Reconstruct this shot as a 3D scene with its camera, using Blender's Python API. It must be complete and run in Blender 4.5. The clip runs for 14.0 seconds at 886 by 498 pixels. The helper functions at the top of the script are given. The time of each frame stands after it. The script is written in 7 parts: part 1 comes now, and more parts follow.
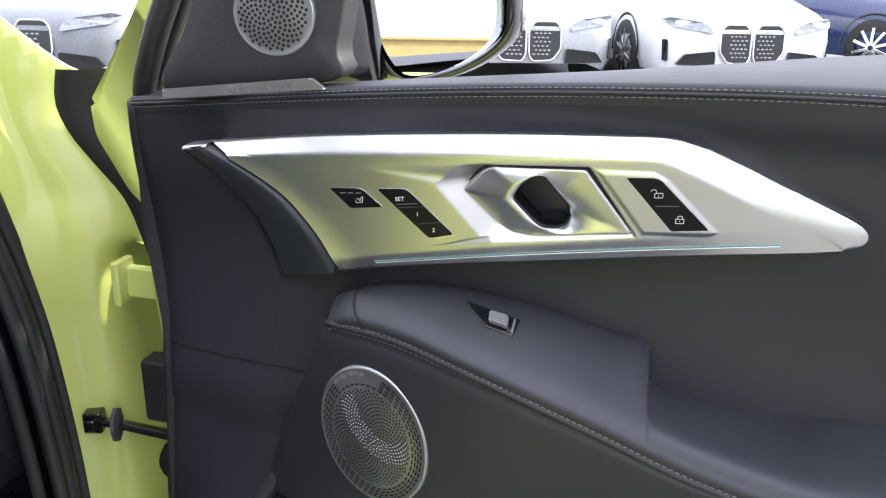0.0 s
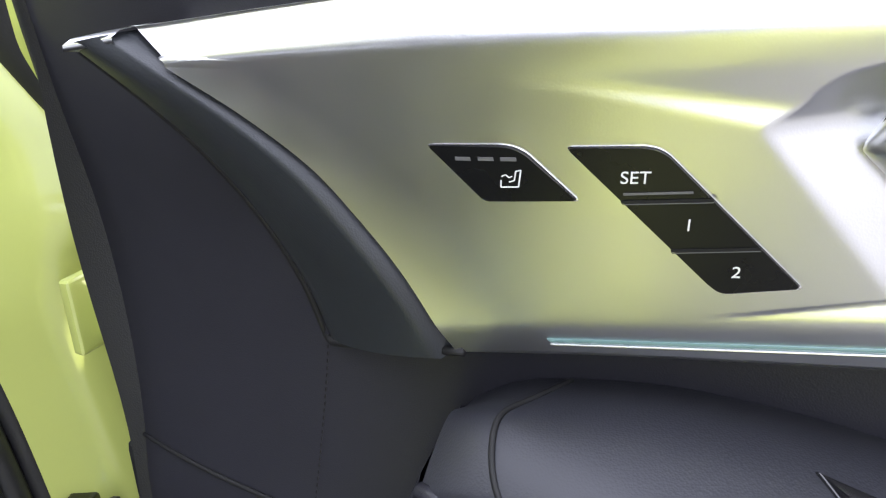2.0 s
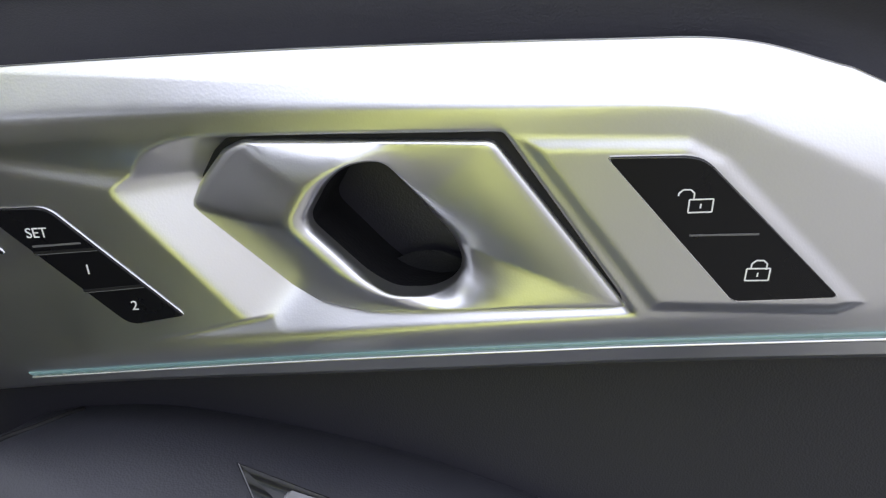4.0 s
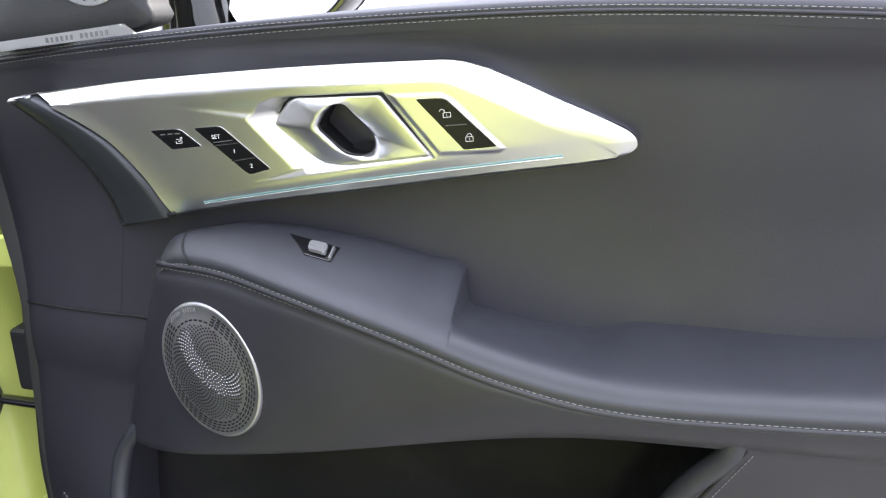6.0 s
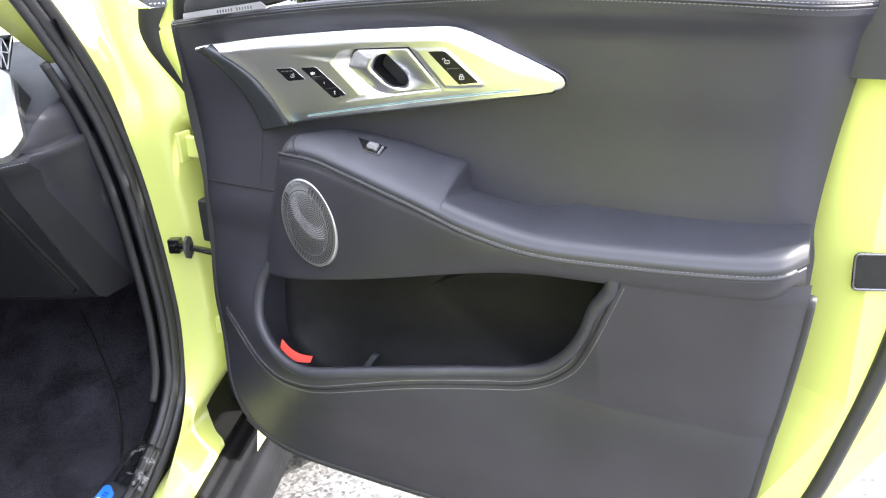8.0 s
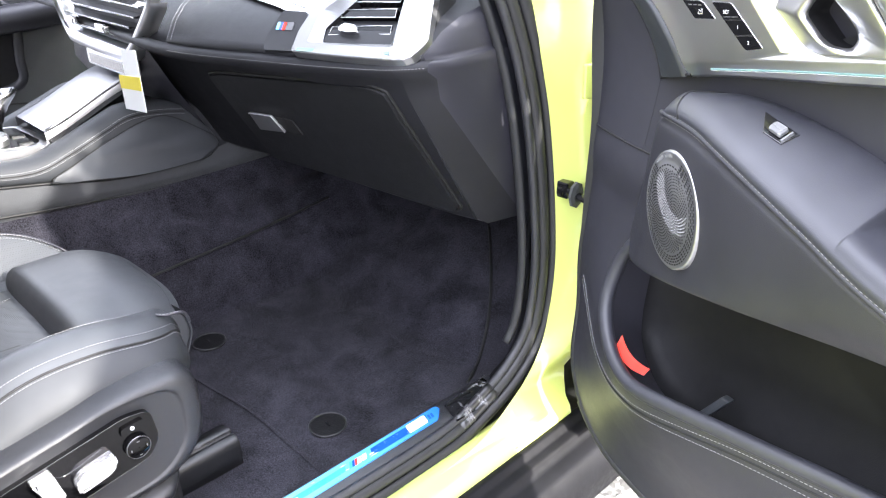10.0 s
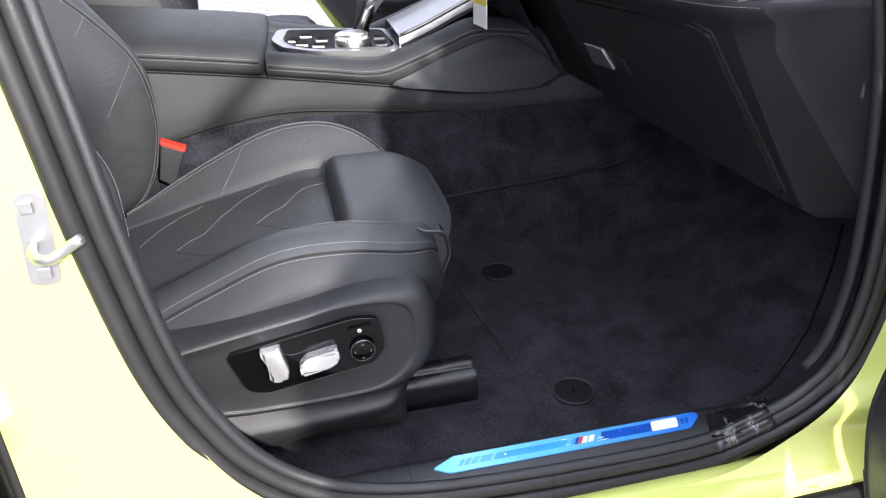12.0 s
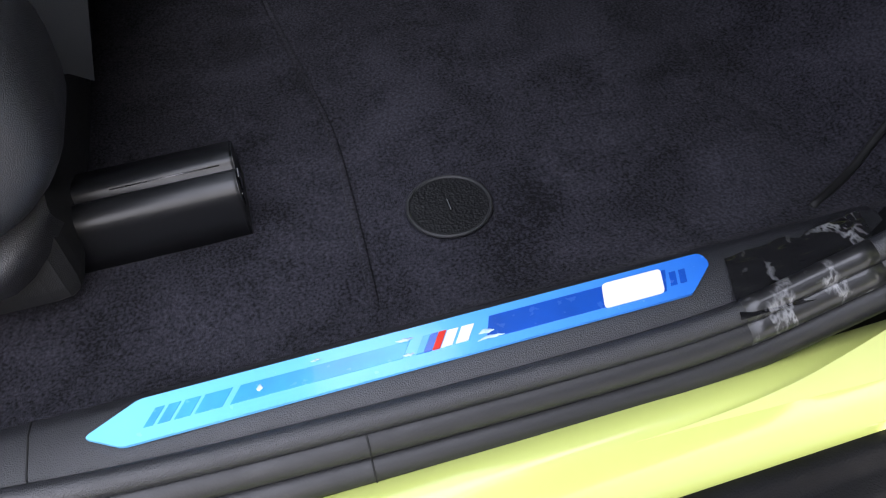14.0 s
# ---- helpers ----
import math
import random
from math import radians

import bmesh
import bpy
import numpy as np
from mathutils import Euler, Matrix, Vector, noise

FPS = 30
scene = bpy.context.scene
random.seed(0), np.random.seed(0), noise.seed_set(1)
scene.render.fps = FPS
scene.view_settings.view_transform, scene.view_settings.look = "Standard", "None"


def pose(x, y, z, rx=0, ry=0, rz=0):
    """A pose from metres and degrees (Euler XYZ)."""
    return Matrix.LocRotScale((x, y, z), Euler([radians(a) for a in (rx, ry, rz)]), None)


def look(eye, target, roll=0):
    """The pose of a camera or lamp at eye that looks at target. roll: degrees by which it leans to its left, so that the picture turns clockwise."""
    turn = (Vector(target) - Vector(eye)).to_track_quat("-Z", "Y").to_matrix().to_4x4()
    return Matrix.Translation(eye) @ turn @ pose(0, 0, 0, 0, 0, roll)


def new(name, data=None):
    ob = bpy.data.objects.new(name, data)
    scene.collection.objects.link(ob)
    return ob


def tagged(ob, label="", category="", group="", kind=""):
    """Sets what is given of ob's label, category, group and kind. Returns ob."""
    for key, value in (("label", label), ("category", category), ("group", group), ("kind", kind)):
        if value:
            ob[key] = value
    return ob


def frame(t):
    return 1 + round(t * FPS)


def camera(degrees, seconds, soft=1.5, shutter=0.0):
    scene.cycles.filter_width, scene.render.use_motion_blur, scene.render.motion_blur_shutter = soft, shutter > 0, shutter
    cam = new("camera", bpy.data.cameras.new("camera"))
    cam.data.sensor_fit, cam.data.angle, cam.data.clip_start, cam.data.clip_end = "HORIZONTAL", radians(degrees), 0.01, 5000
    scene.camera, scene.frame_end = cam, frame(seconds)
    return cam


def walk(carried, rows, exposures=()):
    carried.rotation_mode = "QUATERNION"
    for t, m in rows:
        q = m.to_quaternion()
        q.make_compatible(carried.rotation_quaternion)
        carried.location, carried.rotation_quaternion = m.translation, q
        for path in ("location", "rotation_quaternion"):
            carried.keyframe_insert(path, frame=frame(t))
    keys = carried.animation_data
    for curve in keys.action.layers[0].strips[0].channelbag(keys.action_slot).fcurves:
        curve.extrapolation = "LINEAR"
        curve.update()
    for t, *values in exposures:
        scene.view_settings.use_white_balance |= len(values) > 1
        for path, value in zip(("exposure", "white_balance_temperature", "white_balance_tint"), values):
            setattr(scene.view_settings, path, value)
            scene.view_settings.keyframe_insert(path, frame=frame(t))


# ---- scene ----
cam = camera(58.5, 14.0, soft=1.2)
PATH = [
    (0, (0.415, -0.406, 1.314), (0.515, 1.48, 0.654), 1.2),
    (0.5, (0.409, -0.216, 1.258), (0.386, 1.651, 0.539), 0.8),
    (1, (0.402, -0.105, 1.228), (0.22, 1.724, 0.44), -0.4),
    (1.5, (0.396, -0.066, 1.222), (0.175, 1.763, 0.444), -1.2),
    (2, (0.39, -0.039, 1.217), (0.151, 1.793, 0.45), -1.9),
    (2.5, (0.405, -0.04, 1.216), (0.221, 1.812, 0.485), -1.6),
    (3, (0.442, -0.047, 1.22), (0.385, 1.814, 0.491), -1.3),
    (3.5, (0.477, -0.053, 1.224), (0.52, 1.81, 0.498), -1.0),
    (4, (0.504, -0.082, 1.232), (0.703, 1.788, 0.552), -0.1),
    (6.3, (0.533, -0.517, 1.279), (0.7, 1.375, 0.652), -1.4),
    (6.5, (0.545, -0.551, 1.292), (0.666, 1.326, 0.613), -1.6),
    (7, (0.584, -0.713, 1.301), (0.61, 1.167, 0.617), -0.4),
    (7.2, (0.6, -0.784, 1.32), (0.59, 1.084, 0.606), -0.9),
    (9.3, (0.804, -0.717, 1.319), (-0.154, 0.848, 0.523), -2.1),
    (9.5, (0.796, -0.651, 1.305), (-0.277, 0.827, 0.49), -2.0),
    (10, (0.748, -0.51, 1.28), (-0.566, 0.717, 0.405), -1.7),
    (10.5, (0.768, -0.444, 1.276), (-0.78, 0.413, 0.343), -2.6),
    (11, (0.824, -0.405, 1.289), (-0.839, 0.13, 0.314), -4.1),
    (11.5, (0.84, -0.369, 1.285), (-0.865, 0.048, 0.327), -3.8),
    (12, (0.732, -0.326, 1.228), (-0.982, 0.038, 0.265), -1.9),
    (12.1, (0.695, -0.315, 1.206), (-1.008, 0.039, 0.218), -2.2),
    (12.5, (0.568, -0.264, 1.123), (-1.004, 0.092, -0.061), -2.9),
    (13, (0.441, -0.181, 1.01), (-1.013, 0.233, -0.299), -2.6),
    (13.5, (0.309, -0.086, 0.919), (-1.083, 0.278, -0.471), -3.4),
    (14, (0.254, -0.042, 0.871), (-1.052, 0.241, -0.617), -4.8),
]
EXPOSURE = [(0.0, 1.25), (1.0, 1.37), (2.0, 1.6), (3.0, 1.35), (4.0, 0.9), (6.5, 2.15), (7.2, 2.35), (9.5, 2.45), (10.0, 2.85), (10.5, 2.95), (11.3, 2.4), (12.0, 1.6), (12.6, 1.5), (13.5, 1.55), (14.0, 1.7)]
walk(cam, [(t, look(eye, target, roll)) for t, eye, target, roll in PATH], EXPOSURE)

# ---- light and world ----
world = bpy.data.worlds.new("world")
scene.world = world
world.use_nodes = True
wn = world.node_tree
sky = wn.nodes.new("ShaderNodeTexSky")
sky.sky_type = "NISHITA"
sky.sun_disc = False
sky.sun_elevation = radians(28)
sky.sun_rotation = radians(74)
sky.air_density, sky.dust_density, sky.ozone_density = 1.0, 4.0, 1.0
haze = wn.nodes.new("ShaderNodeMix")
haze.data_type = "RGBA"
haze.inputs[0].default_value = 0.72
haze.inputs[7].default_value = (9.3, 9.5, 11.2, 1)
wn.links.new(sky.outputs[0], haze.inputs[6])
# a veiled sky is brighter overhead than at the horizon
way = wn.nodes.new("ShaderNodeTexCoord")
height = wn.nodes.new("ShaderNodeSeparateXYZ")
wn.links.new(way.outputs["Generated"], height.inputs[0])
veil = wn.nodes.new("ShaderNodeMapRange")
veil.inputs["From Min"].default_value, veil.inputs["From Max"].default_value = 0.0, 1.0
veil.inputs["To Min"].default_value, veil.inputs["To Max"].default_value = 0.52, 1.50
wn.links.new(height.outputs["Z"], veil.inputs["Value"])
veiled = wn.nodes.new("ShaderNodeVectorMath")
veiled.operation = "SCALE"
wn.links.new(haze.outputs[2], veiled.inputs[0])
wn.links.new(veil.outputs[0], veiled.inputs["Scale"])
wn.links.new(veiled.outputs[0], wn.nodes["Background"].inputs[0])
wn.nodes["Background"].inputs[1].default_value = 0.15
sun_data = bpy.data.lights.new("sun", "SUN")
sun_data.energy, sun_data.angle, sun_data.color = 3.2, radians(1.5), (1.0, 0.96, 0.91)
sun = new("sun", sun_data)
sun.matrix_world = look((8.48, 2.43, 4.69), (0, 0, 0))


# ---- materials ----
def material(name, color, rough=0.5, metal=0.0, coat=0.0, grain=0.0, grain_scale=900.0, vary=0.12, vary_scale=9.0, sheen=0.0, rough_vary=0.08, spec=0.5, weave=False):
    m = bpy.data.materials.new(name)
    m.use_nodes = True
    nt = m.node_tree
    b = nt.nodes["Principled BSDF"]
    b.inputs["Metallic"].default_value = metal
    b.inputs["Coat Weight"].default_value = coat
    b.inputs["Coat Roughness"].default_value = 0.04
    b.inputs["Specular IOR Level"].default_value = spec
    b.inputs["Sheen Weight"].default_value = sheen
    tc = nt.nodes.new("ShaderNodeTexCoord")
    n1 = nt.nodes.new("ShaderNodeTexNoise")
    n1.inputs["Scale"].default_value, n1.inputs["Detail"].default_value = vary_scale, 6
    nt.links.new(tc.outputs["Object"], n1.inputs["Vector"])
    ramp = nt.nodes.new("ShaderNodeMapRange")
    ramp.inputs["From Min"].default_value, ramp.inputs["From Max"].default_value = 0.3, 0.7
    ramp.inputs["To Min"].default_value, ramp.inputs["To Max"].default_value = 1 - vary, 1 + vary
    nt.links.new(n1.outputs["Fac"], ramp.inputs["Value"])
    mul = nt.nodes.new("ShaderNodeVectorMath")
    mul.operation = "SCALE"
    mul.inputs[0].default_value = color
    nt.links.new(ramp.outputs[0], mul.inputs["Scale"])
    nt.links.new(mul.outputs[0], b.inputs["Base Color"])
    r2 = nt.nodes.new("ShaderNodeMapRange")
    r2.inputs["From Min"].default_value, r2.inputs["From Max"].default_value = 0.3, 0.7
    r2.inputs["To Min"].default_value, r2.inputs["To Max"].default_value = max(0.02, rough - rough_vary), rough + rough_vary
    n2 = nt.nodes.new("ShaderNodeTexNoise")
    n2.inputs["Scale"].default_value, n2.inputs["Detail"].default_value = vary_scale * 6, 4
    nt.links.new(tc.outputs["Object"], n2.inputs["Vector"])
    nt.links.new(n2.outputs["Fac"], r2.inputs["Value"])
    nt.links.new(r2.outputs[0], b.inputs["Roughness"])
    if grain:
        g = nt.nodes.new("ShaderNodeTexVoronoi" if not weave else "ShaderNodeTexNoise")
        g.inputs["Scale"].default_value = grain_scale
        nt.links.new(tc.outputs["Object"], g.inputs["Vector"])
        bump = nt.nodes.new("ShaderNodeBump")
        bump.inputs["Strength"].default_value, bump.inputs["Distance"].default_value = grain, 0.0006
        nt.links.new(g.outputs[0], bump.inputs["Height"])
        nt.links.new(bump.outputs[0], b.inputs["Normal"])
    return m


def carpet_material(name, dark, light):
    """Brushed short pile: blotches where the pile lies one way or the other, and a fine fibre relief."""
    m = material(name, dark, 0.95, vary=0.0, sheen=0.03, grain=0.9, grain_scale=1400, rough_vary=0.03, spec=0.1)
    nt = m.node_tree
    b = nt.nodes["Principled BSDF"]
    tc = nt.nodes["Texture Coordinate"]
    n = nt.nodes.new("ShaderNodeTexNoise")
    n.inputs["Scale"].default_value, n.inputs["Detail"].default_value, n.inputs["Distortion"].default_value = 15.0, 6, 0.6
    f = nt.nodes.new("ShaderNodeTexNoise")
    f.inputs["Scale"].default_value, f.inputs["Detail"].default_value = 480, 4
    nt.links.new(tc.outputs["Object"], n.inputs["Vector"])
    nt.links.new(tc.outputs["Object"], f.inputs["Vector"])
    mix = nt.nodes.new("ShaderNodeMath")
    mix.operation = "MULTIPLY_ADD"
    nt.links.new(f.outputs["Fac"], mix.inputs[0])
    mix.inputs[1].default_value = 0.92
    half = nt.nodes.new("ShaderNodeMath")
    half.operation = "MULTIPLY"
    half.inputs[1].default_value = 0.55
    nt.links.new(n.outputs["Fac"], half.inputs[0])
    nt.links.new(half.outputs[0], mix.inputs[2])
    ramp = nt.nodes.new("ShaderNodeValToRGB")
    ramp.color_ramp.elements[0].position, ramp.color_ramp.elements[0].color = 0.56, (*dark, 1)
    ramp.color_ramp.elements[1].position, ramp.color_ramp.elements[1].color = 0.99, (*light, 1)
    nt.links.new(mix.outputs[0], ramp.inputs[0])
    nt.links.new(ramp.outputs[0], b.inputs["Base Color"])
    return m


def perforated_material(name, color, pitch):
    """Leather with a regular field of pin holes."""
    m = material(name, color, 0.48, grain=0.14, grain_scale=1300, vary=0.12, rough_vary=0.025)
    nt = m.node_tree
    v = nt.nodes.new("ShaderNodeTexVoronoi")
    v.inputs["Scale"].default_value, v.inputs["Randomness"].default_value = 1 / pitch, 0.0
    turn = nt.nodes.new("ShaderNodeMapping")
    turn.inputs["Rotation"].default_value = (radians(8), radians(5), radians(45))
    nt.links.new(nt.nodes["Texture Coordinate"].outputs["Object"], turn.inputs["Vector"])
    nt.links.new(turn.outputs[0], v.inputs["Vector"])
    hole = nt.nodes.new("ShaderNodeMapRange")
    hole.inputs["From Min"].default_value, hole.inputs["From Max"].default_value = 0.22, 0.36
    hole.inputs["To Min"].default_value, hole.inputs["To Max"].default_value = 0.25, 1.0
    nt.links.new(v.outputs["Distance"], hole.inputs["Value"])
    b = nt.nodes["Principled BSDF"]
    link = b.inputs["Base Color"].links[0]
    mul = nt.nodes.new("ShaderNodeVectorMath")
    mul.operation = "SCALE"
    nt.links.new(link.from_socket, mul.inputs[0])
    nt.links.new(hole.outputs[0], mul.inputs["Scale"])
    nt.links.new(mul.outputs[0], b.inputs["Base Color"])
    bump = nt.nodes.new("ShaderNodeBump")
    bump.inputs["Strength"].default_value, bump.inputs["Distance"].default_value = 0.5, 0.0008
    nt.links.new(hole.outputs[0], bump.inputs["Height"])
    nt.links.new(bump.outputs[0], b.inputs["Normal"])
    return m


def gravel_material():
    m = material("asphalt", (0.16, 0.155, 0.15), 0.9, grain=0.8, grain_scale=90, vary=0.2, vary_scale=2.0)
    nt = m.node_tree
    b = nt.nodes["Principled BSDF"]
    tc = nt.nodes["Texture Coordinate"]
    v = nt.nodes.new("ShaderNodeTexVoronoi")
    v.inputs["Scale"].default_value = 110
    nt.links.new(tc.outputs["Object"], v.inputs["Vector"])
    ramp = nt.nodes.new("ShaderNodeValToRGB")
    ramp.color_ramp.elements[0].color, ramp.color_ramp.elements[1].color = (0.035, 0.035, 0.034, 1), (0.30, 0.295, 0.29, 1)
    nt.links.new(v.outputs["Color"], ramp.inputs[0])
    nt.links.new(ramp.outputs[0], b.inputs["Base Color"])
    return m


def glass_material(name, color=(1, 1, 1)):
    m = bpy.data.materials.new(name)
    m.use_nodes = True
    b = m.node_tree.nodes["Principled BSDF"]
    b.inputs["Base Color"].default_value = (*color, 1)
    b.inputs["Roughness"].default_value, b.inputs["Transmission Weight"].default_value, b.inputs["IOR"].default_value = 0.02, 1.0, 1.15
    return m


LEATHER = material("black_leather", (0.0205, 0.0203, 0.0262), 0.46, grain=0.16, grain_scale=1500, vary=0.15, rough_vary=0.025)
LEATHER_DASH = material("dashboard_leather", (0.0115, 0.0117, 0.0140), 0.58, grain=0.2, grain_scale=1400, vary=0.15, rough_vary=0.025, spec=0.32)
LEATHER_SOFT = material("grained_leather", (0.0240, 0.0247, 0.0308), 0.48, grain=0.13, grain_scale=1300, vary=0.18, rough_vary=0.025)
LEATHER_MATT = material("matt_leather", (0.0250, 0.0268, 0.0300), 0.60, grain=0.18, grain_scale=1300, vary=0.18, rough_vary=0.025, spec=0.35)
LEATHER_SEAT = material("seat_leather", (0.0330, 0.0355, 0.0395), 0.50, grain=0.18, grain_scale=1300, vary=0.18, rough_vary=0.025)
LEATHER_PERF = perforated_material("perforated_leather", (0.035, 0.037, 0.040), 0.0030)
# the bolsters' perforated leather, darkened by part of the centre's shade
LEATHER_CENTRE_SHADED = perforated_material("perforated_centre_leather_shaded", (0.0270, 0.0290, 0.0315), 0.0030)
LEATHER_GREY = material("dark_grey_leather", (0.028, 0.031, 0.035), 0.42, grain=0.12, grain_scale=1300, rough_vary=0.025)
PLASTIC = material("black_soft_plastic", (0.014, 0.0145, 0.0155), 0.55, grain=0.3, grain_scale=1300, vary=0.15, rough_vary=0.025)
TRIM_PLASTIC = material("black_grained_plastic", (0.0190, 0.0195, 0.0222), 0.36, spec=0.62, grain=0.5, grain_scale=1400, vary=0.15, rough_vary=0.03)
RAIL_PLASTIC = material("smooth_black_plastic", (0.010, 0.0105, 0.012), 0.34, vary=0.1, rough_vary=0.03)
LID_PLASTIC = material("dark_soft_touch_plastic", (0.0065, 0.0068, 0.0078), 0.55, grain=0.25, grain_scale=1300, vary=0.15, rough_vary=0.025)
CLADDING = material("weathered_black_plastic", (0.0075, 0.0075, 0.0085), 0.55, spec=0.10, grain=0.4, grain_scale=700, vary=0.35, vary_scale=14)
RUBBER = material("black_rubber", (0.016, 0.016, 0.017), 0.5, grain=0.15, grain_scale=600, vary=0.2)
GLOSS = material("piano_black", (0.006, 0.006, 0.007), 0.08, coat=0.6, vary=0.05, rough_vary=0.03)
PANEL_BLACK = material("gloss_black_panel", (0.003, 0.003, 0.0035), 0.07, vary=0.05, rough_vary=0.02, spec=0.22)
BUTTON = material("black_button_plastic", (0.006, 0.006, 0.007), 0.28, vary=0.05, rough_vary=0.02, spec=0.25)
SATIN = material("satin_aluminium", (0.71, 0.71, 0.715), 0.33, metal=1.0, vary=0.02, rough_vary=0.025, grain=0.03, grain_scale=1500)
GRILLE = material("silver_grille", (0.42, 0.42, 0.43), 0.36, metal=0.85, vary=0.03)
GUNMETAL = material("gunmetal_grille", (0.40, 0.40, 0.41), 0.34, metal=0.9, vary=0.05)
SWITCH_CHROME = material("polished_silver_plastic", (0.80, 0.80, 0.81), 0.18, metal=0.80, vary=0.02, rough_vary=0.02)
SILVER_PLASTIC = material("silver_plastic", (0.20, 0.20, 0.205), 0.24, metal=0.35, vary=0.02)
CONSOLE_GREY = material("grey_grained_plastic", (0.052, 0.054, 0.058), 0.5, grain=0.5, grain_scale=900, rough_vary=0.02)
LEVER_GREY = material("polished_grey_metal", (0.20, 0.20, 0.205), 0.20, metal=1.0, vary=0.05, rough_vary=0.03)
SATIN_PLASTIC = material("satin_silver_plastic", (0.29, 0.29, 0.298), 0.36, metal=0.9, vary=0.03, rough_vary=0.03)
CHROME = material("chrome", (0.78, 0.78, 0.78), 0.12, metal=1.0, vary=0.03, rough_vary=0.03)
DARK_METAL = material("dark_metal", (0.16, 0.16, 0.17), 0.3, metal=1.0, vary=0.1)
PAINT = material("yellow_green_paint", (0.54, 0.60, 0.165), 0.32, coat=0.9, vary=0.02, vary_scale=4, rough_vary=0.03)
CARPET = carpet_material("black_velour_carpet", (0.0040, 0.0039, 0.0052), (0.044, 0.0425, 0.0545))
THREAD = material("grey_thread", (0.26, 0.26, 0.27), 0.7, vary=0.15, vary_scale=60)
# near-black: the shade of recesses and footwell is put into its colour
SHADED_PLASTIC = material("shaded_black_plastic", (0.0055, 0.0055, 0.0062), 0.6, spec=0.25, grain=0.2, grain_scale=900, vary=0.2)
ANCHOR = material("black_woven_plastic", (0.0045, 0.0045, 0.005), 0.45, spec=0.3, grain=0.8, grain_scale=500, vary=0.1)
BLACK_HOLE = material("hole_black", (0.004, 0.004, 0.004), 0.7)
MARK = material("white_print", (0.8, 0.8, 0.78), 0.6, vary=0.03)
DIM_MARK = material("grey_print", (0.13, 0.13, 0.13), 0.5, vary=0.05)
LIGHT_STRIP = material("frosted_light_strip", (0.15, 0.26, 0.25), 0.25, coat=0.5, vary=0.05)
RED = material("red_card", (0.62, 0.022, 0.006), 0.65, vary=0.06)
PAPER = material("white_paper", (0.8, 0.8, 0.77), 0.7, vary=0.04)
YELLOW_TAG = material("yellow_print", (0.75, 0.62, 0.05), 0.7, vary=0.04)
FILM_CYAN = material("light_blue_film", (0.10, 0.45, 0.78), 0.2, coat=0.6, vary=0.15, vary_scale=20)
FILM_BLUE = material("blue_film", (0.012, 0.08, 0.42), 0.22, coat=0.6, vary=0.2, vary_scale=25)
FILM_MID = material("mid_blue_film", (0.05, 0.32, 0.74), 0.22, coat=0.6, vary=0.2, vary_scale=25)
# iridescent shift from cyan to blue, put into the film's base colour
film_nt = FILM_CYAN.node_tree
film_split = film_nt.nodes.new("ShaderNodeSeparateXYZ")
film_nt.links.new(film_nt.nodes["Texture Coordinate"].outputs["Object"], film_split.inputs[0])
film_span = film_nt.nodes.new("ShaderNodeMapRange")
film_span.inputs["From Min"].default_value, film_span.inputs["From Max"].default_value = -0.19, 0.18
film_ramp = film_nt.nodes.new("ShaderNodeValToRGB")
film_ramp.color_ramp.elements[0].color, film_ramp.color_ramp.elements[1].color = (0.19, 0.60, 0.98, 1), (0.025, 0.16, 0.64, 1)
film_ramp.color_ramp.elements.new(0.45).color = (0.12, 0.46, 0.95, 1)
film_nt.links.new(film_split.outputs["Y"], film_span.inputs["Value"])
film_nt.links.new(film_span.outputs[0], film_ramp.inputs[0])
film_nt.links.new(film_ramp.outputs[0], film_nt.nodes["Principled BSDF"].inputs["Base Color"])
ASPHALT = gravel_material()
SMOKED = glass_material("smoked_glass", (0.45, 0.50, 0.50))
TINTED = material("dark_window_glass", (0.01, 0.012, 0.014), 0.05, coat=0.5, vary=0.02)
MIRROR = material("mirror_glass", (0.88, 0.9, 0.9), 0.015, metal=1.0, vary=0.0, rough_vary=0.0)
WHITE_PAINT = material("white_car_paint", (0.74, 0.75, 0.76), 0.3, coat=0.8, vary=0.02)
SILVER_PAINT = material("silver_car_paint", (0.46, 0.48, 0.49), 0.3, metal=0.4, coat=0.8, vary=0.03)
BLUE_PAINT = material("blue_car_paint", (0.012, 0.03, 0.10), 0.28, coat=0.9, vary=0.05)
GREY_PAINT = material("grey_car_paint", (0.20, 0.21, 0.23), 0.3, metal=0.0, coat=0.9, vary=0.05)
TYRE = material("tyre_rubber", (0.018, 0.018, 0.018), 0.75, vary=0.2)
LAMP_GLASS = material("headlight_lens", (0.30, 0.32, 0.34), 0.1, coat=0.7, vary=0.3, vary_scale=30)
TAN_WALL = material("tan_stucco", (0.52, 0.40, 0.16), 0.9, vary=0.08, vary_scale=1.5)
LEAF = material("hedge_leaf", (0.07, 0.055, 0.03), 0.8, vary=0.5, vary_scale=6)


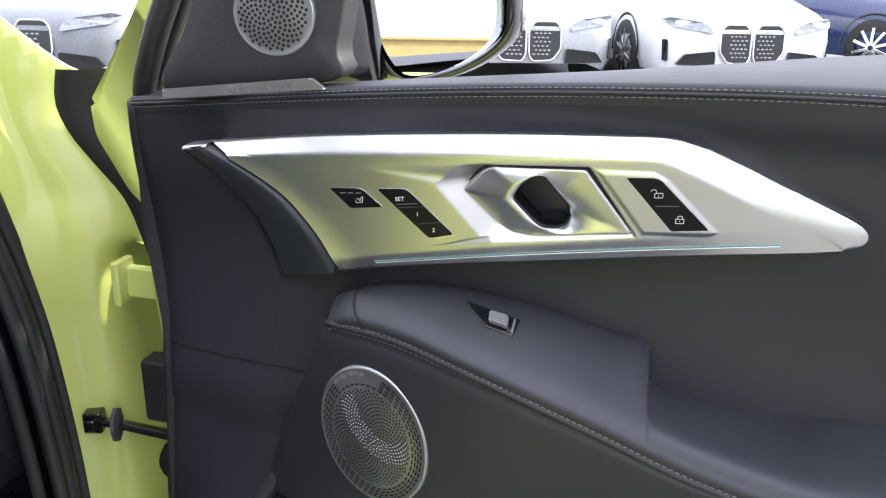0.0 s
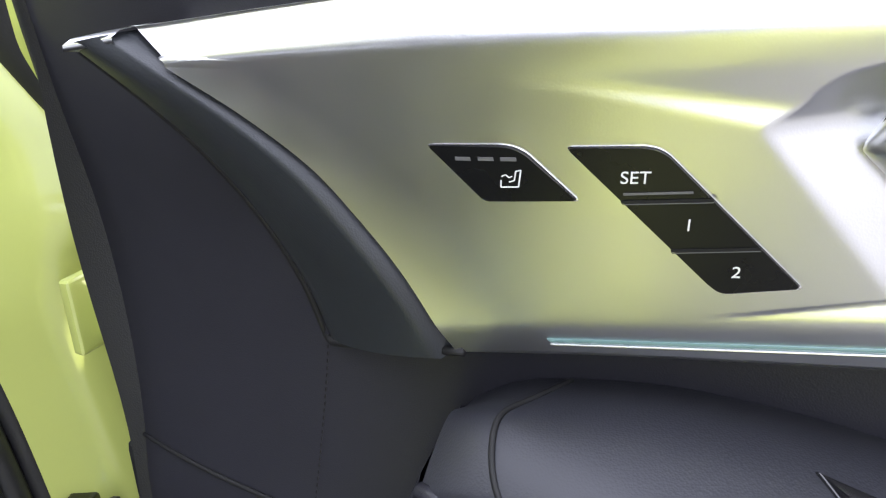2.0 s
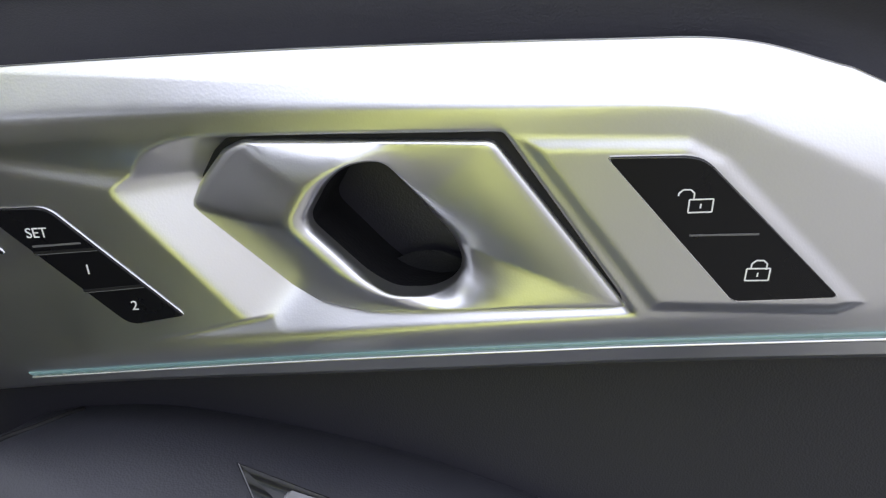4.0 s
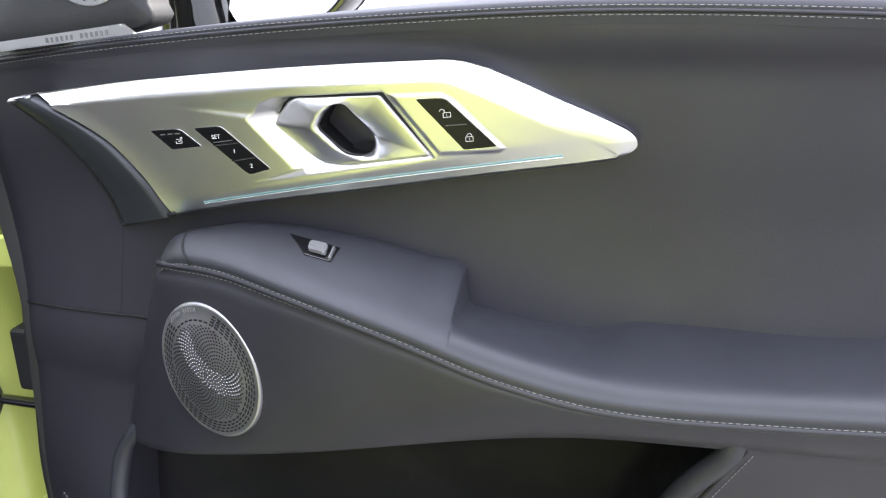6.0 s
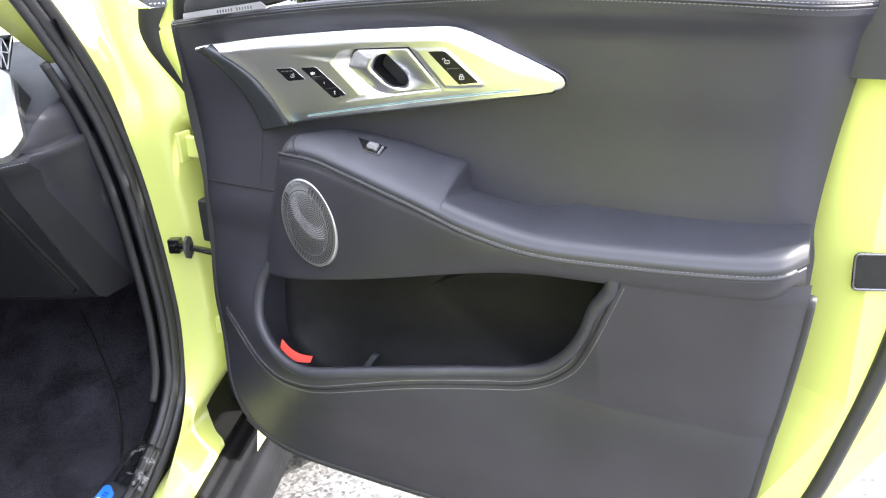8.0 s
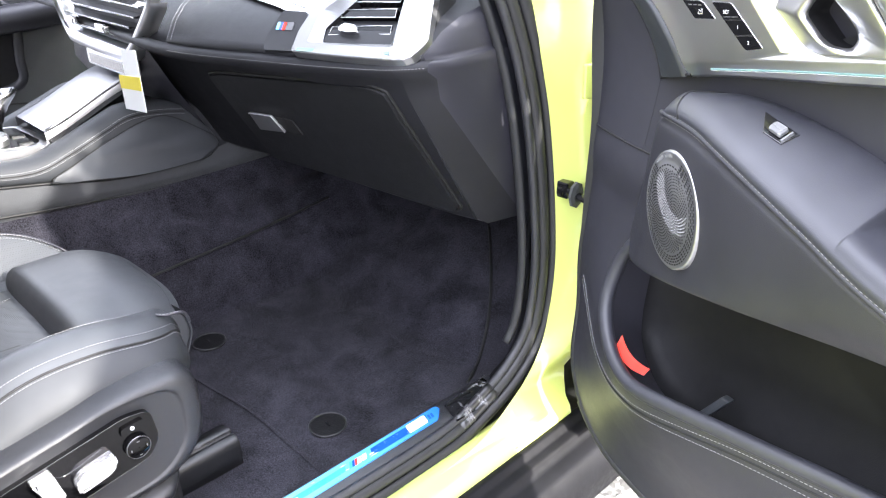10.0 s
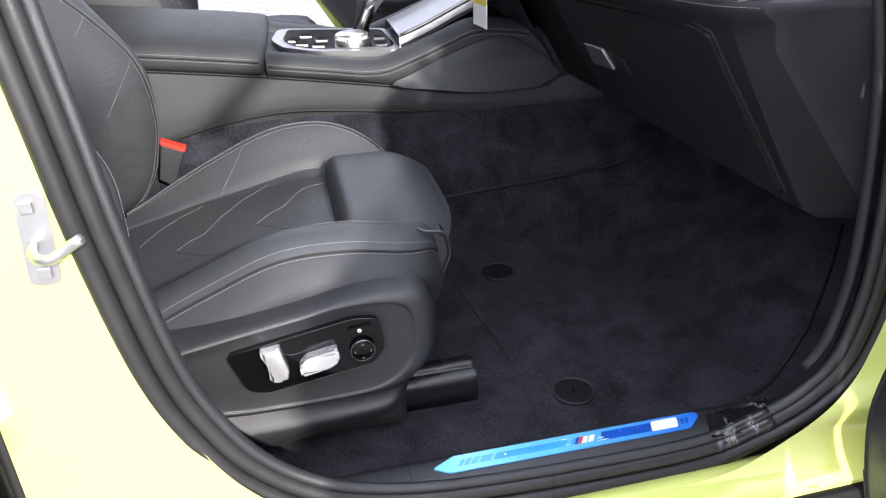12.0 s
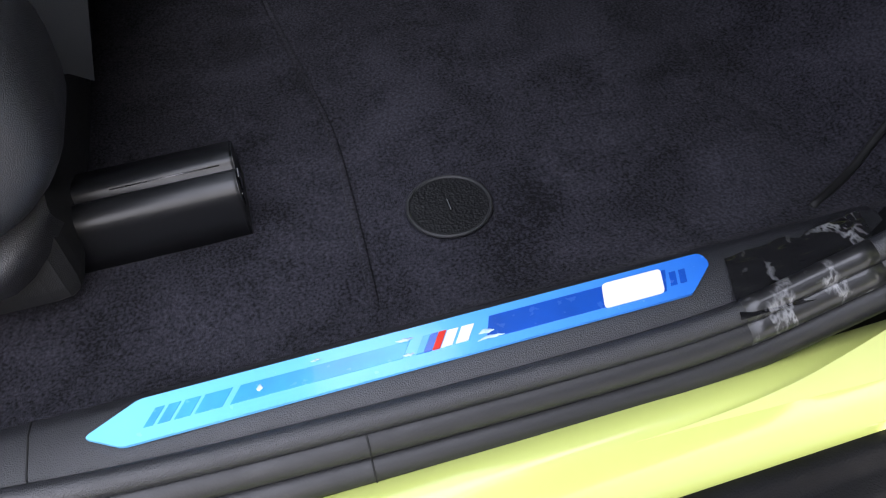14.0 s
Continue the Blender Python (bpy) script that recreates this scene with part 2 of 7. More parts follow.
# ---- mesh helpers ----
def spline(points, count, closed=False):
    """Evenly spaced points on a smooth curve through the given ones."""
    p = [Vector(q) for q in points]
    n = len(p)
    out = []
    for i in range(n if closed else n - 1):
        a, b, c, d = (p[(i - 1) % n] if closed or i else p[0] * 2 - p[1]), p[i], p[(i + 1) % n], (p[(i + 2) % n] if closed or i + 2 < n else p[-1] * 2 - p[-2])
        for k in range(24):
            t = k / 24
            out.append(0.5 * (2 * b + (c - a) * t + (2 * a - 5 * b + 4 * c - d) * t * t + (3 * b - a - 3 * c + d) * t ** 3))
    out.append(p[0] if closed else p[-1])
    return resample(out, count, closed)


def resample(pts, count, closed=False):
    pts = [Vector(q) for q in pts]
    s = [0.0]
    for a, b in zip(pts, pts[1:]):
        s.append(s[-1] + (b - a).length)
    total = s[-1]
    res, j = [], 0
    steps = count if closed else count - 1
    for i in range(count):
        d = total * i / steps
        while j < len(s) - 2 and s[j + 1] < d:
            j += 1
        f = (d - s[j]) / max(1e-9, s[j + 1] - s[j])
        res.append(pts[j].lerp(pts[j + 1], min(1, max(0, f))))
    return res


def curve_at(knots):
    """A smooth function through (x, y) knots, flat beyond the ends."""
    xs, ys = [k[0] for k in knots], [k[1] for k in knots]

    def f(x):
        if x <= xs[0]:
            return ys[0]
        if x >= xs[-1]:
            return ys[-1]
        i = max(j for j in range(len(xs) - 1) if xs[j] <= x)
        t = (x - xs[i]) / (xs[i + 1] - xs[i])
        slope = lambda k: (ys[min(k + 1, len(xs) - 1)] - ys[max(k - 1, 0)]) / (xs[min(k + 1, len(xs) - 1)] - xs[max(k - 1, 0)])
        h, m0, m1 = xs[i + 1] - xs[i], slope(i), slope(i + 1)
        return ((2 * t ** 3 - 3 * t * t + 1) * ys[i] + (t ** 3 - 2 * t * t + t) * h * m0 + (3 * t * t - 2 * t ** 3) * ys[i + 1] + (t ** 3 - t * t) * h * m1)
    return f


def loft(rows, close_u=False, close_v=False, caps=False):
    """A sheet over rows of points, all of one length."""
    bm = bmesh.new()
    vs = [[bm.verts.new(p) for p in row] for row in rows]
    n, m = len(vs), len(vs[0])
    for i in range(n if close_u else n - 1):
        for j in range(m if close_v else m - 1):
            a, b, c, d = vs[i][j], vs[(i + 1) % n][j], vs[(i + 1) % n][(j + 1) % m], vs[i][(j + 1) % m]
            if len({a, b, c, d}) == 4:
                bm.faces.new((a, b, c, d))
    if caps:
        bm.faces.new(vs[0][::-1])
        bm.faces.new(vs[-1])
    bmesh.ops.recalc_face_normals(bm, faces=bm.faces)
    for f in bm.faces:
        f.smooth = True
    return bm


def sheet(nu, nv, f):
    return loft([[f(i / (nu - 1), j / (nv - 1)) for j in range(nv)] for i in range(nu)])


def tube(points, radius, sides=10, closed=False, squash=1.0, up=None):
    pts = [Vector(p) for p in points]
    n = len(pts)
    rows = []
    side = None
    for i, p in enumerate(pts):
        t = ((pts[(i + 1) % n] if closed or i < n - 1 else p) - (pts[i - 1] if closed or i else p)).normalized()
        if up is not None:
            side = Vector(up).cross(t)
        elif side is None:
            side = t.cross(Vector((0.31, 0.17, 0.93)))
        side = (side - side.dot(t) * t).normalized()
        other = t.cross(side)
        r = radius(i / max(1, n - 1)) if callable(radius) else radius
        rows.append([p + r * (math.cos(a) * side + squash * math.sin(a) * other) for a in (2 * math.pi * k / sides for k in range(sides))])
    return loft(rows, close_u=closed, close_v=True, caps=not closed)


def prism(outline, place, depth, bevel=0.0, steps=2):
    """An outline in a plane, raised by depth; place turns (a, b, height) into a point."""
    bm = bmesh.new()
    low = [bm.verts.new((*q, 0.0)) for q in outline]
    top = [bm.verts.new((*q, depth)) for q in outline]
    n = len(low)
    bm.faces.new(low[::-1])
    cap = bm.faces.new(top)
    for i in range(n):
        bm.faces.new((low[i], low[(i + 1) % n], top[(i + 1) % n], top[i]))
    if bevel:
        bmesh.ops.bevel(bm, geom=list(cap.edges), offset=bevel, segments=steps, profile=0.6, affect="EDGES")
    for v in bm.verts:
        v.co = place(*v.co)
    bmesh.ops.recalc_face_normals(bm, faces=bm.faces)
    return bm


def block(lo, hi, bevel=0.0, place=None):
    bm = bmesh.new()
    bmesh.ops.create_cube(bm, size=1)
    for v in bm.verts:
        v.co = [(a + b) / 2 + (b - a) * c for a, b, c in zip(lo, hi, v.co)]
    if bevel:
        bmesh.ops.bevel(bm, geom=list(bm.edges), offset=bevel, segments=3, profile=0.6, affect="EDGES")
    if place:
        for v in bm.verts:
            v.co = place(*v.co)
    bmesh.ops.recalc_face_normals(bm, faces=bm.faces)
    return bm


def rounded(outline, radius, steps=4):
    """An outline with its corners rounded off."""
    n = len(outline)
    out = []
    for i in range(n):
        p, a, b = Vector(outline[i]), Vector(outline[i - 1]), Vector(outline[(i + 1) % n])
        r = min(radius, (a - p).length * 0.45, (b - p).length * 0.45)
        s, e = p + (a - p).normalized() * r, p + (b - p).normalized() * r
        for k in range(steps + 1):
            t = k / steps
            out.append(tuple((1 - t) ** 2 * s + 2 * t * (1 - t) * p + t * t * e))
    return out


def join(*meshes):
    """Several bmeshes as one."""
    out = bmesh.new()
    for bm in meshes:
        me = bpy.data.meshes.new("joined")
        bm.to_mesh(me)
        out.from_mesh(me)
        bpy.data.meshes.remove(me)
        bm.free()
    return out


def moved(bm, place):
    for v in bm.verts:
        v.co = place(*v.co)
    bmesh.ops.recalc_face_normals(bm, faces=bm.faces)
    return bm


def place_of(ob):
    return place_of(ob.parent) + ob.location if ob.parent else ob.location.copy()


def part(name, bm, mat, parent=None, label="", smooth=None):
    me = bpy.data.meshes.new(name)
    if smooth is not None:
        for f in bm.faces:
            f.smooth = smooth
    while parent is not None and parent.parent is not None and parent.parent.parent is not None:
        parent = parent.parent
    if parent is not None:
        base = place_of(parent)
        for v in bm.verts:
            v.co -= base
    bm.to_mesh(me)
    bm.free()
    me.materials.append(mat)
    ob = new(name, me)
    ob.parent = parent
    if label:
        tagged(ob, label)
    return ob


def thing(name, at, label, category, group="", kind=""):
    ob = new(name)
    ob.location = at
    ob.empty_display_size = 0.05
    return tagged(ob, label, category, group, kind)


def stitches(points, length=0.0032, gap=0.0013, radius=0.00032):
    """A row of short threads along a line."""
    pts = [Vector(p) for p in points]
    total = sum((b - a).length for a, b in zip(pts, pts[1:]))
    n = max(2, int(total / (length + gap)))
    ends = resample(pts, n * 2 + 1)
    verts, faces = [], []
    for i in range(n):
        a, b = ends[2 * i], ends[2 * i + 1]
        d = (ends[2 * i + 2] - a)
        a, b = a, a + d * (length / (length + gap))
        t = d.normalized()
        s = t.orthogonal().normalized()
        o = t.cross(s)
        k = len(verts)
        for p, r in ((a, 0.35), (a.lerp(b, 0.2), 1), (a.lerp(b, 0.8), 1), (b, 0.35)):
            verts += [p + r * radius * q for q in (s, o, -s, -o)]
        for ring in range(3):
            for q in range(4):
                e = k + ring * 4
                faces.append((e + q, e + (q + 1) % 4, e + 4 + (q + 1) % 4, e + 4 + q))
        faces += [(k + 3, k + 2, k + 1, k), (k + 12, k + 13, k + 14, k + 15)]
    me = bpy.data.meshes.new("thread")
    me.from_pydata([tuple(v) for v in verts], [], faces)
    bm = bmesh.new()
    bm.from_mesh(me)
    bpy.data.meshes.remove(me)
    return bm


def lettering(text, size, place):
    """Flat letters in a plane, a hair thick."""
    cu = bpy.data.curves.new("letters", "FONT")
    cu.body, cu.size, cu.align_x, cu.align_y, cu.extrude = text, size, "CENTER", "CENTER", 0.0001
    ob = bpy.data.objects.new("letters", cu)
    scene.collection.objects.link(ob)
    me = bpy.data.meshes.new_from_object(ob.evaluated_get(bpy.context.evaluated_depsgraph_get()))
    bm = bmesh.new()
    bm.from_mesh(me)
    bpy.data.objects.remove(ob)
    bpy.data.curves.remove(cu)
    bpy.data.meshes.remove(me)
    return moved(bm, place)


def inside(p, poly):
    hit = False
    for (ax, ay), (bx, by) in zip(poly, poly[1:] + poly[:1]):
        if (ay > p[1]) != (by > p[1]) and p[0] < (bx - ax) * (p[1] - ay) / (by - ay) + ax:
            hit = not hit
    return hit


def cut_sheet(u0, u1, v0, v1, step, keep, place):
    """A fine grid with all cells left out whose middle is not wanted."""
    nu, nv = int((u1 - u0) / step) + 1, int((v1 - v0) / step) + 1
    bm = bmesh.new()
    made = {}

    def vert(i, j):
        if (i, j) not in made:
            made[i, j] = bm.verts.new(place(u0 + (u1 - u0) * i / nu, v0 + (v1 - v0) * j / nv))
        return made[i, j]
    for i in range(nu):
        for j in range(nv):
            if keep((u0 + (u1 - u0) * (i + 0.5) / nu, v0 + (v1 - v0) * (j + 0.5) / nv)):
                bm.faces.new((vert(i, j), vert(i + 1, j), vert(i + 1, j + 1), vert(i, j + 1))).smooth = True
    return bm


def ringed(line, centre, count=120):
    """Points of a closed line round a centre, at even angles."""
    out = []
    for k in range(count):
        g = 2 * math.pi * k / count
        way = Vector((math.cos(g), math.sin(g)))
        best = 0.0
        for i, p in enumerate(line):
            p, q = Vector(p[:2]) - centre, Vector(line[(i + 1) % len(line)][:2]) - centre
            e = q - p
            det = way.x * -e.y + way.y * e.x
            if abs(det) > 1e-12:
                r, t = (p.x * -e.y + p.y * e.x) / det, (way.x * p.y - way.y * p.x) / det
                if -1e-9 <= t <= 1 + 1e-9:
                    best = max(best, r)
        out.append(centre + way * best)
    return out


# ---- ground ----
ground = part("ground", loft([[(x, y, 0.22 * min(1, max(0, (y - 2.5) / 3.5))) for x in (-900, -12, 12, 900)] for y in (-900, -20, 2.5, 3.5, 5, 6, 20, 900)]), ASPHALT)
tagged(ground, "grey asphalt with pale stone chips under the parked cars", "ground", kind="structure")

# ---- the open front door ----
DOOR_O = Vector((0.273, 0.173, 0.0))
DOOR_A = radians(-17)
DU, DW = Vector((math.cos(DOOR_A), math.sin(DOOR_A), 0)), Vector((math.sin(DOOR_A), -math.cos(DOOR_A), 0))


def D(u, v, w):
    """A point of the door: along it from the hinge, height, and out of its inner face."""
    return DOOR_O + DU * u + Vector((0, 0, v)) + DW * w


car = thing("car", (-0.85, 0.0, 0.25), "yellow-green car with its front passenger door open", "car")
shell_out = curve_at([(0.46, -0.13), (0.6, -0.15), (0.9, -0.165), (1.15, -0.155), (1.22, -0.125)])
rows = []
for v in np.linspace(0.50, 1.222, 24):
    uf, ur = -0.088 + 0.06 * max(0, (0.62 - v) / 0.12), 0.86 - 0.16 * max(0, (0.80 - v) / 0.3)
    rows.append([D(uf - 0.004, v, -0.100), D(uf + 0.0, v, shell_out(v) + 0.02), D(uf + 0.02, v, shell_out(v)), D(ur - 0.02, v, shell_out(v) + 0.01), D(ur, v, shell_out(v) + 0.03), D(ur - 0.02, v, -0.085), D(ur - 0.06, v, -0.060), D(ur - 0.10, v, -0.055), D(ur - 0.16, v, -0.085), D(0.60, v, -0.118), D(uf + 0.02, v, -0.118)])
door = part("door", loft(rows, close_v=True, caps=True), PAINT, car, "open front passenger door, glossy yellow-green outside, black leather and satin metal inside", smooth=False)

card_w = curve_at([(0.50, -0.040), (0.60, -0.028), (0.70, -0.004), (0.78, 0.002), (0.86, -0.012), (0.95, -0.035), (1.04, -0.046), (1.10, -0.046), (1.16, -0.036), (1.195, -0.030), (1.212, -0.026), (1.224, -0.018), (1.236, -0.012)])


def card(u, v):
    w = card_w(v)
    if u < 0.05:
        w -= 1.1 * (0.05 - u) ** 2
    if u > 0.25:
        w += 0.022 * min(1.0, (u - 0.25) / 0.3)
    if u > 0.66:
        w -= 12 * (u - 0.66) ** 2
    return w


front_u = curve_at([(0.50, -0.02), (0.57, -0.045), (0.62, -0.085), (0.70, -0.100), (0.78, -0.108), (0.90, -0.104), (1.00, -0.098), (1.10, -0.106), (1.18, -0.104), (1.225, -0.095)])
rear_u = curve_at([(0.50, 0.655), (0.72, 0.682), (0.86, 0.700), (0.98, 0.708), (1.02, 0.704), (1.10, 0.712), (1.18, 0.724), (1.25, 0.734)])
top_v = curve_at([(-0.1, 1.214), (0.024, 1.229), (0.165, 1.242), (0.296, 1.250), (0.415, 1.254), (0.526, 1.2525), (0.628, 1.248), (0.733, 1.241)])


seam_v = curve_at([(-0.11, 0.990), (0.0, 0.993), (0.06, 0.990), (0.2, 0.95), (0.36, 0.968), (0.5, 0.980), (0.7, 0.988)])


def upper(a, b):
    u = front_u(1.1) + (rear_u(1.1) - front_u(1.1)) * a
    k = max(0.0, min(1.0, (0.12 - u) / 0.06))
    foot = 0.94 + (seam_v(u) - 0.002 - 0.94) * k
    v = foot + (top_v(u) - 0.012 - foot) * b
    u = front_u(v) + (rear_u(v) - front_u(v)) * a
    return D(u, v, card(u, v))


part("upper_panel", sheet(70, 40, upper), LEATHER, door, "black smooth leather upper door panel")


back_lift = curve_at([(0.0, -0.008), (0.09, -0.009), (0.21, -0.006), (0.29, -0.002), (0.36, 0.003), (0.44, 0.011), (0.60, 0.028), (0.74, 0.034)])


def waist(a, b):
    """The padded roll along the window line."""
    u = front_u(1.2) + 0.002 + (rear_u(1.25) - front_u(1.2) - 0.002) * a
    v0, w0 = top_v(u), card(u, top_v(u) - 0.012)
    ang = b * math.pi * 0.62
    if b <= 0.35:
        k = b / 0.35
        return D(u, v0 - 0.014 + 0.014 * k, w0 + 0.003 * math.sin(k * math.pi / 2))
    k = (b - 0.35) / 0.65
    lift = back_lift(u)
    return D(u, v0 + lift * k + 0.004 * math.sin(k * math.pi), w0 + 0.003 - 0.105 * k * (0.55 + 0.45 * k))


part("waist_roll", sheet(70, 16, waist), LEATHER_SOFT, door, "black leather roll with twin grey stitching")
part("waist_piping", tube([waist(i / 60, 0.21) for i in range(61)], 0.0016, 6), LEATHER, door)
for b in (0.14, 0.29):
    part("stitching", stitches([waist(i / 80, b) for i in range(81)]), THREAD, door, "grey twin stitching")

# lower front panel and lower pocket panel
POCKET = [(0.008, 0.868), (-0.002, 0.828), (0.001, 0.803), (0.012, 0.786), (0.033, 0.769), (0.062, 0.757), (0.100, 0.754), (0.177, 0.767), (0.300, 0.784), (0.378, 0.793), (0.418, 0.8025), (0.442, 0.819), (0.464, 0.845), (0.483, 0.880), (0.500, 0.926), (0.521, 0.967), (0.490, 0.985), (0.200, 0.940), (0.050, 0.900)]
pocket_line = [tuple(p) for p in spline(POCKET, 140, closed=True)]


low_base = curve_at([(0.50, -0.040), (0.60, -0.030), (0.70, -0.018), (0.85, -0.036), (1.0, -0.046)])
low_bulge = curve_at([(-0.11, -0.062), (0.0, -0.010), (0.10, 0.018), (0.25, 0.004), (0.42, -0.022), (0.52, -0.010), (0.70, -0.006)])


def low_card(u, v):
    k = math.exp(-((v - 0.755) / 0.085) ** 2)
    base = low_base(v) - (1.1 * (0.05 - u) ** 2 if u < 0.05 else 0)
    w = low_bulge(u) * k + base * (1 - k)
    if u > 0.40 and v > 0.78:
        w += 0.095 * min(1, (v - 0.78) / 0.19) * min(1, (u - 0.40) / 0.10)
    if u > 0.66:
        w -= 9 * (u - 0.66) ** 2
    if u < 0.16 and v > 0.92:
        k = min(1.0, (v - 0.92) / 0.06) * min(1.0, (0.16 - u) / 0.06)
        w += (card(u, v) - w) * k * k * (3 - 2 * k)
    return w


def low_keep(p):
    u, v = p
    return front_u(v) < u < rear_u(v) and v > bottom_v(u) and not inside(p, pocket_line) and (v < seam_v(u))


bottom_v = curve_at([(-0.1, 0.61), (-0.05, 0.585), (0.0, 0.568), (0.12, 0.555), (0.35, 0.545), (0.7, 0.54)])
part("lower_panel", cut_sheet(-0.115, 0.715, 0.54, 1.0, 0.004, low_keep, lambda u, v: D(u, v, low_card(u, v))), LEATHER, door, "black lower door panel round the storage pocket")
part("edge_binding", join(
    tube([D(front_u(v), v, (card if v > 0.992 else low_card)(front_u(v), v) - 0.003) for v in np.linspace(0.585, 1.21, 50)], 0.0055, 8),
    tube([D(rear_u(v), v, low_card(rear_u(v), v) - 0.004) for v in np.linspace(0.545, 0.972, 30)], 0.006, 8),
    tube([D(u, bottom_v(u), low_card(u, bottom_v(u)) - 0.003) for u in np.linspace(-0.075, 0.655, 40)], 0.006, 8)), PLASTIC, door)
part("edge_return", loft([[D(front_u(v) + 0.001, v, (card if v > 0.992 else low_card)(front_u(v), v) - 0.003) for v in np.linspace(0.58, 1.21, 40)], [D(front_u(v) + 0.004, v, -0.055) for v in np.linspace(0.58, 1.21, 40)], [D(front_u(v) + 0.006, v, -0.112) for v in np.linspace(0.58, 1.21, 40)]]), PLASTIC, door)
part("panel_seam", tube([D(u, seam_v(u) + 0.001, card(u, seam_v(u)) + 0.0005) for u in np.linspace(-0.098, 0.062, 20)], 0.0012, 6), BLACK_HOLE, door)
part("vertical_seam", stitches([D(0.028 - 0.012 * k, 1.074 - 0.08 * k, card(0.028 - 0.012 * k, 1.074 - 0.08 * k) + 0.0002) for k in np.linspace(0, 1, 12)], 0.002, 0.0012, 0.0004), BLACK_HOLE, door)

part("bottom_flange", loft([[D(u, bottom_v(u) + 0.006, low_card(u, bottom_v(u)) - 0.012), D(u, bottom_v(u) - 0.010, low_card(u, bottom_v(u)) - 0.016), D(u, bottom_v(u) - 0.020, low_card(u, bottom_v(u)) - 0.030), D(u, bottom_v(u) - 0.024, -0.120)] for u in np.linspace(-0.070, 0.66, 40)]), PAINT, door)
part("bottom_seal", tube([D(u, bottom_v(u) - 0.026, low_card(u, bottom_v(u)) - 0.050) for u in np.linspace(-0.065, 0.65, 40)], 0.009, 8), RUBBER, door, "black rubber seal along the door's lower edge")

# pocket: rim, basin, piping
rim_pts = [D(u, v, low_card(u, v) - 0.004) for u, v in pocket_line]
part("pocket_rim", tube(rim_pts, 0.0085, 10, closed=True), LEATHER_SOFT, door, "padded black leather rim")
mid_u, mid_v = 0.24, 0.86
rows = []
for k, (s, dw) in enumerate(((1.0, -0.004), (0.99, -0.03), (0.975, -0.06), (0.93, -0.082), (0.5, -0.088), (0.0005, -0.088))):
    rows.append([D(mid_u + (u - mid_u) * s, mid_v + (v - mid_v) * s - (0.055 * min(1, k / 2) * min(1, (mid_v - v) / 0.06) * s if v < mid_v else 0), (low_card(u, v) * (1 - k / 5) - 0.01 * k / 5) + dw) for u, v in pocket_line])
part("pocket_basin", loft(rows, close_v=True), SHADED_PLASTIC, door, "dark moulded pocket basin")
cheek = [pocket_line[k] for k in range(-14, 27)]
rows = []
for k, (sc, dw) in enumerate(((1.0, -0.003), (0.99, -0.029), (0.975, -0.059))):
    rows.append([D(mid_u + (u - mid_u) * sc + 0.0012, mid_v + (v - mid_v) * sc - (0.055 * min(1, k / 2) * min(1, (mid_v - v) / 0.06) * sc if v < mid_v else 0) + 0.0012, (low_card(u, v) * (1 - k / 5) - 0.01 * k / 5) + dw) for u, v in cheek])
part("pocket_cheek", loft(rows), LEATHER, door, "moulded front wall of the pocket")
RIM = [(-0.085, 0.790), (-0.045, 0.765), (0.000, 0.735), (0.040, 0.723), (0.090, 0.726), (0.125, 0.733), (0.180, 0.747), (0.260, 0.763), (0.340, 0.772), (0.396, 0.778), (0.430, 0.791), (0.458, 0.815), (0.475, 0.840), (0.495, 0.884), (0.512, 0.926), (0.529, 0.969)]
rim_line = spline([(*p, 0) for p in RIM], 120)


def rim_at(p, off):
    q = Vector((p.x, p.y))
    return D(q.x, q.y, low_card(q.x, q.y) + off)


def shifted(line, d):
    out = []
    for i, p in enumerate(line):
        t = (line[min(i + 1, len(line) - 1)] - line[max(i - 1, 0)]).normalized()
        out.append(Vector((p.x - t.y * d, p.y + t.x * d, 0)))
    return out


part("pocket_seam", tube([rim_at(p, 0.0) for p in rim_line], 0.0015, 8), BLACK_HOLE, door)
for d in (0.006, -0.006):
    part("stitching", stitches([rim_at(p, 0.0006) for p in shifted(rim_line, d)]), THREAD, door, "grey twin stitching")

# armrest
a_vs = curve_at([(0.087, 1.063), (0.145, 1.062), (0.194, 1.053), (0.296, 1.027), (0.364, 1.008), (0.44, 0.995), (0.546, 0.996), (0.654, 1.002), (0.700, 1.008)])
a_ws = curve_at([(0.087, 0.002), (0.145, 0.016), (0.194, 0.028), (0.296, 0.045), (0.364, 0.055), (0.44, 0.06), (0.546, 0.063), (0.654, 0.064), (0.68, 0.058), (0.700, 0.030)])
a_vb = curve_at([(0.088, 1.076), (0.154, 1.086), (0.231, 1.078), (0.300, 1.062), (0.327, 1.0545), (0.3295, 1.031), (0.345, 1.024), (0.39, 1.016), (0.427, 1.015), (0.459, 1.022), (0.597, 1.022), (0.692, 1.024)])
a_vf = curve_at([(0.0, 0.868), (0.11, 0.893), (0.209, 0.914), (0.356, 0.949), (0.424, 0.963), (0.511, 0.967), (0.658, 0.969), (0.698, 0.975)])
a_wf = curve_at([(0.0, -0.045), (0.05, -0.012), (0.11, 0.008), (0.209, 0.020), (0.356, 0.032), (0.424, 0.042), (0.511, 0.047), (0.658, 0.047), (0.68, 0.04), (0.702, 0.015)])


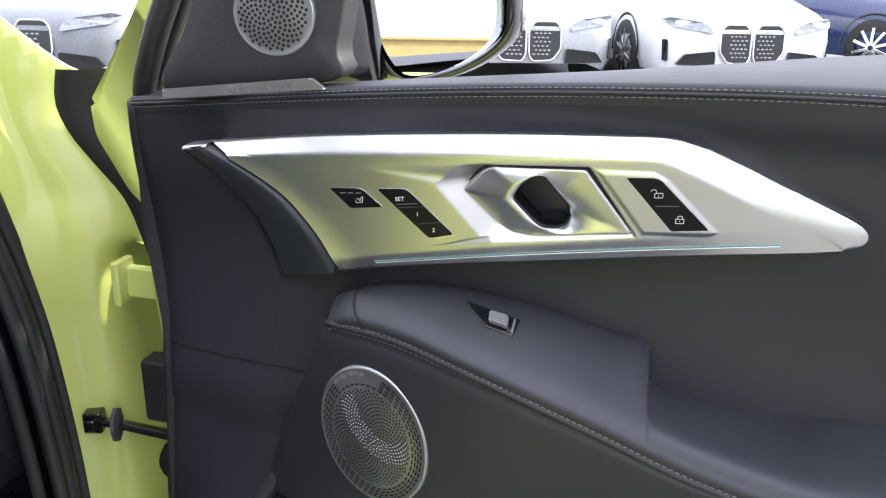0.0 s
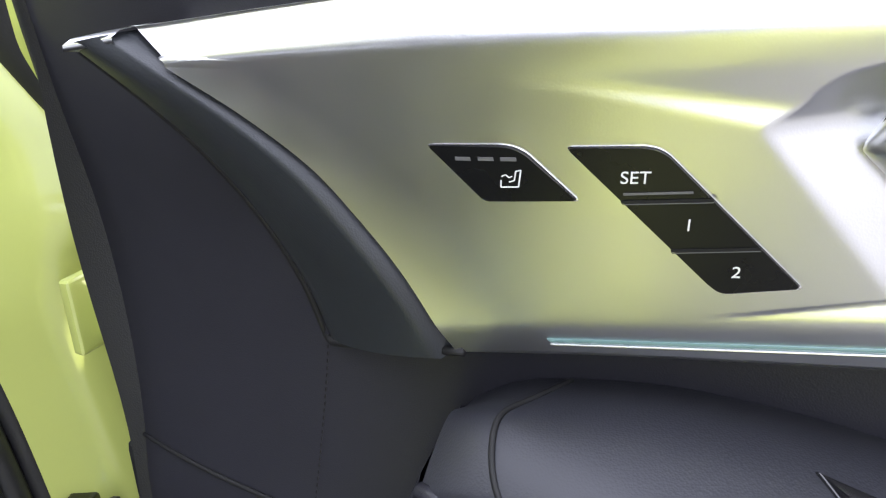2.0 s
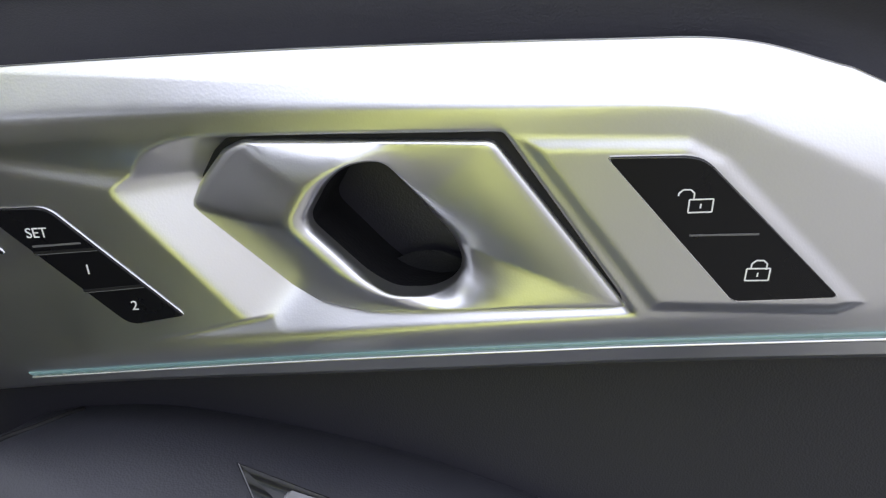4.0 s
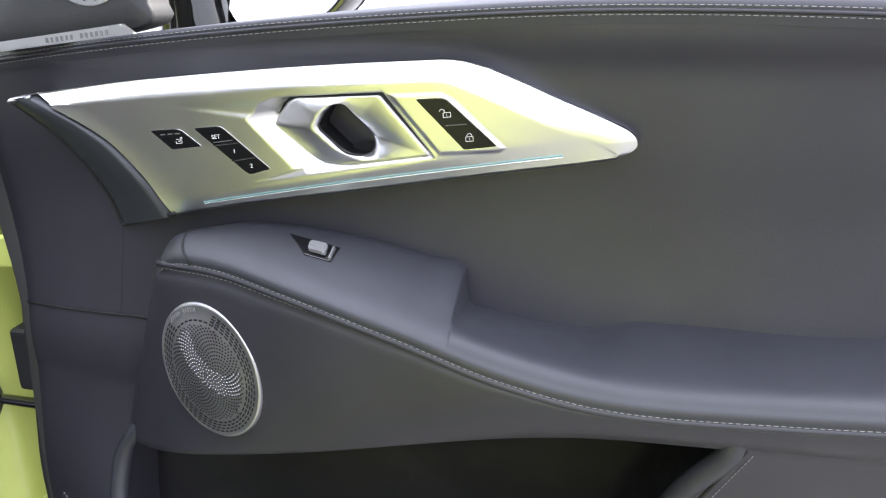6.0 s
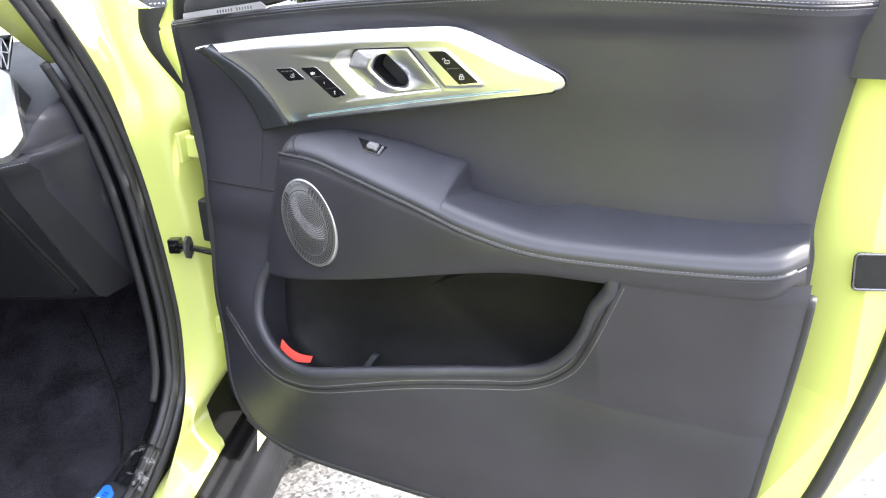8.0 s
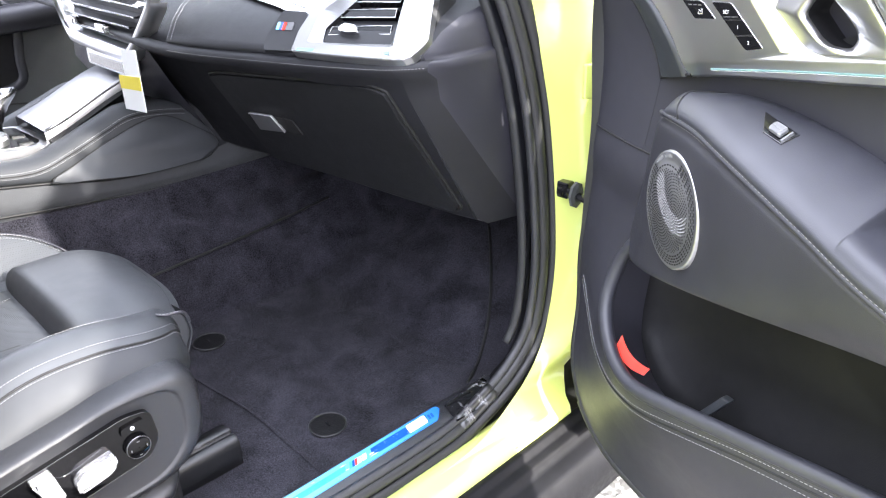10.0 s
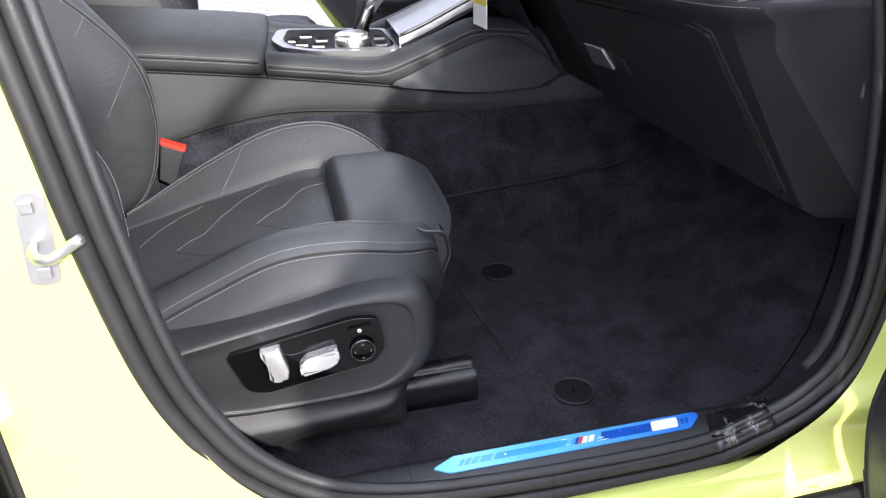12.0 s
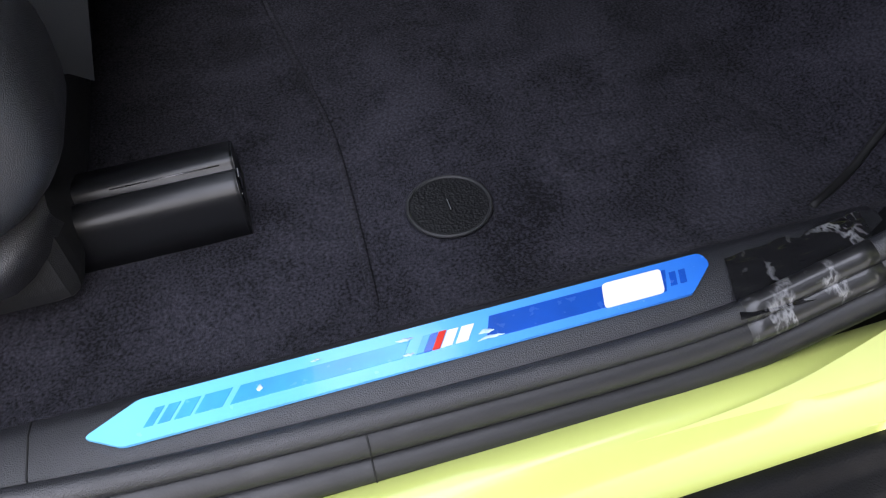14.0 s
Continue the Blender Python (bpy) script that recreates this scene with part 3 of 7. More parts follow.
def arm_top(a, b):
    u = 0.087 + (0.700 - 0.087) * a
    vs, ws, vb = a_vs(u), a_ws(u), a_vb(u)
    back = Vector((vb - 0.004, -0.055))
    shoulder = Vector((vb + 0.001, -0.030 + 0.2 * (ws - 0.002) * 0.3))
    crest = Vector((vs + 0.020, ws - 0.018))
    lip = Vector((vs + 0.009, ws - 0.001))
    edge = Vector((vs, ws))
    knots = [back, shoulder, crest, lip, edge]
    k = b * 4
    i = min(3, int(k))
    t = k - i
    p = [knots[max(0, i - 1)], knots[i], knots[i + 1], knots[min(4, i + 2)]]
    q = 0.5 * (2 * p[1] + (p[2] - p[0]) * t + (2 * p[0] - 5 * p[1] + 4 * p[2] - p[3]) * t * t + (3 * p[1] - p[0] - 3 * p[2] + p[3]) * t ** 3)
    uu = u
    if a < 0.04:
        uu -= 0.0
        q = Vector((q.x - 0.010 * (1 - a / 0.04) ** 2, q.y - 0.012 * (1 - a / 0.04) ** 2 * (1 - b)))
    return D(uu, q.x, q.y)


pad_steps = sorted(list(np.linspace(0, 1, 100)) + [(u - 0.087) / 0.613 for u in (0.3255, 0.3265, 0.3271, 0.3278, 0.3284, 0.3290, 0.3296, 0.3305)])
part("armrest_pad", loft([[arm_top(a, k / 33) for k in range(34)] for a in pad_steps]), LEATHER_SOFT, door, "padded black leather armrest sweeping down from the switch pod")


def arm_face(a, b):
    ut, ub = 0.087 + (0.700 - 0.087) * a, 0.004 + (0.702 - 0.004) * a
    u = ut + (ub - ut) * b
    v = a_vs(ut) - 0.002 + (a_vf(ub) - a_vs(ut) + 0.002) * b
    w = a_ws(ut) * (1 - b) + a_wf(ub) * b
    w += 0.004 * math.sin(math.pi * b) * min(1, max(0, a - 0.15) * 4) - 0.003 * math.exp(-((b - 0.02) / 0.03) ** 2)
    return u, v, w


def arm_face_full(a, b):
    if a < 0.03:
        k = 1 - a / 0.03
        u, v, w = arm_face(0.0, b)
        return D(u - 0.006 * math.sin(k * 1.4), v, w - 0.05 * k * k)
    if b > 0.93:
        k = (b - 0.93) / 0.07
        u, v, w = arm_face((a - 0.03) / 0.97, 1.0)
        return D(u, v - 0.004 * math.sin(k * 1.57), w - 0.07 * k * k)
    return D(*arm_face((a - 0.03) / 0.97, b / 0.93))


part("armrest_face", sheet(110, 40, arm_face_full), LEATHER, door, "black leather armrest side with the speaker")
part("pocket_roof", loft([[D(u, a_vf(u) - 0.002, a_wf(u) - 0.012), D(u, a_vf(u) + 0.006, -0.04), D(u, a_vf(u) + 0.004, -0.110), D(u, a_vf(u) - 0.06, -0.112)] for u in np.linspace(0.0, 0.56, 30)]), SHADED_PLASTIC, door)
part("armrest_end", loft([[arm_top(1.0, k / 12) for k in range(13)], [D(0.704, 0.985, -0.03)] * 13]), LEATHER_SOFT, door)
part("armrest_piping", tube([D(*Vector(arm_face(a, 0.0))) for a in np.linspace(0, 0.985, 90)], 0.0030, 8), LEATHER, door)
for b, off in ((0.955, 0.0), (None, 0.024)):
    line = [arm_top(a, b) if b else D(*(Vector(arm_face(a, off)) + Vector((0, 0, 0.0003)))) for a in np.linspace(0.005, 0.985, 120)]
    part("stitching", stitches(line), THREAD, door, "grey twin stitching")

part("pod_seam", tube([arm_top(0.055 - 0.022 * math.sin(math.pi * min(1.0, k / 26)) , 0.12 + 0.84 * k / 30) + Vector((0, 0, 0.0002)) for k in range(31)], 0.0010, 6), BLACK_HOLE, door)

# window switch in its recess
def sw(a, b, h):
    """On the pod's top: along, across towards the cabin, up."""
    p = arm_top((0.200 + a + b * 0.1 - 0.087) / 0.613, 0.36 + b * 5.5)
    return p + Vector((0, 0, 0.94 * h)) + DW * 0.34 * h


part("switch_recess", prism([(-0.008, -0.009), (0.034, -0.006), (0.030, 0.010), (0.009, 0.011)], sw, 0.0012, 0.0006), GLOSS, door)
part("window_switch", join(prism(rounded([(0.011, -0.0030), (0.026, -0.0030), (0.0255, 0.0070), (0.0115, 0.0070)], 0.002), lambda a, b, h: sw(a, b, h + 0.0005 + 0.0018 * math.sin((a - 0.008) * 140)), 0.0028, 0.0010), prism([(0.0295, -0.003), (0.0312, -0.003), (0.0302, 0.009), (0.0285, 0.009)], sw, 0.004, 0.0006)), SILVER_PLASTIC, door, "small silver window switch")

# ---- satin metal trim on the door ----
def F(u, v, w):
    """A point of the trim, which leans back towards its lower edge."""
    return D(u, v, w + 0.085 * min(0.0, v - 1.205))


TOP_LINE = [(-0.0060, 1.1915), (0.003, 1.1922), (0.07, 1.2005), (0.143, 1.207), (0.22, 1.2125), (0.293, 1.216), (0.325, 1.2165), (0.349, 1.211)]
TOP_END = [(0.349, 1.211), (0.375, 1.200), (0.399, 1.189), (0.436, 1.1735), (0.4475, 1.1665), (0.4500, 1.160), (0.4470, 1.1555), (0.4420, 1.1530), (0.4370, 1.1512)]
RIDGE = [(0.0118, 1.1826), (0.058, 1.1872), (0.105, 1.1910), (0.147, 1.1938), (0.194, 1.1972), (0.231, 1.1990), (0.276, 1.2010), (0.313, 1.2026), (0.325, 1.2008)]
RIDGE_END = [(0.325, 1.2008), (0.345, 1.1925), (0.370, 1.1812), (0.395, 1.1702), (0.416, 1.1615), (0.430, 1.1560), (0.4375, 1.1530)]
LOW_LINE = [(0.0885, 1.0935), (0.13, 1.1020), (0.18, 1.1103), (0.262, 1.1228), (0.356, 1.1380), (0.390, 1.1432), (0.418, 1.1477), (0.4370, 1.1512)]
LEFT_LINE = [(0.0118, 1.1815), (0.0337, 1.1687), (0.0522, 1.1548), (0.0640, 1.1405), (0.0750, 1.1240), (0.0832, 1.107), (0.0885, 1.0935)]
tilt = lambda v: -0.003 + (v - 1.19) * 0.14
flat_curve = lambda pts, n: np.array([tuple(p.xy) for p in spline([(*p, 0) for p in pts], n)])


def edge_side(U, V, a, b):
    """Distance of points from the line a-b, positive on its right-hand side."""
    (ax, ay), (bx, by) = a, b
    k = math.hypot(bx - ax, by - ay)
    return ((U - ax) * (by - ay) - (V - ay) * (bx - ax)) / k


def soft_min(k, *values):
    out = values[0]
    for q in values[1:]:
        out = -k * np.logaddexp(-out / k, -q / k)
    return out


soft_up = lambda x, k: k * np.logaddexp(0.0, x / k)
# the scoop round the handle, as the lines that bound it
S_TIP, S_KNEE, S_TOP, S_SHOULDER, S_CROWN, S_NE, S_SE = (0.1655, 1.1238), (0.2005, 1.1352), (0.1672, 1.1755), (0.1800, 1.1872), (0.1945, 1.1912), (0.2750, 1.1957), (0.3092, 1.1470)
FIELD = [(0.2765, 1.1950), (0.3165, 1.1966), (0.3255, 1.1920), (0.3622, 1.1560), (0.3560, 1.1515), (0.3120, 1.1485)]


def trim_height(U, V):
    """Relief of the trim over its plane."""
    low = edge_side(U, V, S_SE, S_TIP)
    sides = (0.62 * edge_side(U, V, S_KNEE, S_TOP), 0.9 * edge_side(U, V, S_TOP, S_SHOULDER), 1.3 * edge_side(U, V, S_SHOULDER, S_CROWN), 4.0 * edge_side(U, V, S_CROWN, S_NE), 4.0 * edge_side(U, V, S_NE, S_SE), 0.85 * low)
    scoop = soft_min(0.0014, *sides)
    right = 4.0 * edge_side(U, V, S_NE, S_SE)
    wedge = soft_min(0.0004, 0.60 * low, 2.2 * edge_side(U, V, S_TIP, S_KNEE), right)
    facet = soft_min(0.0007, 0.26 * edge_side(U, V, (0.1030, 1.1835), (0.1945, 1.1906)), 0.55 * edge_side(U, V, (0.1690, 1.1748), (0.1000, 1.1842)), right)
    h = -soft_min(0.001, soft_up(np.maximum(np.maximum(scoop, wedge), facet), 0.0003), np.full_like(U, 0.030))
    field = np.min([edge_side(U, V, p, q) for p, q in zip(FIELD, FIELD[1:] + FIELD[:1])], axis=0)
    k = np.clip(field / 0.0045, 0.0, 1.0)
    h = h + 0.0014 * k * k * (3 - 2 * k)
    return h - 0.30 * soft_up(1.1085 + 0.186 * (U - 0.1086) - V, 0.0012) * np.clip((0.425 - U) / 0.12, 0.0, 1.0)


R_LINE, T_A, T_B = np.vstack((flat_curve(RIDGE, 200), flat_curve(RIDGE_END, 120)[1:])), flat_curve(TOP_LINE, 200), flat_curve(TOP_END, 120)
T_LINE = np.vstack((T_A, T_B[1:]))
B_LINE = np.vstack((flat_curve(LEFT_LINE, 150), flat_curve(LOW_LINE, 430)[1:]))
at = np.interp(B_LINE[:, 0], R_LINE[:, 0], np.arange(len(R_LINE)))
R_ON = np.stack([np.interp(at, np.arange(len(R_LINE)), R_LINE[:, k]) for k in (0, 1)], axis=1)
T_ON = np.stack([np.interp(at, np.arange(len(T_LINE)), T_LINE[:, k]) for k in (0, 1)], axis=1)
R_ON[-1], T_ON[-1] = R_LINE[-1], T_LINE[-1]
rise = np.concatenate((np.linspace(0, 1, 120), 1 + np.linspace(0, 1, 34)[1:]))
edge_run = np.linalg.norm(R_ON - T_ON, axis=1)
drop = (0.0098 - 0.0008 * np.clip(np.arange(len(at)) / 150, 0, 1)) * (1 - 0.92 * np.clip((at - 250) / 50, 0, 1))
trim_rows = []
for t in rise:
    P = B_LINE + (R_ON - B_LINE) * min(t, 1.0) + (T_ON - R_ON) * max(0.0, t - 1.0)
    d = np.linalg.norm(P - R_ON, axis=1) * (1 if t > 1 else -1)
    bevel = soft_up(d, 0.0009) / np.maximum(edge_run, 0.002)
    swell = 0.0010 * np.sin(np.pi * np.clip(bevel, 0, 1)) * np.clip((at - 200) / 118, 0, 1)
    curl = 0.0018 * np.clip(1 - (P[:, 0] - np.interp(P[:, 1], B_LINE[149::-1, 1], B_LINE[149::-1, 0])) / 0.026, 0, 1) ** 2 * (P[:, 1] < 1.184)
    H = trim_height(P[:, 0], P[:, 1]) - drop * bevel + swell + curl
    trim_rows.append([F(u, v, tilt(v) + h) for (u, v), h in zip(P.tolist(), H.tolist())])
# handle: outer outline and finger opening, with heights
PLATE = [(0.2085, 1.1905, -0.0015), (0.2726, 1.1930, 0.0), (0.3065, 1.1488, 0.0), (0.2496, 1.1428, -0.0005), (0.2352, 1.1400, -0.003), (0.2215, 1.1412, -0.005), (0.2135, 1.1456, -0.006), (0.1880, 1.1695, -0.0055), (0.1920, 1.1765, -0.0055), (0.2020, 1.1872, -0.0035)]
EYE_HOLE = [(0.2238, 1.1697, 0.0055), (0.2305, 1.1808, 0.0048), (0.2375, 1.1862, 0.0030), (0.2455, 1.1868, 0.0), (0.2605, 1.1640, -0.0085), (0.2630, 1.1560, -0.0095), (0.2598, 1.1490, -0.0075), (0.2540, 1.1470, -0.003), (0.2450, 1.1487, 0.0025), (0.2385, 1.1540, 0.0050)]
cx, cy = 0.2455, 1.1675


def by_angle(line, n=192):
    """The outline met by n rays from the handle's middle, with its heights."""
    out = []
    for k in range(n):
        a = 2 * math.pi * k / n
        dx, dy = math.cos(a), math.sin(a)
        best = (0.0, 0.0)
        for p, q in zip(line, line[1:] + line[:1]):
            px, py, ex, ey = p[0] - cx, p[1] - cy, q[0] - p[0], q[1] - p[1]
            den = dx * ey - dy * ex
            if abs(den) > 1e-12:
                r, s = (px * ey - py * ex) / den, (px * dy - py * dx) / den
                if r > 0 and -1e-6 <= s <= 1 + 1e-6:
                    best = max(best, (r, p[2] + (q[2] - p[2]) * s))
        out.append(Vector((cx + dx * best[0], cy + dy * best[0], best[1])))
    return out


plate_o, plate_i = by_angle(rounded(PLATE, 0.0016)), by_angle(rounded(EYE_HOLE, 0.0035, 6))
hidden = [tuple((p * 0.6 + q * 0.4).xy) for p, q in zip(plate_o[::6], plate_i[::6])]
bm = bmesh.new()
grid = [[bm.verts.new(p) for p in row] for row in trim_rows]
for i in range(len(grid) - 1):
    for j in range(len(grid[0]) - 1):
        q = B_LINE[j] + (R_ON[j] - B_LINE[j]) * rise[i]
        if rise[i] < 1.0 and 0.20 < q[0] < 0.30 and inside(tuple(q), hidden):
            continue
        bm.faces.new((grid[i][j], grid[i][j + 1], grid[i + 1][j + 1], grid[i + 1][j])).smooth = True
trim = part("door_trim", bm, SATIN, door, "satin aluminium trim with a bright upper bevel")
low_edge = spline([(*p, 0) for p in LOW_LINE], 60)
ends = [Vector((*p, 0)) for p in T_LINE]
low_h = trim_height(np.array([p.x for p in low_edge]), np.array([p.y for p in low_edge]))
part("trim_return", join(loft([[F(p.x, p.y - dv, tilt(p.y) + h - dw) for p, h in zip(low_edge, low_h.tolist())] for dv, dw in ((0.0, 0.0), (0.0025, 0.003), (0.001, 0.03))]),
     loft([[F(p.x, p.y - dv, tilt(p.y) - 0.0085 - dw) for p in ends] for dv, dw in ((0.0, 0.0), (0.002, 0.030))])), SATIN, trim)
# dark slot between trim and handle
SLOT = [(0.1905, 1.1730, 0.0095, 0.1915, 1.1722), (0.1925, 1.1785, 0.0085, 0.1950, 1.1765), (0.1985, 1.1862, 0.0065, 0.2020, 1.1838), (0.2050, 1.1912, 0.0032, 0.2090, 1.1880), (0.2748, 1.1955, 0.0030, 0.2715, 1.1910), (0.3090, 1.1474, 0.0030, 0.3040, 1.1490), (0.2900, 1.1448, 0.0034, 0.2900, 1.1475), (0.2600, 1.1405, 0.0060, 0.2600, 1.1440)]
slot_o, slot_i = [Vector((a, b, -h)) for a, b, h, _, _ in SLOT], [Vector((a, b, -h)) for _, _, h, a, b in SLOT]
part("handle_slot", loft([[F(p.x, p.y, tilt(p.y) + p.z) for p in row] for row in (slot_o, slot_i)]), BLACK_HOLE, trim)
handle_rows = []
for t in (0.0, 0.0, 0.012, 0.03, 0.06, 0.12, 0.2, 0.3, 0.4, 0.5, 0.6, 0.7, 0.8, 0.88, 0.93, 0.97, 1.0, 1.0):
    row = []
    for o, i in zip(plate_o, plate_i):
        right = max(0.0, min(1.0, (o.x - 0.250) / 0.030))
        s = min(1.0, t / 0.88) * (1 - right) + t ** 1.9 * right
        w = o.z + (i.z - o.z) * s - 0.0012 * (1 - min(1.0, t / 0.06)) ** 2 + 0.0008 * math.sin(math.pi * t) * (1 - right)
        w -= 0.0012 * max(0.0, (t - 0.90) / 0.10) ** 2
        p = o.lerp(i, t)
        row.append(Vector((p.x, p.y, w)))
    handle_rows.append(row)
for p in handle_rows[0]:
    p.z -= 0.016
for p, q in zip(handle_rows[-1], plate_i):
    p.z -= 0.006
part("door_handle", loft([[F(p.x, p.y, tilt(p.y) + p.z) for p in row] for row in handle_rows], close_v=True), SATIN, door, "satin metal pull handle with a finger opening")
cup_rows = [[F(cx + (p.x - cx) * k, cy + (p.y - cy) * k, tilt(p.y) + p.z * f - dw) for p in plate_i] for k, f, dw in ((1.0, 1.0, 0.005), (1.04, 0.3, 0.016), (1.02, 0.0, 0.030), (0.5, 0.0, 0.033), (0.02, 0.0, 0.033))]
part("handle_cup", loft(cup_rows, close_v=True), SHADED_PLASTIC, trim, "dark cup behind the handle")
part("cup_lip", sheet(24, 6, lambda a, b: F(0.2395 + 0.025 * a, 1.1500 + 0.0045 * math.sin(math.pi * a) - 0.008 * b, tilt(1.15) - 0.020 - 0.002 * b)), PLASTIC, trim)

# push buttons
def trim_at(lift):
    return lambda a, b, h: F(a, b, tilt(b) + lift + h)


def button(name, outline, label, lift=0.0, radius=0.0012):
    part(name + "_frame", prism(rounded(outline, radius), trim_at(lift - 0.002), 0.0023, 0.0003), CHROME, door)
    c = Vector((sum(p[0] for p in outline) / len(outline), sum(p[1] for p in outline) / len(outline)))
    small = [tuple(c + (Vector(p) - c) * (1 - 0.0006 / (Vector(p) - c).length)) for p in outline]
    return part(name, prism(rounded(small, radius), trim_at(lift), 0.0010, 0.0005), BUTTON, door, label)


def rule(parent, a, b, mat=DIM_MARK, width=0.0005, lift=0.0):
    a, b = Vector(a), Vector(b)
    n = Vector((-(b - a).y, (b - a).x)).normalized() * width / 2
    part("line", prism([a - n, b - n, b + n, a + n], trim_at(0.00105 + lift), 0.0002), mat, parent)


heat = button("seat_heating_button", [(0.0890, 1.1642), (0.1095, 1.1659), (0.1130, 1.1656), (0.1161, 1.1642), (0.1290, 1.1523), (0.1036, 1.1492)], "gloss black seat heating button")
for x in (0.0972, 0.1034, 0.1094):
    rule(heat, (x, 1.1612 + (x - 0.0972) * 0.08), (x + 0.0041, 1.1615 + (x - 0.0972) * 0.08), width=0.0010)
seat_icon = [(0.1091, 1.1563), (0.1089, 1.1543), (0.1136, 1.1549), (0.1145, 1.1596), (0.1132, 1.1592), (0.1126, 1.1566), (0.1112, 1.1560)]
for p, q in zip(seat_icon, seat_icon[1:]):
    rule(heat, p, q, MARK, 0.00035)
rule(heat, (0.1093, 1.1574), (0.1104, 1.1580), MARK, 0.0003)
rule(heat, (0.1104, 1.1580), (0.1113, 1.1572), MARK, 0.0003)
rule(heat, (0.1113, 1.1572), (0.1121, 1.1577), MARK, 0.0003)
memory = button("seat_memory_buttons", [(0.1257, 1.1667), (0.1440, 1.1685), (0.1470, 1.1683), (0.1496, 1.1671), (0.1816, 1.1353), (0.1650, 1.1307), (0.1628, 1.1310), (0.1607, 1.1325)], "gloss black seat memory buttons marked SET, 1 and 2")
for a, b in (((0.1392, 1.1536), (0.1602, 1.1566)), ((0.1513, 1.1416), (0.1714, 1.1452))):
    rule(memory, a, b, BLACK_HOLE, 0.0008)
    rule(memory, (a[0] + 0.0003, a[1] - 0.0006), (b[0], b[1] - 0.0006), DIM_MARK, 0.00022)
rule(memory, (0.1397, 1.1558), (0.1556, 1.1581), DIM_MARK, 0.0006)
flat = lambda x, y: (lambda a, b, h: F(x + a + b * 0.06, y + b + a * 0.105, tilt(y + b) + 0.0011 + h))
for text, x, y in (("SET", 0.1425, 1.1603), ("1", 0.1551, 1.1492), ("2", 0.1666, 1.1377)):
    part("lettering", lettering(text, 0.0046, flat(x, y)), MARK, memory, "white printed lettering")
RAISED = 0.0014
lock = button("door_lock_buttons", [(0.2984, 1.1908), (0.3160, 1.1920), (0.3190, 1.1916), (0.3214, 1.1902), (0.3548, 1.1576), (0.3312, 1.1542)], "gloss black lock and unlock buttons with white padlock marks", RAISED)
rule(lock, (0.3188, 1.1722), (0.3340, 1.1736), lift=RAISED)
for x, y, lift in ((0.3203, 1.1802, True), (0.3354, 1.1630, False)):
    for p, q in (((-.0026, -.0021), (.0026, -.0016)), ((.0026, -.0016), (.0026, .0017)), ((.0026, .0017), (-.0026, .0012)), ((-.0026, .0012), (-.0026, -.0021)), ((0, -.0008), (0, .0003))):
        rule(lock, (x + p[0], y + p[1]), (x + q[0], y + q[1]), MARK, 0.00034, RAISED)
    dx = -0.0034 if lift else 0.0
    arch = [(-.0017 + dx, .0012 if not lift else .0020), (-.0017 + dx, .0026), (-.0008 + dx, .0036), (.0008 + dx, .0037), (.0017 + dx, .0029), (.0017 + dx, .0013)]
    for p, q in zip(arch, arch[1:]):
        rule(lock, (x + p[0], y + p[1]), (x + q[0], y + q[1]), MARK, 0.00034, RAISED)
# thin light strip along the lower edge
strip_v = curve_at([(0.1176, 1.1056), (0.2202, 1.1240), (0.3000, 1.1368), (0.3679, 1.1474), (0.402, 1.1526)])


def strip_at(u, dv, lift):
    v = strip_v(u) - dv
    return F(u, v, tilt(v) + float(trim_height(np.array([u]), np.array([v]))[0]) + lift)


part("light_strip", loft([[strip_at(u + (0.0012 if k == 0 else 0) * (dv / 0.0018), dv, lift) for dv, lift in ((0.0, -0.0005), (0.0, 0.0005), (0.0018, 0.0005), (0.0018, -0.0005))] for k, u in enumerate(np.linspace(0.1180, 0.400, 40))]), LIGHT_STRIP, door, "frosted pale blue light strip")
part("light_strip_edge", loft([[strip_at(u, dv, lift) for dv, lift in ((0.0018, -0.0005), (0.0018, 0.0010), (0.0022, 0.0013), (0.0027, 0.0010), (0.0029, -0.0008))] for u in np.linspace(0.1190, 0.400, 40)]), SATIN, door)
# leather wedge in front of the trim
WL = spline([(-0.030, 1.1860, -0.010), (-0.014, 1.169, -0.018), (0.000, 1.151, -0.026), (0.013, 1.128, -0.034), (0.022, 1.102, -0.042), (0.028, 1.077, -0.046)], 40)
WR = spline([(-0.007, 1.1900, -0.006), (0.0120, 1.1800, -0.0052), (0.0340, 1.1672, -0.0070), (0.0525, 1.1533, -0.0092), (0.0642, 1.1390, -0.0120), (0.0752, 1.1225, -0.0160), (0.0834, 1.1055, -0.0215), (0.0880, 1.0915, -0.0265)], 40)
part("trim_wedge", loft([[D(*(a.lerp(b, t) + Vector((0, 0, 0.004 * math.sin(math.pi * t) - (0.012 if t in (0.0, 1.0) else 0))))) for a, b in zip(WL, WR)] for t in [0.0] + [k / 12 for k in range(13)] + [1.0]]), LEATHER_GREY, door, "dark grey leather wedge beside the metal trim")
part("trim_tip", loft([[D(-0.026 + 0.020 * q, v - 0.0022 + 0.0030 * q, w) for v, w in ((1.1905, -0.022), (1.1900, -0.008), (1.1885, -0.0045), (1.1868, -0.0045), (1.1858, -0.010))] for q in np.linspace(0, 1, 8)]), SATIN, trim, "polished metal tip of the trim")
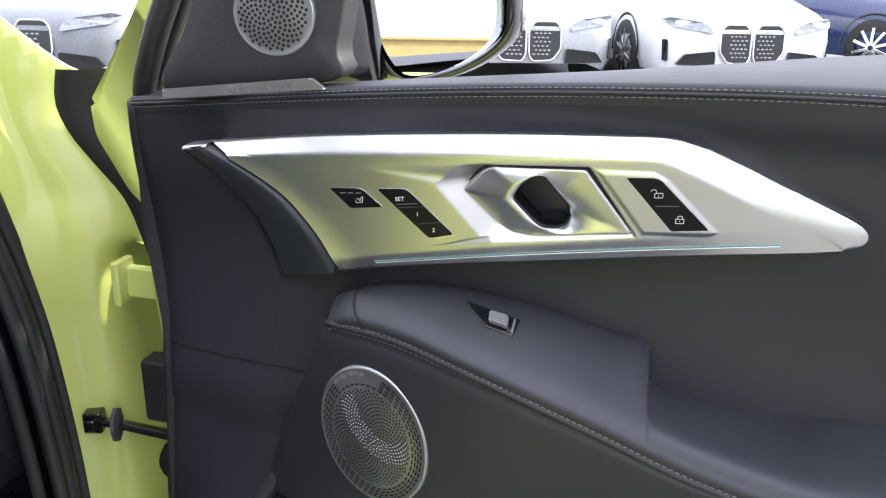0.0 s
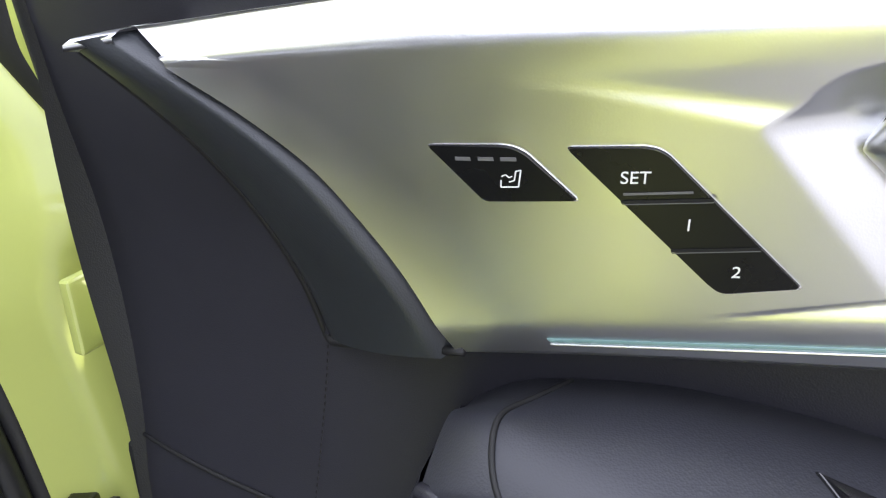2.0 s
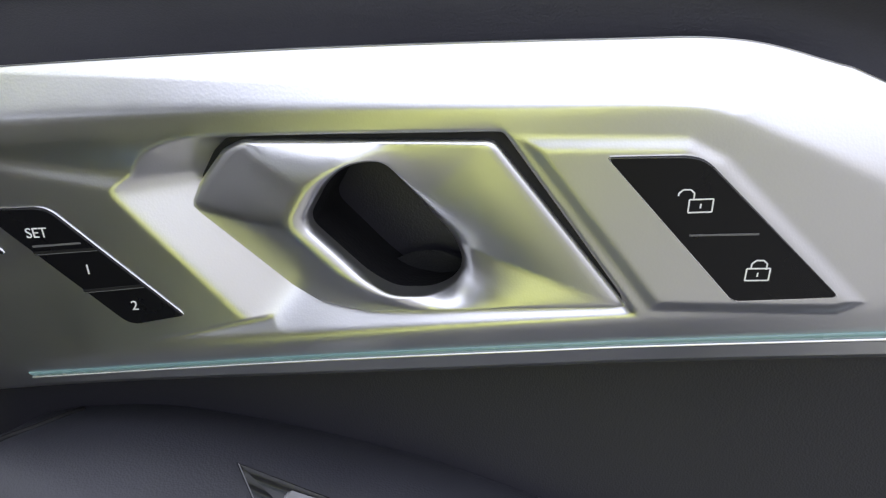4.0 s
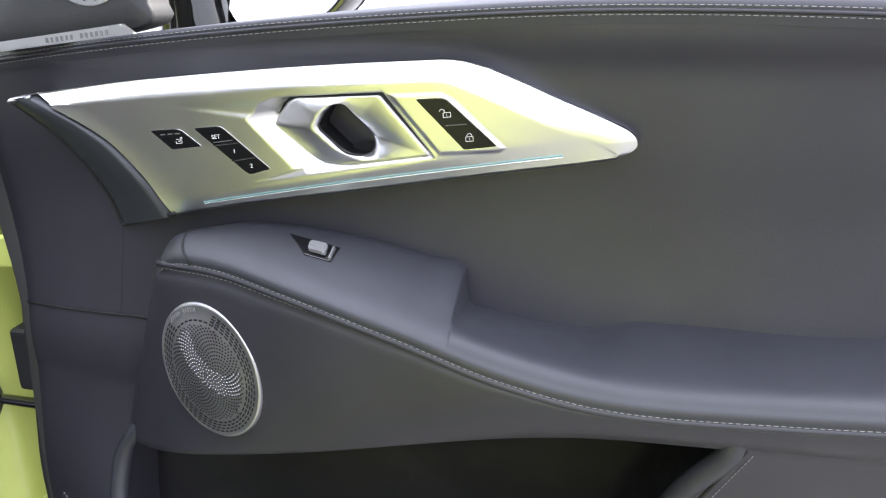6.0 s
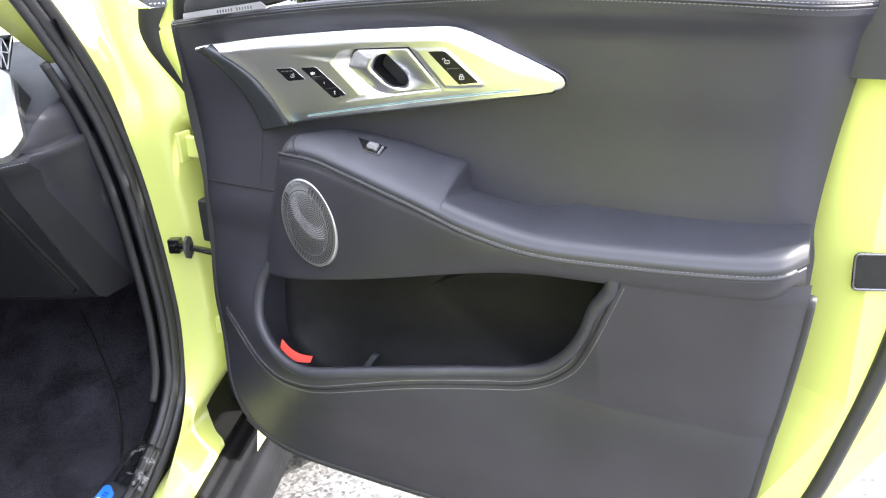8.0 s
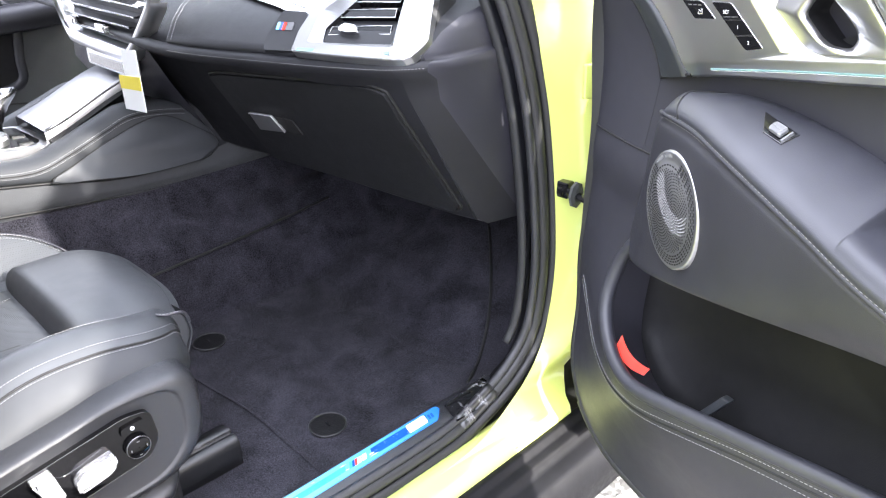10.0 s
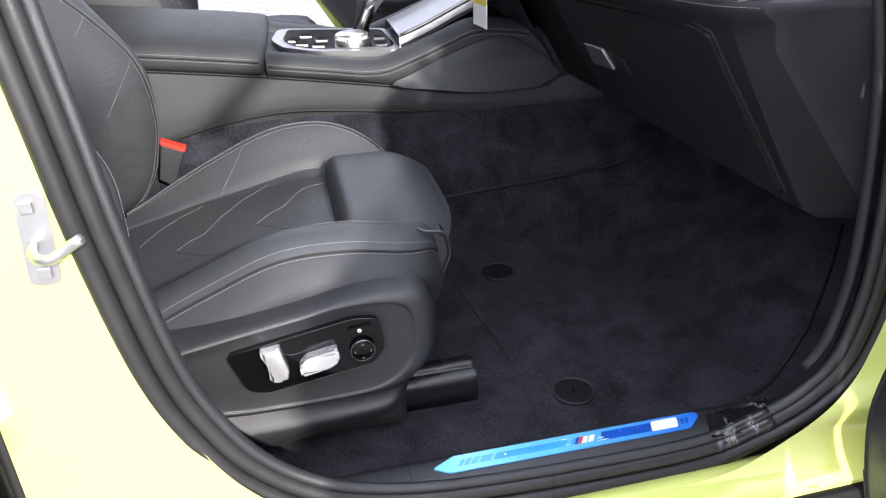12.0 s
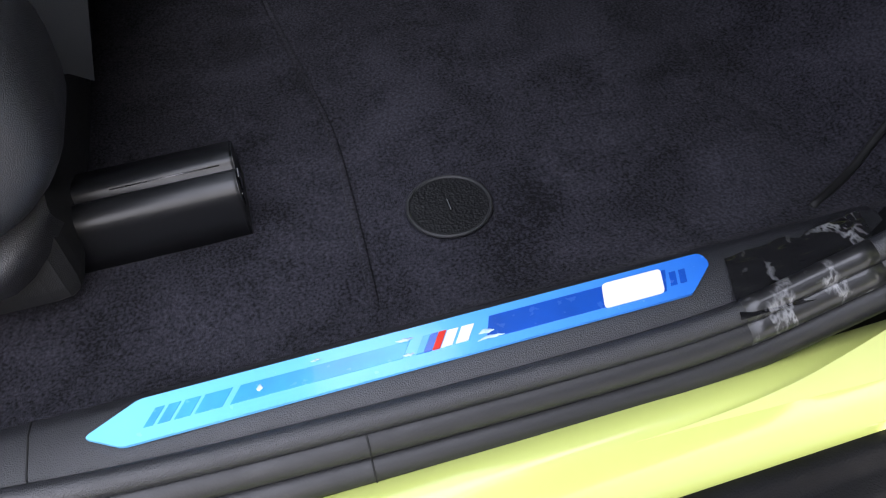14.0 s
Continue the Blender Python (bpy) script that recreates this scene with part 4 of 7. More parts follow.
part("wedge_seam", tube([D(*(p + Vector((-0.0010, -0.0005, -0.003)))) for p in WL] + [D(0.029 + 0.062 * t, 1.0765 + 0.018 * t, -0.045 + 0.018 * t) for t in np.linspace(0.05, 1, 12)], 0.0016, 6), BLACK_HOLE, door)

# ---- speakers ----
def grille(name, parent, centre, ax, ay, normal, ra, rb, count, hole_r, bulge, label, rim=0.12, hole_mat=BLACK_HOLE, slots=False, mat=GRILLE):
    c, ax, ay, normal = (Vector(q) for q in (centre, ax, ay, normal))
    put = lambda r, a, h: c + ax * (ra * r * math.cos(a)) + ay * (rb * r * math.sin(a)) + normal * h
    rows = []
    for r, h in ((1.030, -0.006), (1.022, 0.001), (1.0, 0.0026), (0.975, 0.0022), (0.8, 0.002 + bulge * 0.3), (0.5, 0.002 + bulge * 0.8), (0.2, 0.002 + bulge), (0.01, 0.002 + bulge)):
        rows.append([put(r, 2 * math.pi * k / 64, h) for k in range(64)])
    ob = part(name, loft(rows, close_v=True), mat, parent, label)
    bm = bmesh.new()
    lift = curve_at([(0.0, 0.002 + bulge), (0.2, 0.002 + bulge), (0.5, 0.002 + bulge * 0.8), (0.8, 0.002 + bulge * 0.3), (0.97, 0.0025)])
    reach = 0.72 if slots else 1 - rim
    for k in range(count):
        r = math.sqrt((k + 0.5) / count) * reach
        a = k * 2.39996
        p = put(r, a, lift(r) + 0.0006)
        vs = [bm.verts.new(p + hole_r * (math.cos(q) * ax.normalized() + math.sin(q) * ay.normalized())) for q in (math.pi * j / 4 for j in range(8))]
        bm.faces.new(vs)
    if slots:
        for ring in range(4):
            r0 = 0.765 + 0.048 * ring
            n = 46 + 4 * ring
            for k in range(n):
                a0 = 2 * math.pi * (k + 0.5 * (ring % 2)) / n
                if ring and abs((a0 - math.pi / 2 + 0.08 + math.pi) % (2 * math.pi) - math.pi) < 0.50:
                    continue
                a1 = a0 + 2 * math.pi / n * 0.72
                bm.faces.new([bm.verts.new(put(r, a, lift(r) + 0.0006)) for r, a in ((r0, a0), (r0, a1), (r0 + 0.026, a1), (r0 + 0.026, a0))])
        # bright dots form the crescent highlight where the bowl faces the light
        glints = []
        for k in range(count):
            r, a = math.sqrt((k + 0.5) / count) * reach, k * 2.39996 + 0.028
            d = math.hypot(r * math.cos(a) - 0.55, r * math.sin(a) - 0.50)
            if 0.60 < d < 0.92 and r < 0.66:
                q = put(r + 0.012, a + 0.03, lift(r) + 0.0007)
                glints.append(loft([[q + ax * (s * 0.0005 * math.cos(g)) + ay * (s * 0.0005 * math.sin(g)) + normal * h for g in (math.pi * j / 3 for j in range(6))] for s, h in ((1, 0), (0.6, 0.0005), (0.05, 0.0006))], close_v=True))
        tagged(part("grille_glints", join(*glints), GRILLE, ob), kind="stuff")
    part("perforation", bm, hole_mat, ob)
    return put


sp_x, sp_n = Vector((0.90, -0.40, 0)).normalized(), None
e1 = (D(0.174, 0.960, 0.016) - D(0.084, 0.997, -0.004)).normalized()
e2 = (D(0.112, 1.031, 0.002) - D(0.145, 0.921, 0.012)).normalized()
sp_n = e1.cross(e2).normalized()
e1 = e2.cross(sp_n).normalized()
spk = grille("midrange_speaker", door, D(0.129, 0.977, 0.013), e1, e2, sp_n, 0.0455, 0.0565, 640, 0.00082, 0.004, "round gunmetal loudspeaker grille", slots=True, mat=GUNMETAL)
for k in range(-6, 7):
    if k:
        a = math.pi / 2 + 0.15 - k * 0.055
        p = spk(0.93, a, 0.0032)
        q = Vector((math.cos(a - math.pi / 2), math.sin(a - math.pi / 2), 0))
        part("brand_bar", moved(block((-0.0009, -0.0018, 0), (0.0009, 0.0018, 0.0003)), lambda x, y, z, p=p: p + e1 * x + e2 * y + sp_n * z), DIM_MARK, door)
# sail panel with the tweeter
tw = lambda u, v, h: D(u, v, -0.022 + (1.25 - v) * 0.12 + h)
SAIL = [(-0.043, 1.224), (0.086, 1.239), (0.092, 1.262), (0.098, 1.300), (0.104, 1.345), (0.02, 1.352), (-0.008, 1.318), (-0.030, 1.270)]
sail_c = [p.xy for p in spline([(*p, 0) for p in SAIL], 60, True)]
sail_m = Vector((0.035, 1.285))
part("sail_panel", loft([[tw(*(sail_m + (p - sail_m) * k), h) for p in sail_c] for k, h in ((1.0, -0.03), (1.0, -0.005), (0.99, -0.0015), (0.965, 0.0), (0.6, 0.0004), (0.3, 0.0005), (0.02, 0.0005))], close_v=True), PLASTIC, door, "black mirror sail panel with the tweeter")
part("sail_bar", prism(rounded([(-0.041, 1.2215), (0.088, 1.2355), (0.078, 1.2425), (-0.040, 1.2285)], 0.001), lambda a, b, h: D(a, b, -0.012 + h), 0.004, 0.001), SATIN, door, "satin metal bar under the tweeter")
for k in range(13):
    if k != 6:
        u = 0.014 + k * 0.0042
        part("brand_bar", prism([(u, 1.2232 + (u + 0.04) * 0.11), (u + 0.0022, 1.2232 + (u + 0.042) * 0.11), (u + 0.0022, 1.2268 + (u + 0.042) * 0.11), (u, 1.2268 + (u + 0.04) * 0.11)], lambda a, b, h: D(a, b, -0.0079 + h), 0.0002), DIM_MARK, door)
n_t = (DW * 0.98 + Vector((0, 0, 0.12))).normalized()
grille("tweeter", door, tw(0.045, 1.2835, 0.002), DU, Vector((0, 0, 1)), n_t, 0.0305, 0.0285, 170, 0.00125, 0.002, "round perforated satin tweeter cover", rim=0.13)

# ---- what shows round the door card ----
flange_u = curve_at([(0.55, -0.105), (0.70, -0.108), (0.81, -0.1165), (0.87, -0.120), (1.027, -0.1335)])
part("front_flange", loft([[D(flange_u(v) + 0.003, v, -0.112), D(flange_u(v), v, -0.104), D(flange_u(v) + 0.002, v, -0.100), D(-0.085, v, -0.098)] for v in np.linspace(0.60, 1.027, 24)]), PAINT, door)
part("flange_seal", tube([D(flange_u(v) - 0.003, v, -0.122) for v in np.linspace(0.60, 1.04, 24)], 0.007, 8), RUBBER, door)
part("front_skin", loft([[D(-0.086, v, -0.130), D(-0.098, v, -0.160), D(-0.112, v, -0.192)] for v in np.linspace(0.52, 1.06, 14)]), PAINT, door)
part("hinge_tab", join(block((-0.176, 1.004, -0.125), (-0.140, 1.036, -0.114), 0.003, D), block((-0.178, 0.998, -0.128), (-0.170, 1.044, -0.100), 0.003, D)), PAINT, door)
part("hinge_tab", block((-0.170, 0.700, -0.125), (-0.140, 0.730, -0.110), 0.003, D), PAINT, door)
part("upper_frame", prism(rounded([(-0.190, 1.195), (-0.188, 1.164), (-0.158, 1.112), (-0.10, 1.06), (-0.085, 1.20), (-0.055, 1.36), (-0.085, 1.36), (-0.135, 1.275), (-0.171, 1.222)], 0.008), lambda a, b, h: D(a, b, -0.150 + h), 0.032, 0.008, 3), PAINT, door, smooth=True)
part("frame_hole", prism([(-0.128 + 0.006 * math.cos(a), 1.198 + 0.007 * math.sin(a)) for a in (2 * math.pi * k / 16 for k in range(16))], lambda a, b, h: D(a, b, -0.1182 + h), 0.0012), BLACK_HOLE, door)
part("frame_seal", tube(spline([D(-0.114, 1.06, -0.110), D(-0.113, 1.132, -0.102), D(-0.108, 1.197, -0.088), D(-0.084, 1.244, -0.078), D(-0.061, 1.289, -0.076), D(-0.03, 1.36, -0.076)], 40), 0.0085, 8), RUBBER, door)
part("sail_seal", tube(spline([D(-0.108, 0.985, -0.104), D(-0.106, 1.04, -0.100), D(-0.100, 1.10, -0.092), D(-0.096, 1.20, -0.066), D(-0.075, 1.25, -0.05), D(-0.046, 1.31, -0.05), D(-0.012, 1.37, -0.052)], 30), 0.010, 8), RUBBER, door)
# unseen frame piece, added and shaped to keep sun off the dashboard
part("unseen_window_frame", tube(spline([D(-0.075, 1.30, -0.125), D(-0.03, 1.40, -0.12), D(0.06, 1.53, -0.10), D(0.20, 1.62, -0.08), D(0.45, 1.66, -0.07), D(0.70, 1.66, -0.07)], 60), lambda t: 0.018 + 0.030 * max(0.0, 1 - t / 0.25), 8), RUBBER, door, "black window frame of the open door, added out of view to shade the dashboard")
part("edge_strip", tube(spline([D(-0.112, 0.99, -0.108), D(-0.118, 1.06, -0.106), D(-0.112, 1.14, -0.096)], 16), 0.007, 8), PLASTIC, door)
part("hinge_cover", block((-0.164, 0.868, -0.135), (-0.134, 0.938, -0.108), 0.006, D), PLASTIC, door)
latch = part("door_latch", prism(rounded([(0.748, 0.955), (0.785, 0.960), (0.783, 0.996), (0.746, 0.992)], 0.005), lambda a, b, h: D(a, b, -0.058 + h), 0.008, 0.002), BLACK_HOLE, door, "black door latch")
part("latch_plate", tube([D(a, b, -0.050) for a, b in rounded([(0.747, 0.954), (0.786, 0.959), (0.784, 0.997), (0.745, 0.993)], 0.005)], 0.0016, 6, closed=True), DARK_METAL, latch)
part("rear_edge_seal", tube(spline([D(0.815, 1.22, -0.075), D(0.812, 1.10, -0.062), D(0.802, 0.98, -0.058), D(0.791, 0.888, -0.058), D(0.770, 0.788, -0.06), D(0.741, 0.674, -0.062), D(0.70, 0.58, -0.07)], 40), 0.010, 8), RUBBER, door)
part("rear_corner_trim", loft([[D(u, v, w) for u, w in ((0.66, -0.075), (0.70, -0.050), (0.76, -0.046), (0.83, -0.060), (0.868, -0.100), (0.868, -0.135))] for v in (1.169, 1.172, 1.20, 1.23, 1.246)]), PLASTIC, door, "black window corner trim")
part("door_glass_channel", tube([D(0.09, 1.221, -0.095), D(0.75, 1.243, -0.095)], 0.008, 6), RUBBER, door)
# exterior mirror
GL = [(0.0369, 1.3006), (0.0414, 1.2876), (0.051, 1.2507), (0.0626, 1.2295), (0.0755, 1.2191), (0.0976, 1.2202), (0.1315, 1.2315), (0.1586, 1.2486), (0.1704, 1.2657), (0.1714, 1.2911), (0.168, 1.315), (0.150, 1.332), (0.06, 1.334), (0.040, 1.318)]
gl_c = [p.xy for p in spline([(*p, 0) for p in GL], 60, True)]
gm = Vector((0.108, 1.274))
house = []
for k, w in ((0.99, -0.262), (1.03, -0.240), (1.10, -0.236), (1.17, -0.244), (1.20, -0.27), (1.16, -0.31), (0.9, -0.36), (0.4, -0.38), (0.02, -0.382)):
    house.append([D(*(gm + (p - gm) * k), w) for p in gl_c])
mir = part("mirror_housing", loft(house, close_v=True), GLOSS, door, "black exterior mirror housing")
g0 = D(gm.x, gm.y, -0.252)
gn = Vector((0.03, -0.997, 0.06)).normalized()
gx = Vector((0, 0, 1)).cross(gn).normalized() * -1
gx = gx if gx.x > 0 else -gx
gy = gx.cross(gn)
gy = gy if gy.z > 0 else -gy
glass_bm = bmesh.new()
glass_bm.faces.new([glass_bm.verts.new(g0 + gx * (p.x - gm.x) * 1.0 + gy * (p.y - gm.y) * 1.0) for p in gl_c])
part("mirror_glass", glass_bm, MIRROR, mir, "mirror glass")
part("mirror_foot", loft([[D(0.056 + 0.024 * math.cos(a), 1.186 + 0.012 * math.sin(a) + lift, w) for a in (2 * math.pi * k / 16 for k in range(16))] for w, lift in ((-0.14, 0.0), (-0.20, 0.01), (-0.27, 0.03))], close_v=True, caps=True), PAINT, mir)
part("mirror_arm", loft([[D(u, v, w) for u, w in ((-0.004, -0.262), (-0.006, -0.205), (0.004, -0.196), (0.034 + 0.20 * (1.30 - v) * 0.9, -0.205), (0.046 + 0.20 * (1.30 - v) * 0.9, -0.232), (0.044, -0.262))] for v in (1.203, 1.215, 1.25, 1.29, 1.33, 1.345)], close_v=True, caps=True), GLOSS, mir, "gloss black mirror arm")

# pocket contents
card_ = part("warning_card", loft([[D(0.022 + 0.064 * t, 0.786 - 0.034 * t - 0.012 * math.sin(math.pi * t) + 0.015 * q * (1 - 0.6 * t), -0.012 + 0.006 * math.sin(math.pi * t) - 0.008 * q) for q in np.linspace(0, 1, 4)] for t in np.linspace(0.28, 1, 14)]), RED)
tagged(card_, "small red paper card tucked into the door pocket", "card")

part("bottle_holder_lever", moved(block((-0.006, 0, 0), (0.006, 0.060, 0.010), 0.003), lambda x, y, z: D(0.136 + x + y * 0.50, 0.708 + y * 0.78, -0.045 - y * 0.35 + z)), LEATHER_GREY, door)
# ---- car body round the door opening ----
body = car
SEAL = [(-0.03, -0.560, 1.36), (0.0, -0.545, 1.24), (0.025, -0.533, 1.128), (0.037, -0.518, 1.010), (0.042, -0.502, 0.875), (0.044, -0.478, 0.734), (0.045, -0.446, 0.645), (0.045, -0.405, 0.577), (0.045, -0.345, 0.522), (0.045, -0.270, 0.489), (0.047, -0.165, 0.4725), (0.048, 0.015, 0.4655), (0.048, 0.160, 0.468), (0.045, 0.235, 0.484), (0.045, 0.300, 0.515), (0.044, 0.345, 0.562), (0.043, 0.366, 0.625), (0.042, 0.374, 0.72), (0.040, 0.366, 0.85), (0.036, 0.348, 0.98), (0.025, 0.322, 1.09), (0.008, 0.285, 1.19), (-0.02, 0.22, 1.32)]
seal_c = spline(SEAL, 220)


def seal_offset(d, dx):
    out = []
    for i, p in enumerate(seal_c):
        t = (seal_c[min(i + 1, 219)] - seal_c[max(i - 1, 0)]).normalized()
        n = Vector((0, t.z, -t.y))
        out.append(p + n.normalized() * d + Vector((dx - 0.017 * max(0.0, -n.normalized().z), 0, 0)))
    return out


part("door_seal", tube(seal_offset(0.009, 0.006), 0.0105, 10), RUBBER, body, "black rubber door seal")
part("door_seal", tube(seal_offset(-0.009, 0.0), 0.0095, 10), RUBBER, body, "black rubber door seal")
joint = min(range(220), key=lambda k: abs(seal_c[k].y + 0.05) + (9 if seal_c[k].z > 0.5 else 0))
for d, dx, r in ((0.009, 0.006, 0.0106), (-0.009, 0.0, 0.0096)):
    mid_ = seal_offset(d, dx)[joint]
    part("seal_joint", tube([mid_ + Vector((r * math.cos(g), 0.0, r * math.sin(g))) for g in (2 * math.pi * k / 24 for k in range(24))], 0.0006, 5, closed=True), BLACK_HOLE, body)
part("seal_trim", tube(seal_offset(-0.022, -0.005), 0.0075, 8), TRIM_PLASTIC, body, "black edge trim beside the seal")
side_x = curve_at([(0.40, 0.098), (0.42, 0.092), (0.45, 0.074), (0.47, 0.064), (0.50, 0.056), (0.8, 0.052), (1.0, 0.045), (1.15, 0.025), (1.3, -0.015), (1.45, -0.07)])


def side(y, z):
    x = side_x(z)
    if y > 0.34:
        x += min(0.165, 1.9 * (y - 0.34) ** 1.05)
    if y < -0.56:
        x += 0.018 * min(1.0, ((-0.56 - y) / 0.06) ** 2)
    return Vector((x, y, z))


pillar_edge = curve_at([(0.50, 0.21), (0.60, 0.205), (0.70, 0.190), (0.95, 0.174), (1.02, 0.170), (1.04, 0.164), (1.093, 0.148), (1.133, 0.122), (1.161, 0.105), (1.189, 0.097), (1.216, 0.101), (1.224, 0.103), (1.30, 0.100)])
frame_rows = []
base_line, unit_line = seal_offset(0, 0), seal_offset(1, 0)
for d, back, out in ((0.006, 0.003, 0.0), (0.010, 0.004, 0.008), (0.016, 0.005, 0.020), (0.024, 0.007, 0.036), (0.034, 0.010, 0.054), (0.046, 0.013, 0.072), (0.060, 0.018, 0.090), (0.076, 0.025, 0.108), (0.095, 0.034, 0.124), (0.12, 0.046, 0.138), (0.15, 0.062, 0.148), (0.19, 0.085, 0.155)):
    row = []
    for p, q in zip(base_line, unit_line):
        n = q - p
        w = max(0.0, min(1.0, (n.y - 0.25) / 0.6))
        g = p + n * (d * (1 - w) + back * w)
        if g.y > 0.15 and g.z > 1.0 and out > 0.0:
            k = min(1.0, (g.z - 1.0) / 0.10) * min(1.0, out / 0.036)
            g.y += k * (max(g.y, 0.352 + back * 0.5) - g.y)
        z = max(0.428, g.z)
        x = side(max(-0.623, min(0.34, g.y)), z).x
        reach = min(1.0, (pillar_edge(z) - x) / 0.155) if g.y > 0.2 and z > 0.60 else 1.0
        x += out * w * reach * (1.0 if g.y < 0.2 else min(1.0, max(0.0, (z - 0.50) / 0.22)))
        fold = max(0.0, min(1.0, (x - 0.112) / 0.016)) * max(0.0, min(1.0, (1.055 - z) / 0.03)) if g.y > 0.2 else 0.0
        g.y += 0.055 * fold * fold * (3 - 2 * fold)
        if g.y > 0.1:
            z = min(z, 1.277 - max(0.0, x - 0.04) * 1.0)
        row.append(Vector((x, max(-0.623, g.y), z)))
    frame_rows.append(row)
part("door_frame", loft(frame_rows), PAINT, body, "glossy yellow-green door frame")
part("sill_panel", loft([[(0.040 - 0.02 * y, y, 0.452), (0.050 - 0.02 * y, y, 0.459), (0.058 - 0.02 * y, y, 0.462), (0.068 - 0.02 * y, y, 0.462), (0.081 - 0.02 * y, y, 0.450), (0.091 - 0.02 * y, y, 0.434), (0.095 - 0.02 * y, y, 0.414)] for y in np.linspace(-1.5, 0.40, 44)]), PAINT, body)
CLAD = ((0.080, 0.405), (0.094, 0.420), (0.101, 0.4215), (0.106, 0.4185), (0.109, 0.411), (0.114, 0.408), (0.124, 0.4085), (0.128, 0.404), (0.131, 0.396), (0.139, 0.392), (0.156, 0.390), (0.164, 0.384), (0.172, 0.366), (0.176, 0.34), (0.168, 0.29), (0.12, 0.26), (-0.1, 0.25))
clad = loft([[(x - 0.02 * y, y, z) for x, z in CLAD] for y in np.linspace(-1.5, 0.62, 30)])
part("sill_cladding", clad, CLADDING, body, "dull black sill cladding")
part("rear_door", loft([[(x + 0.035 + 0.03 * math.sin(min(1.0, (-0.635 - y) * 8) * 1.57) - 0.03, y, z) for x, z in ((0.06, 0.42), (0.095, 0.47), (0.115, 0.6), (0.122, 0.75), (0.120, 0.9), (0.125, 1.0), (0.118, 1.08), (0.10, 1.14), (0.085, 1.16))] for y in np.linspace(-0.635, -1.75, 30)]), PAINT, body, "closed yellow-green rear door")
part("rear_window", loft([[(0.085, y, 1.165), (0.02, y, 1.40), (-0.06, y, 1.56)] for y in np.linspace(-0.66, -1.65, 8)]), TINTED, body)
part("door_gap", tube([(0.062 - 0.1 * max(0, z - 1.0) * 0.5, -0.630, z) for z in np.linspace(0.43, 1.4, 24)], 0.007, 6), RUBBER, body)
striker = part("striker_plate", prism(rounded([(-0.563, 0.865), (-0.535, 0.865), (-0.530, 0.955), (-0.556, 0.955)], 0.01), lambda a, b, h: Vector((side_x(b) + h, a, b)), 0.003, 0.001), GRILLE, body, "bare metal door striker")
part("striker_loop", tube(spline([(0.05, -0.552, 0.905), (0.075, -0.545, 0.905), (0.088, -0.530, 0.907), (0.088, -0.515, 0.915), (0.092, -0.500, 0.925)], 14), 0.005, 8), GRILLE, striker)
for z in (0.878, 0.942):
    part("bolt", moved(block((0, -0.006, -0.006), (0.005, 0.006, 0.006), 0.002), lambda x, y, q, z=z: Vector((side_x(z) + 0.002 + x, -0.547 + y, z + q))), GRILLE, striker)
strap = part("check_strap_bracket", join(block((0.068, 0.358, 0.831), (0.088, 0.385, 0.856), 0.003), block((0.072, 0.352, 0.836), (0.083, 0.36, 0.850), 0.003)), GLOSS, body, "black door check strap")
part("strap_bar", tube(spline([(0.08, 0.366, 0.843), (0.105, 0.360, 0.843), (0.15, 0.348, 0.840), (0.21, 0.33, 0.838)], 12), lambda t: 0.008 + 0.003 * t, 8, squash=0.6), GLOSS, strap)
part("strap_clamp", loft([[(x, 0.357 + r * math.cos(a), 0.844 + 1.3 * r * math.sin(a)) for a in (math.pi * k / 4 for k in range(8))] for x, r in ((0.101, 0.009), (0.103, 0.0155), (0.107, 0.0155), (0.109, 0.009))], close_v=True, caps=True), CONSOLE_GREY, strap, smooth=False)
# rubber high up; lower down the black sheet stands for the gap's shade
part("hinge_gap", loft([[Vector((pillar_edge(z) - 0.012, 0.372 - 0.1 * max(0, z - 1.1), z)), Vector((pillar_edge(z) + 0.006, 0.368 - 0.1 * max(0, z - 1.1), z)), Vector((pillar_edge(z) + 0.03, 0.375, z)), Vector((pillar_edge(z) + 0.075, 0.395, z - 0.01))] for z in np.linspace(0.66, 1.222, 50)]), RUBBER, body, "black hinge gap sheet, rubber above and painted shade below")
part("bung", prism([(0.150 + 0.010 * math.cos(a), 0.784 + 0.020 * math.sin(a)) for a in (2 * math.pi * k / 20 for k in range(20))], lambda a, b, h: Vector((a, 0.384 - h, b)), 0.012, 0.002), BLACK_HOLE, body)
# fender and bonnet ahead of the door
part("fender", loft([[(0.16 + 0.02 * math.sin((y - 0.5) * 2), y, 0.42), (0.21, y, 0.8), (0.205, y, 0.97), (0.15, y, 1.04), (0.0, y, 1.085), (-0.25, y, 1.10)] for y in np.linspace(0.385, 1.9, 22)]), PAINT, body, "yellow-green front fender")
part("bonnet", loft([[(x, y, 1.095 + 0.04 * math.sin((x + 1.6) / 1.5 * math.pi) - 0.10 * max(0, y - 0.75) ** 1.5) for x in np.linspace(-0.24, -1.55, 16)] for y in np.linspace(0.66, 1.95, 16)]), PAINT, body, "yellow-green bonnet")
part("a_pillar", loft([[(0.0 - 0.14 * t + dx, 0.36 - 0.52 * t + dy, 1.15 + 0.50 * t) for dx, dy in ((0.02, 0.0), (0.0, 0.06), (-0.06, 0.05), (-0.05, -0.03))] for t in np.linspace(0, 1, 12)], close_v=True), PAINT, body)
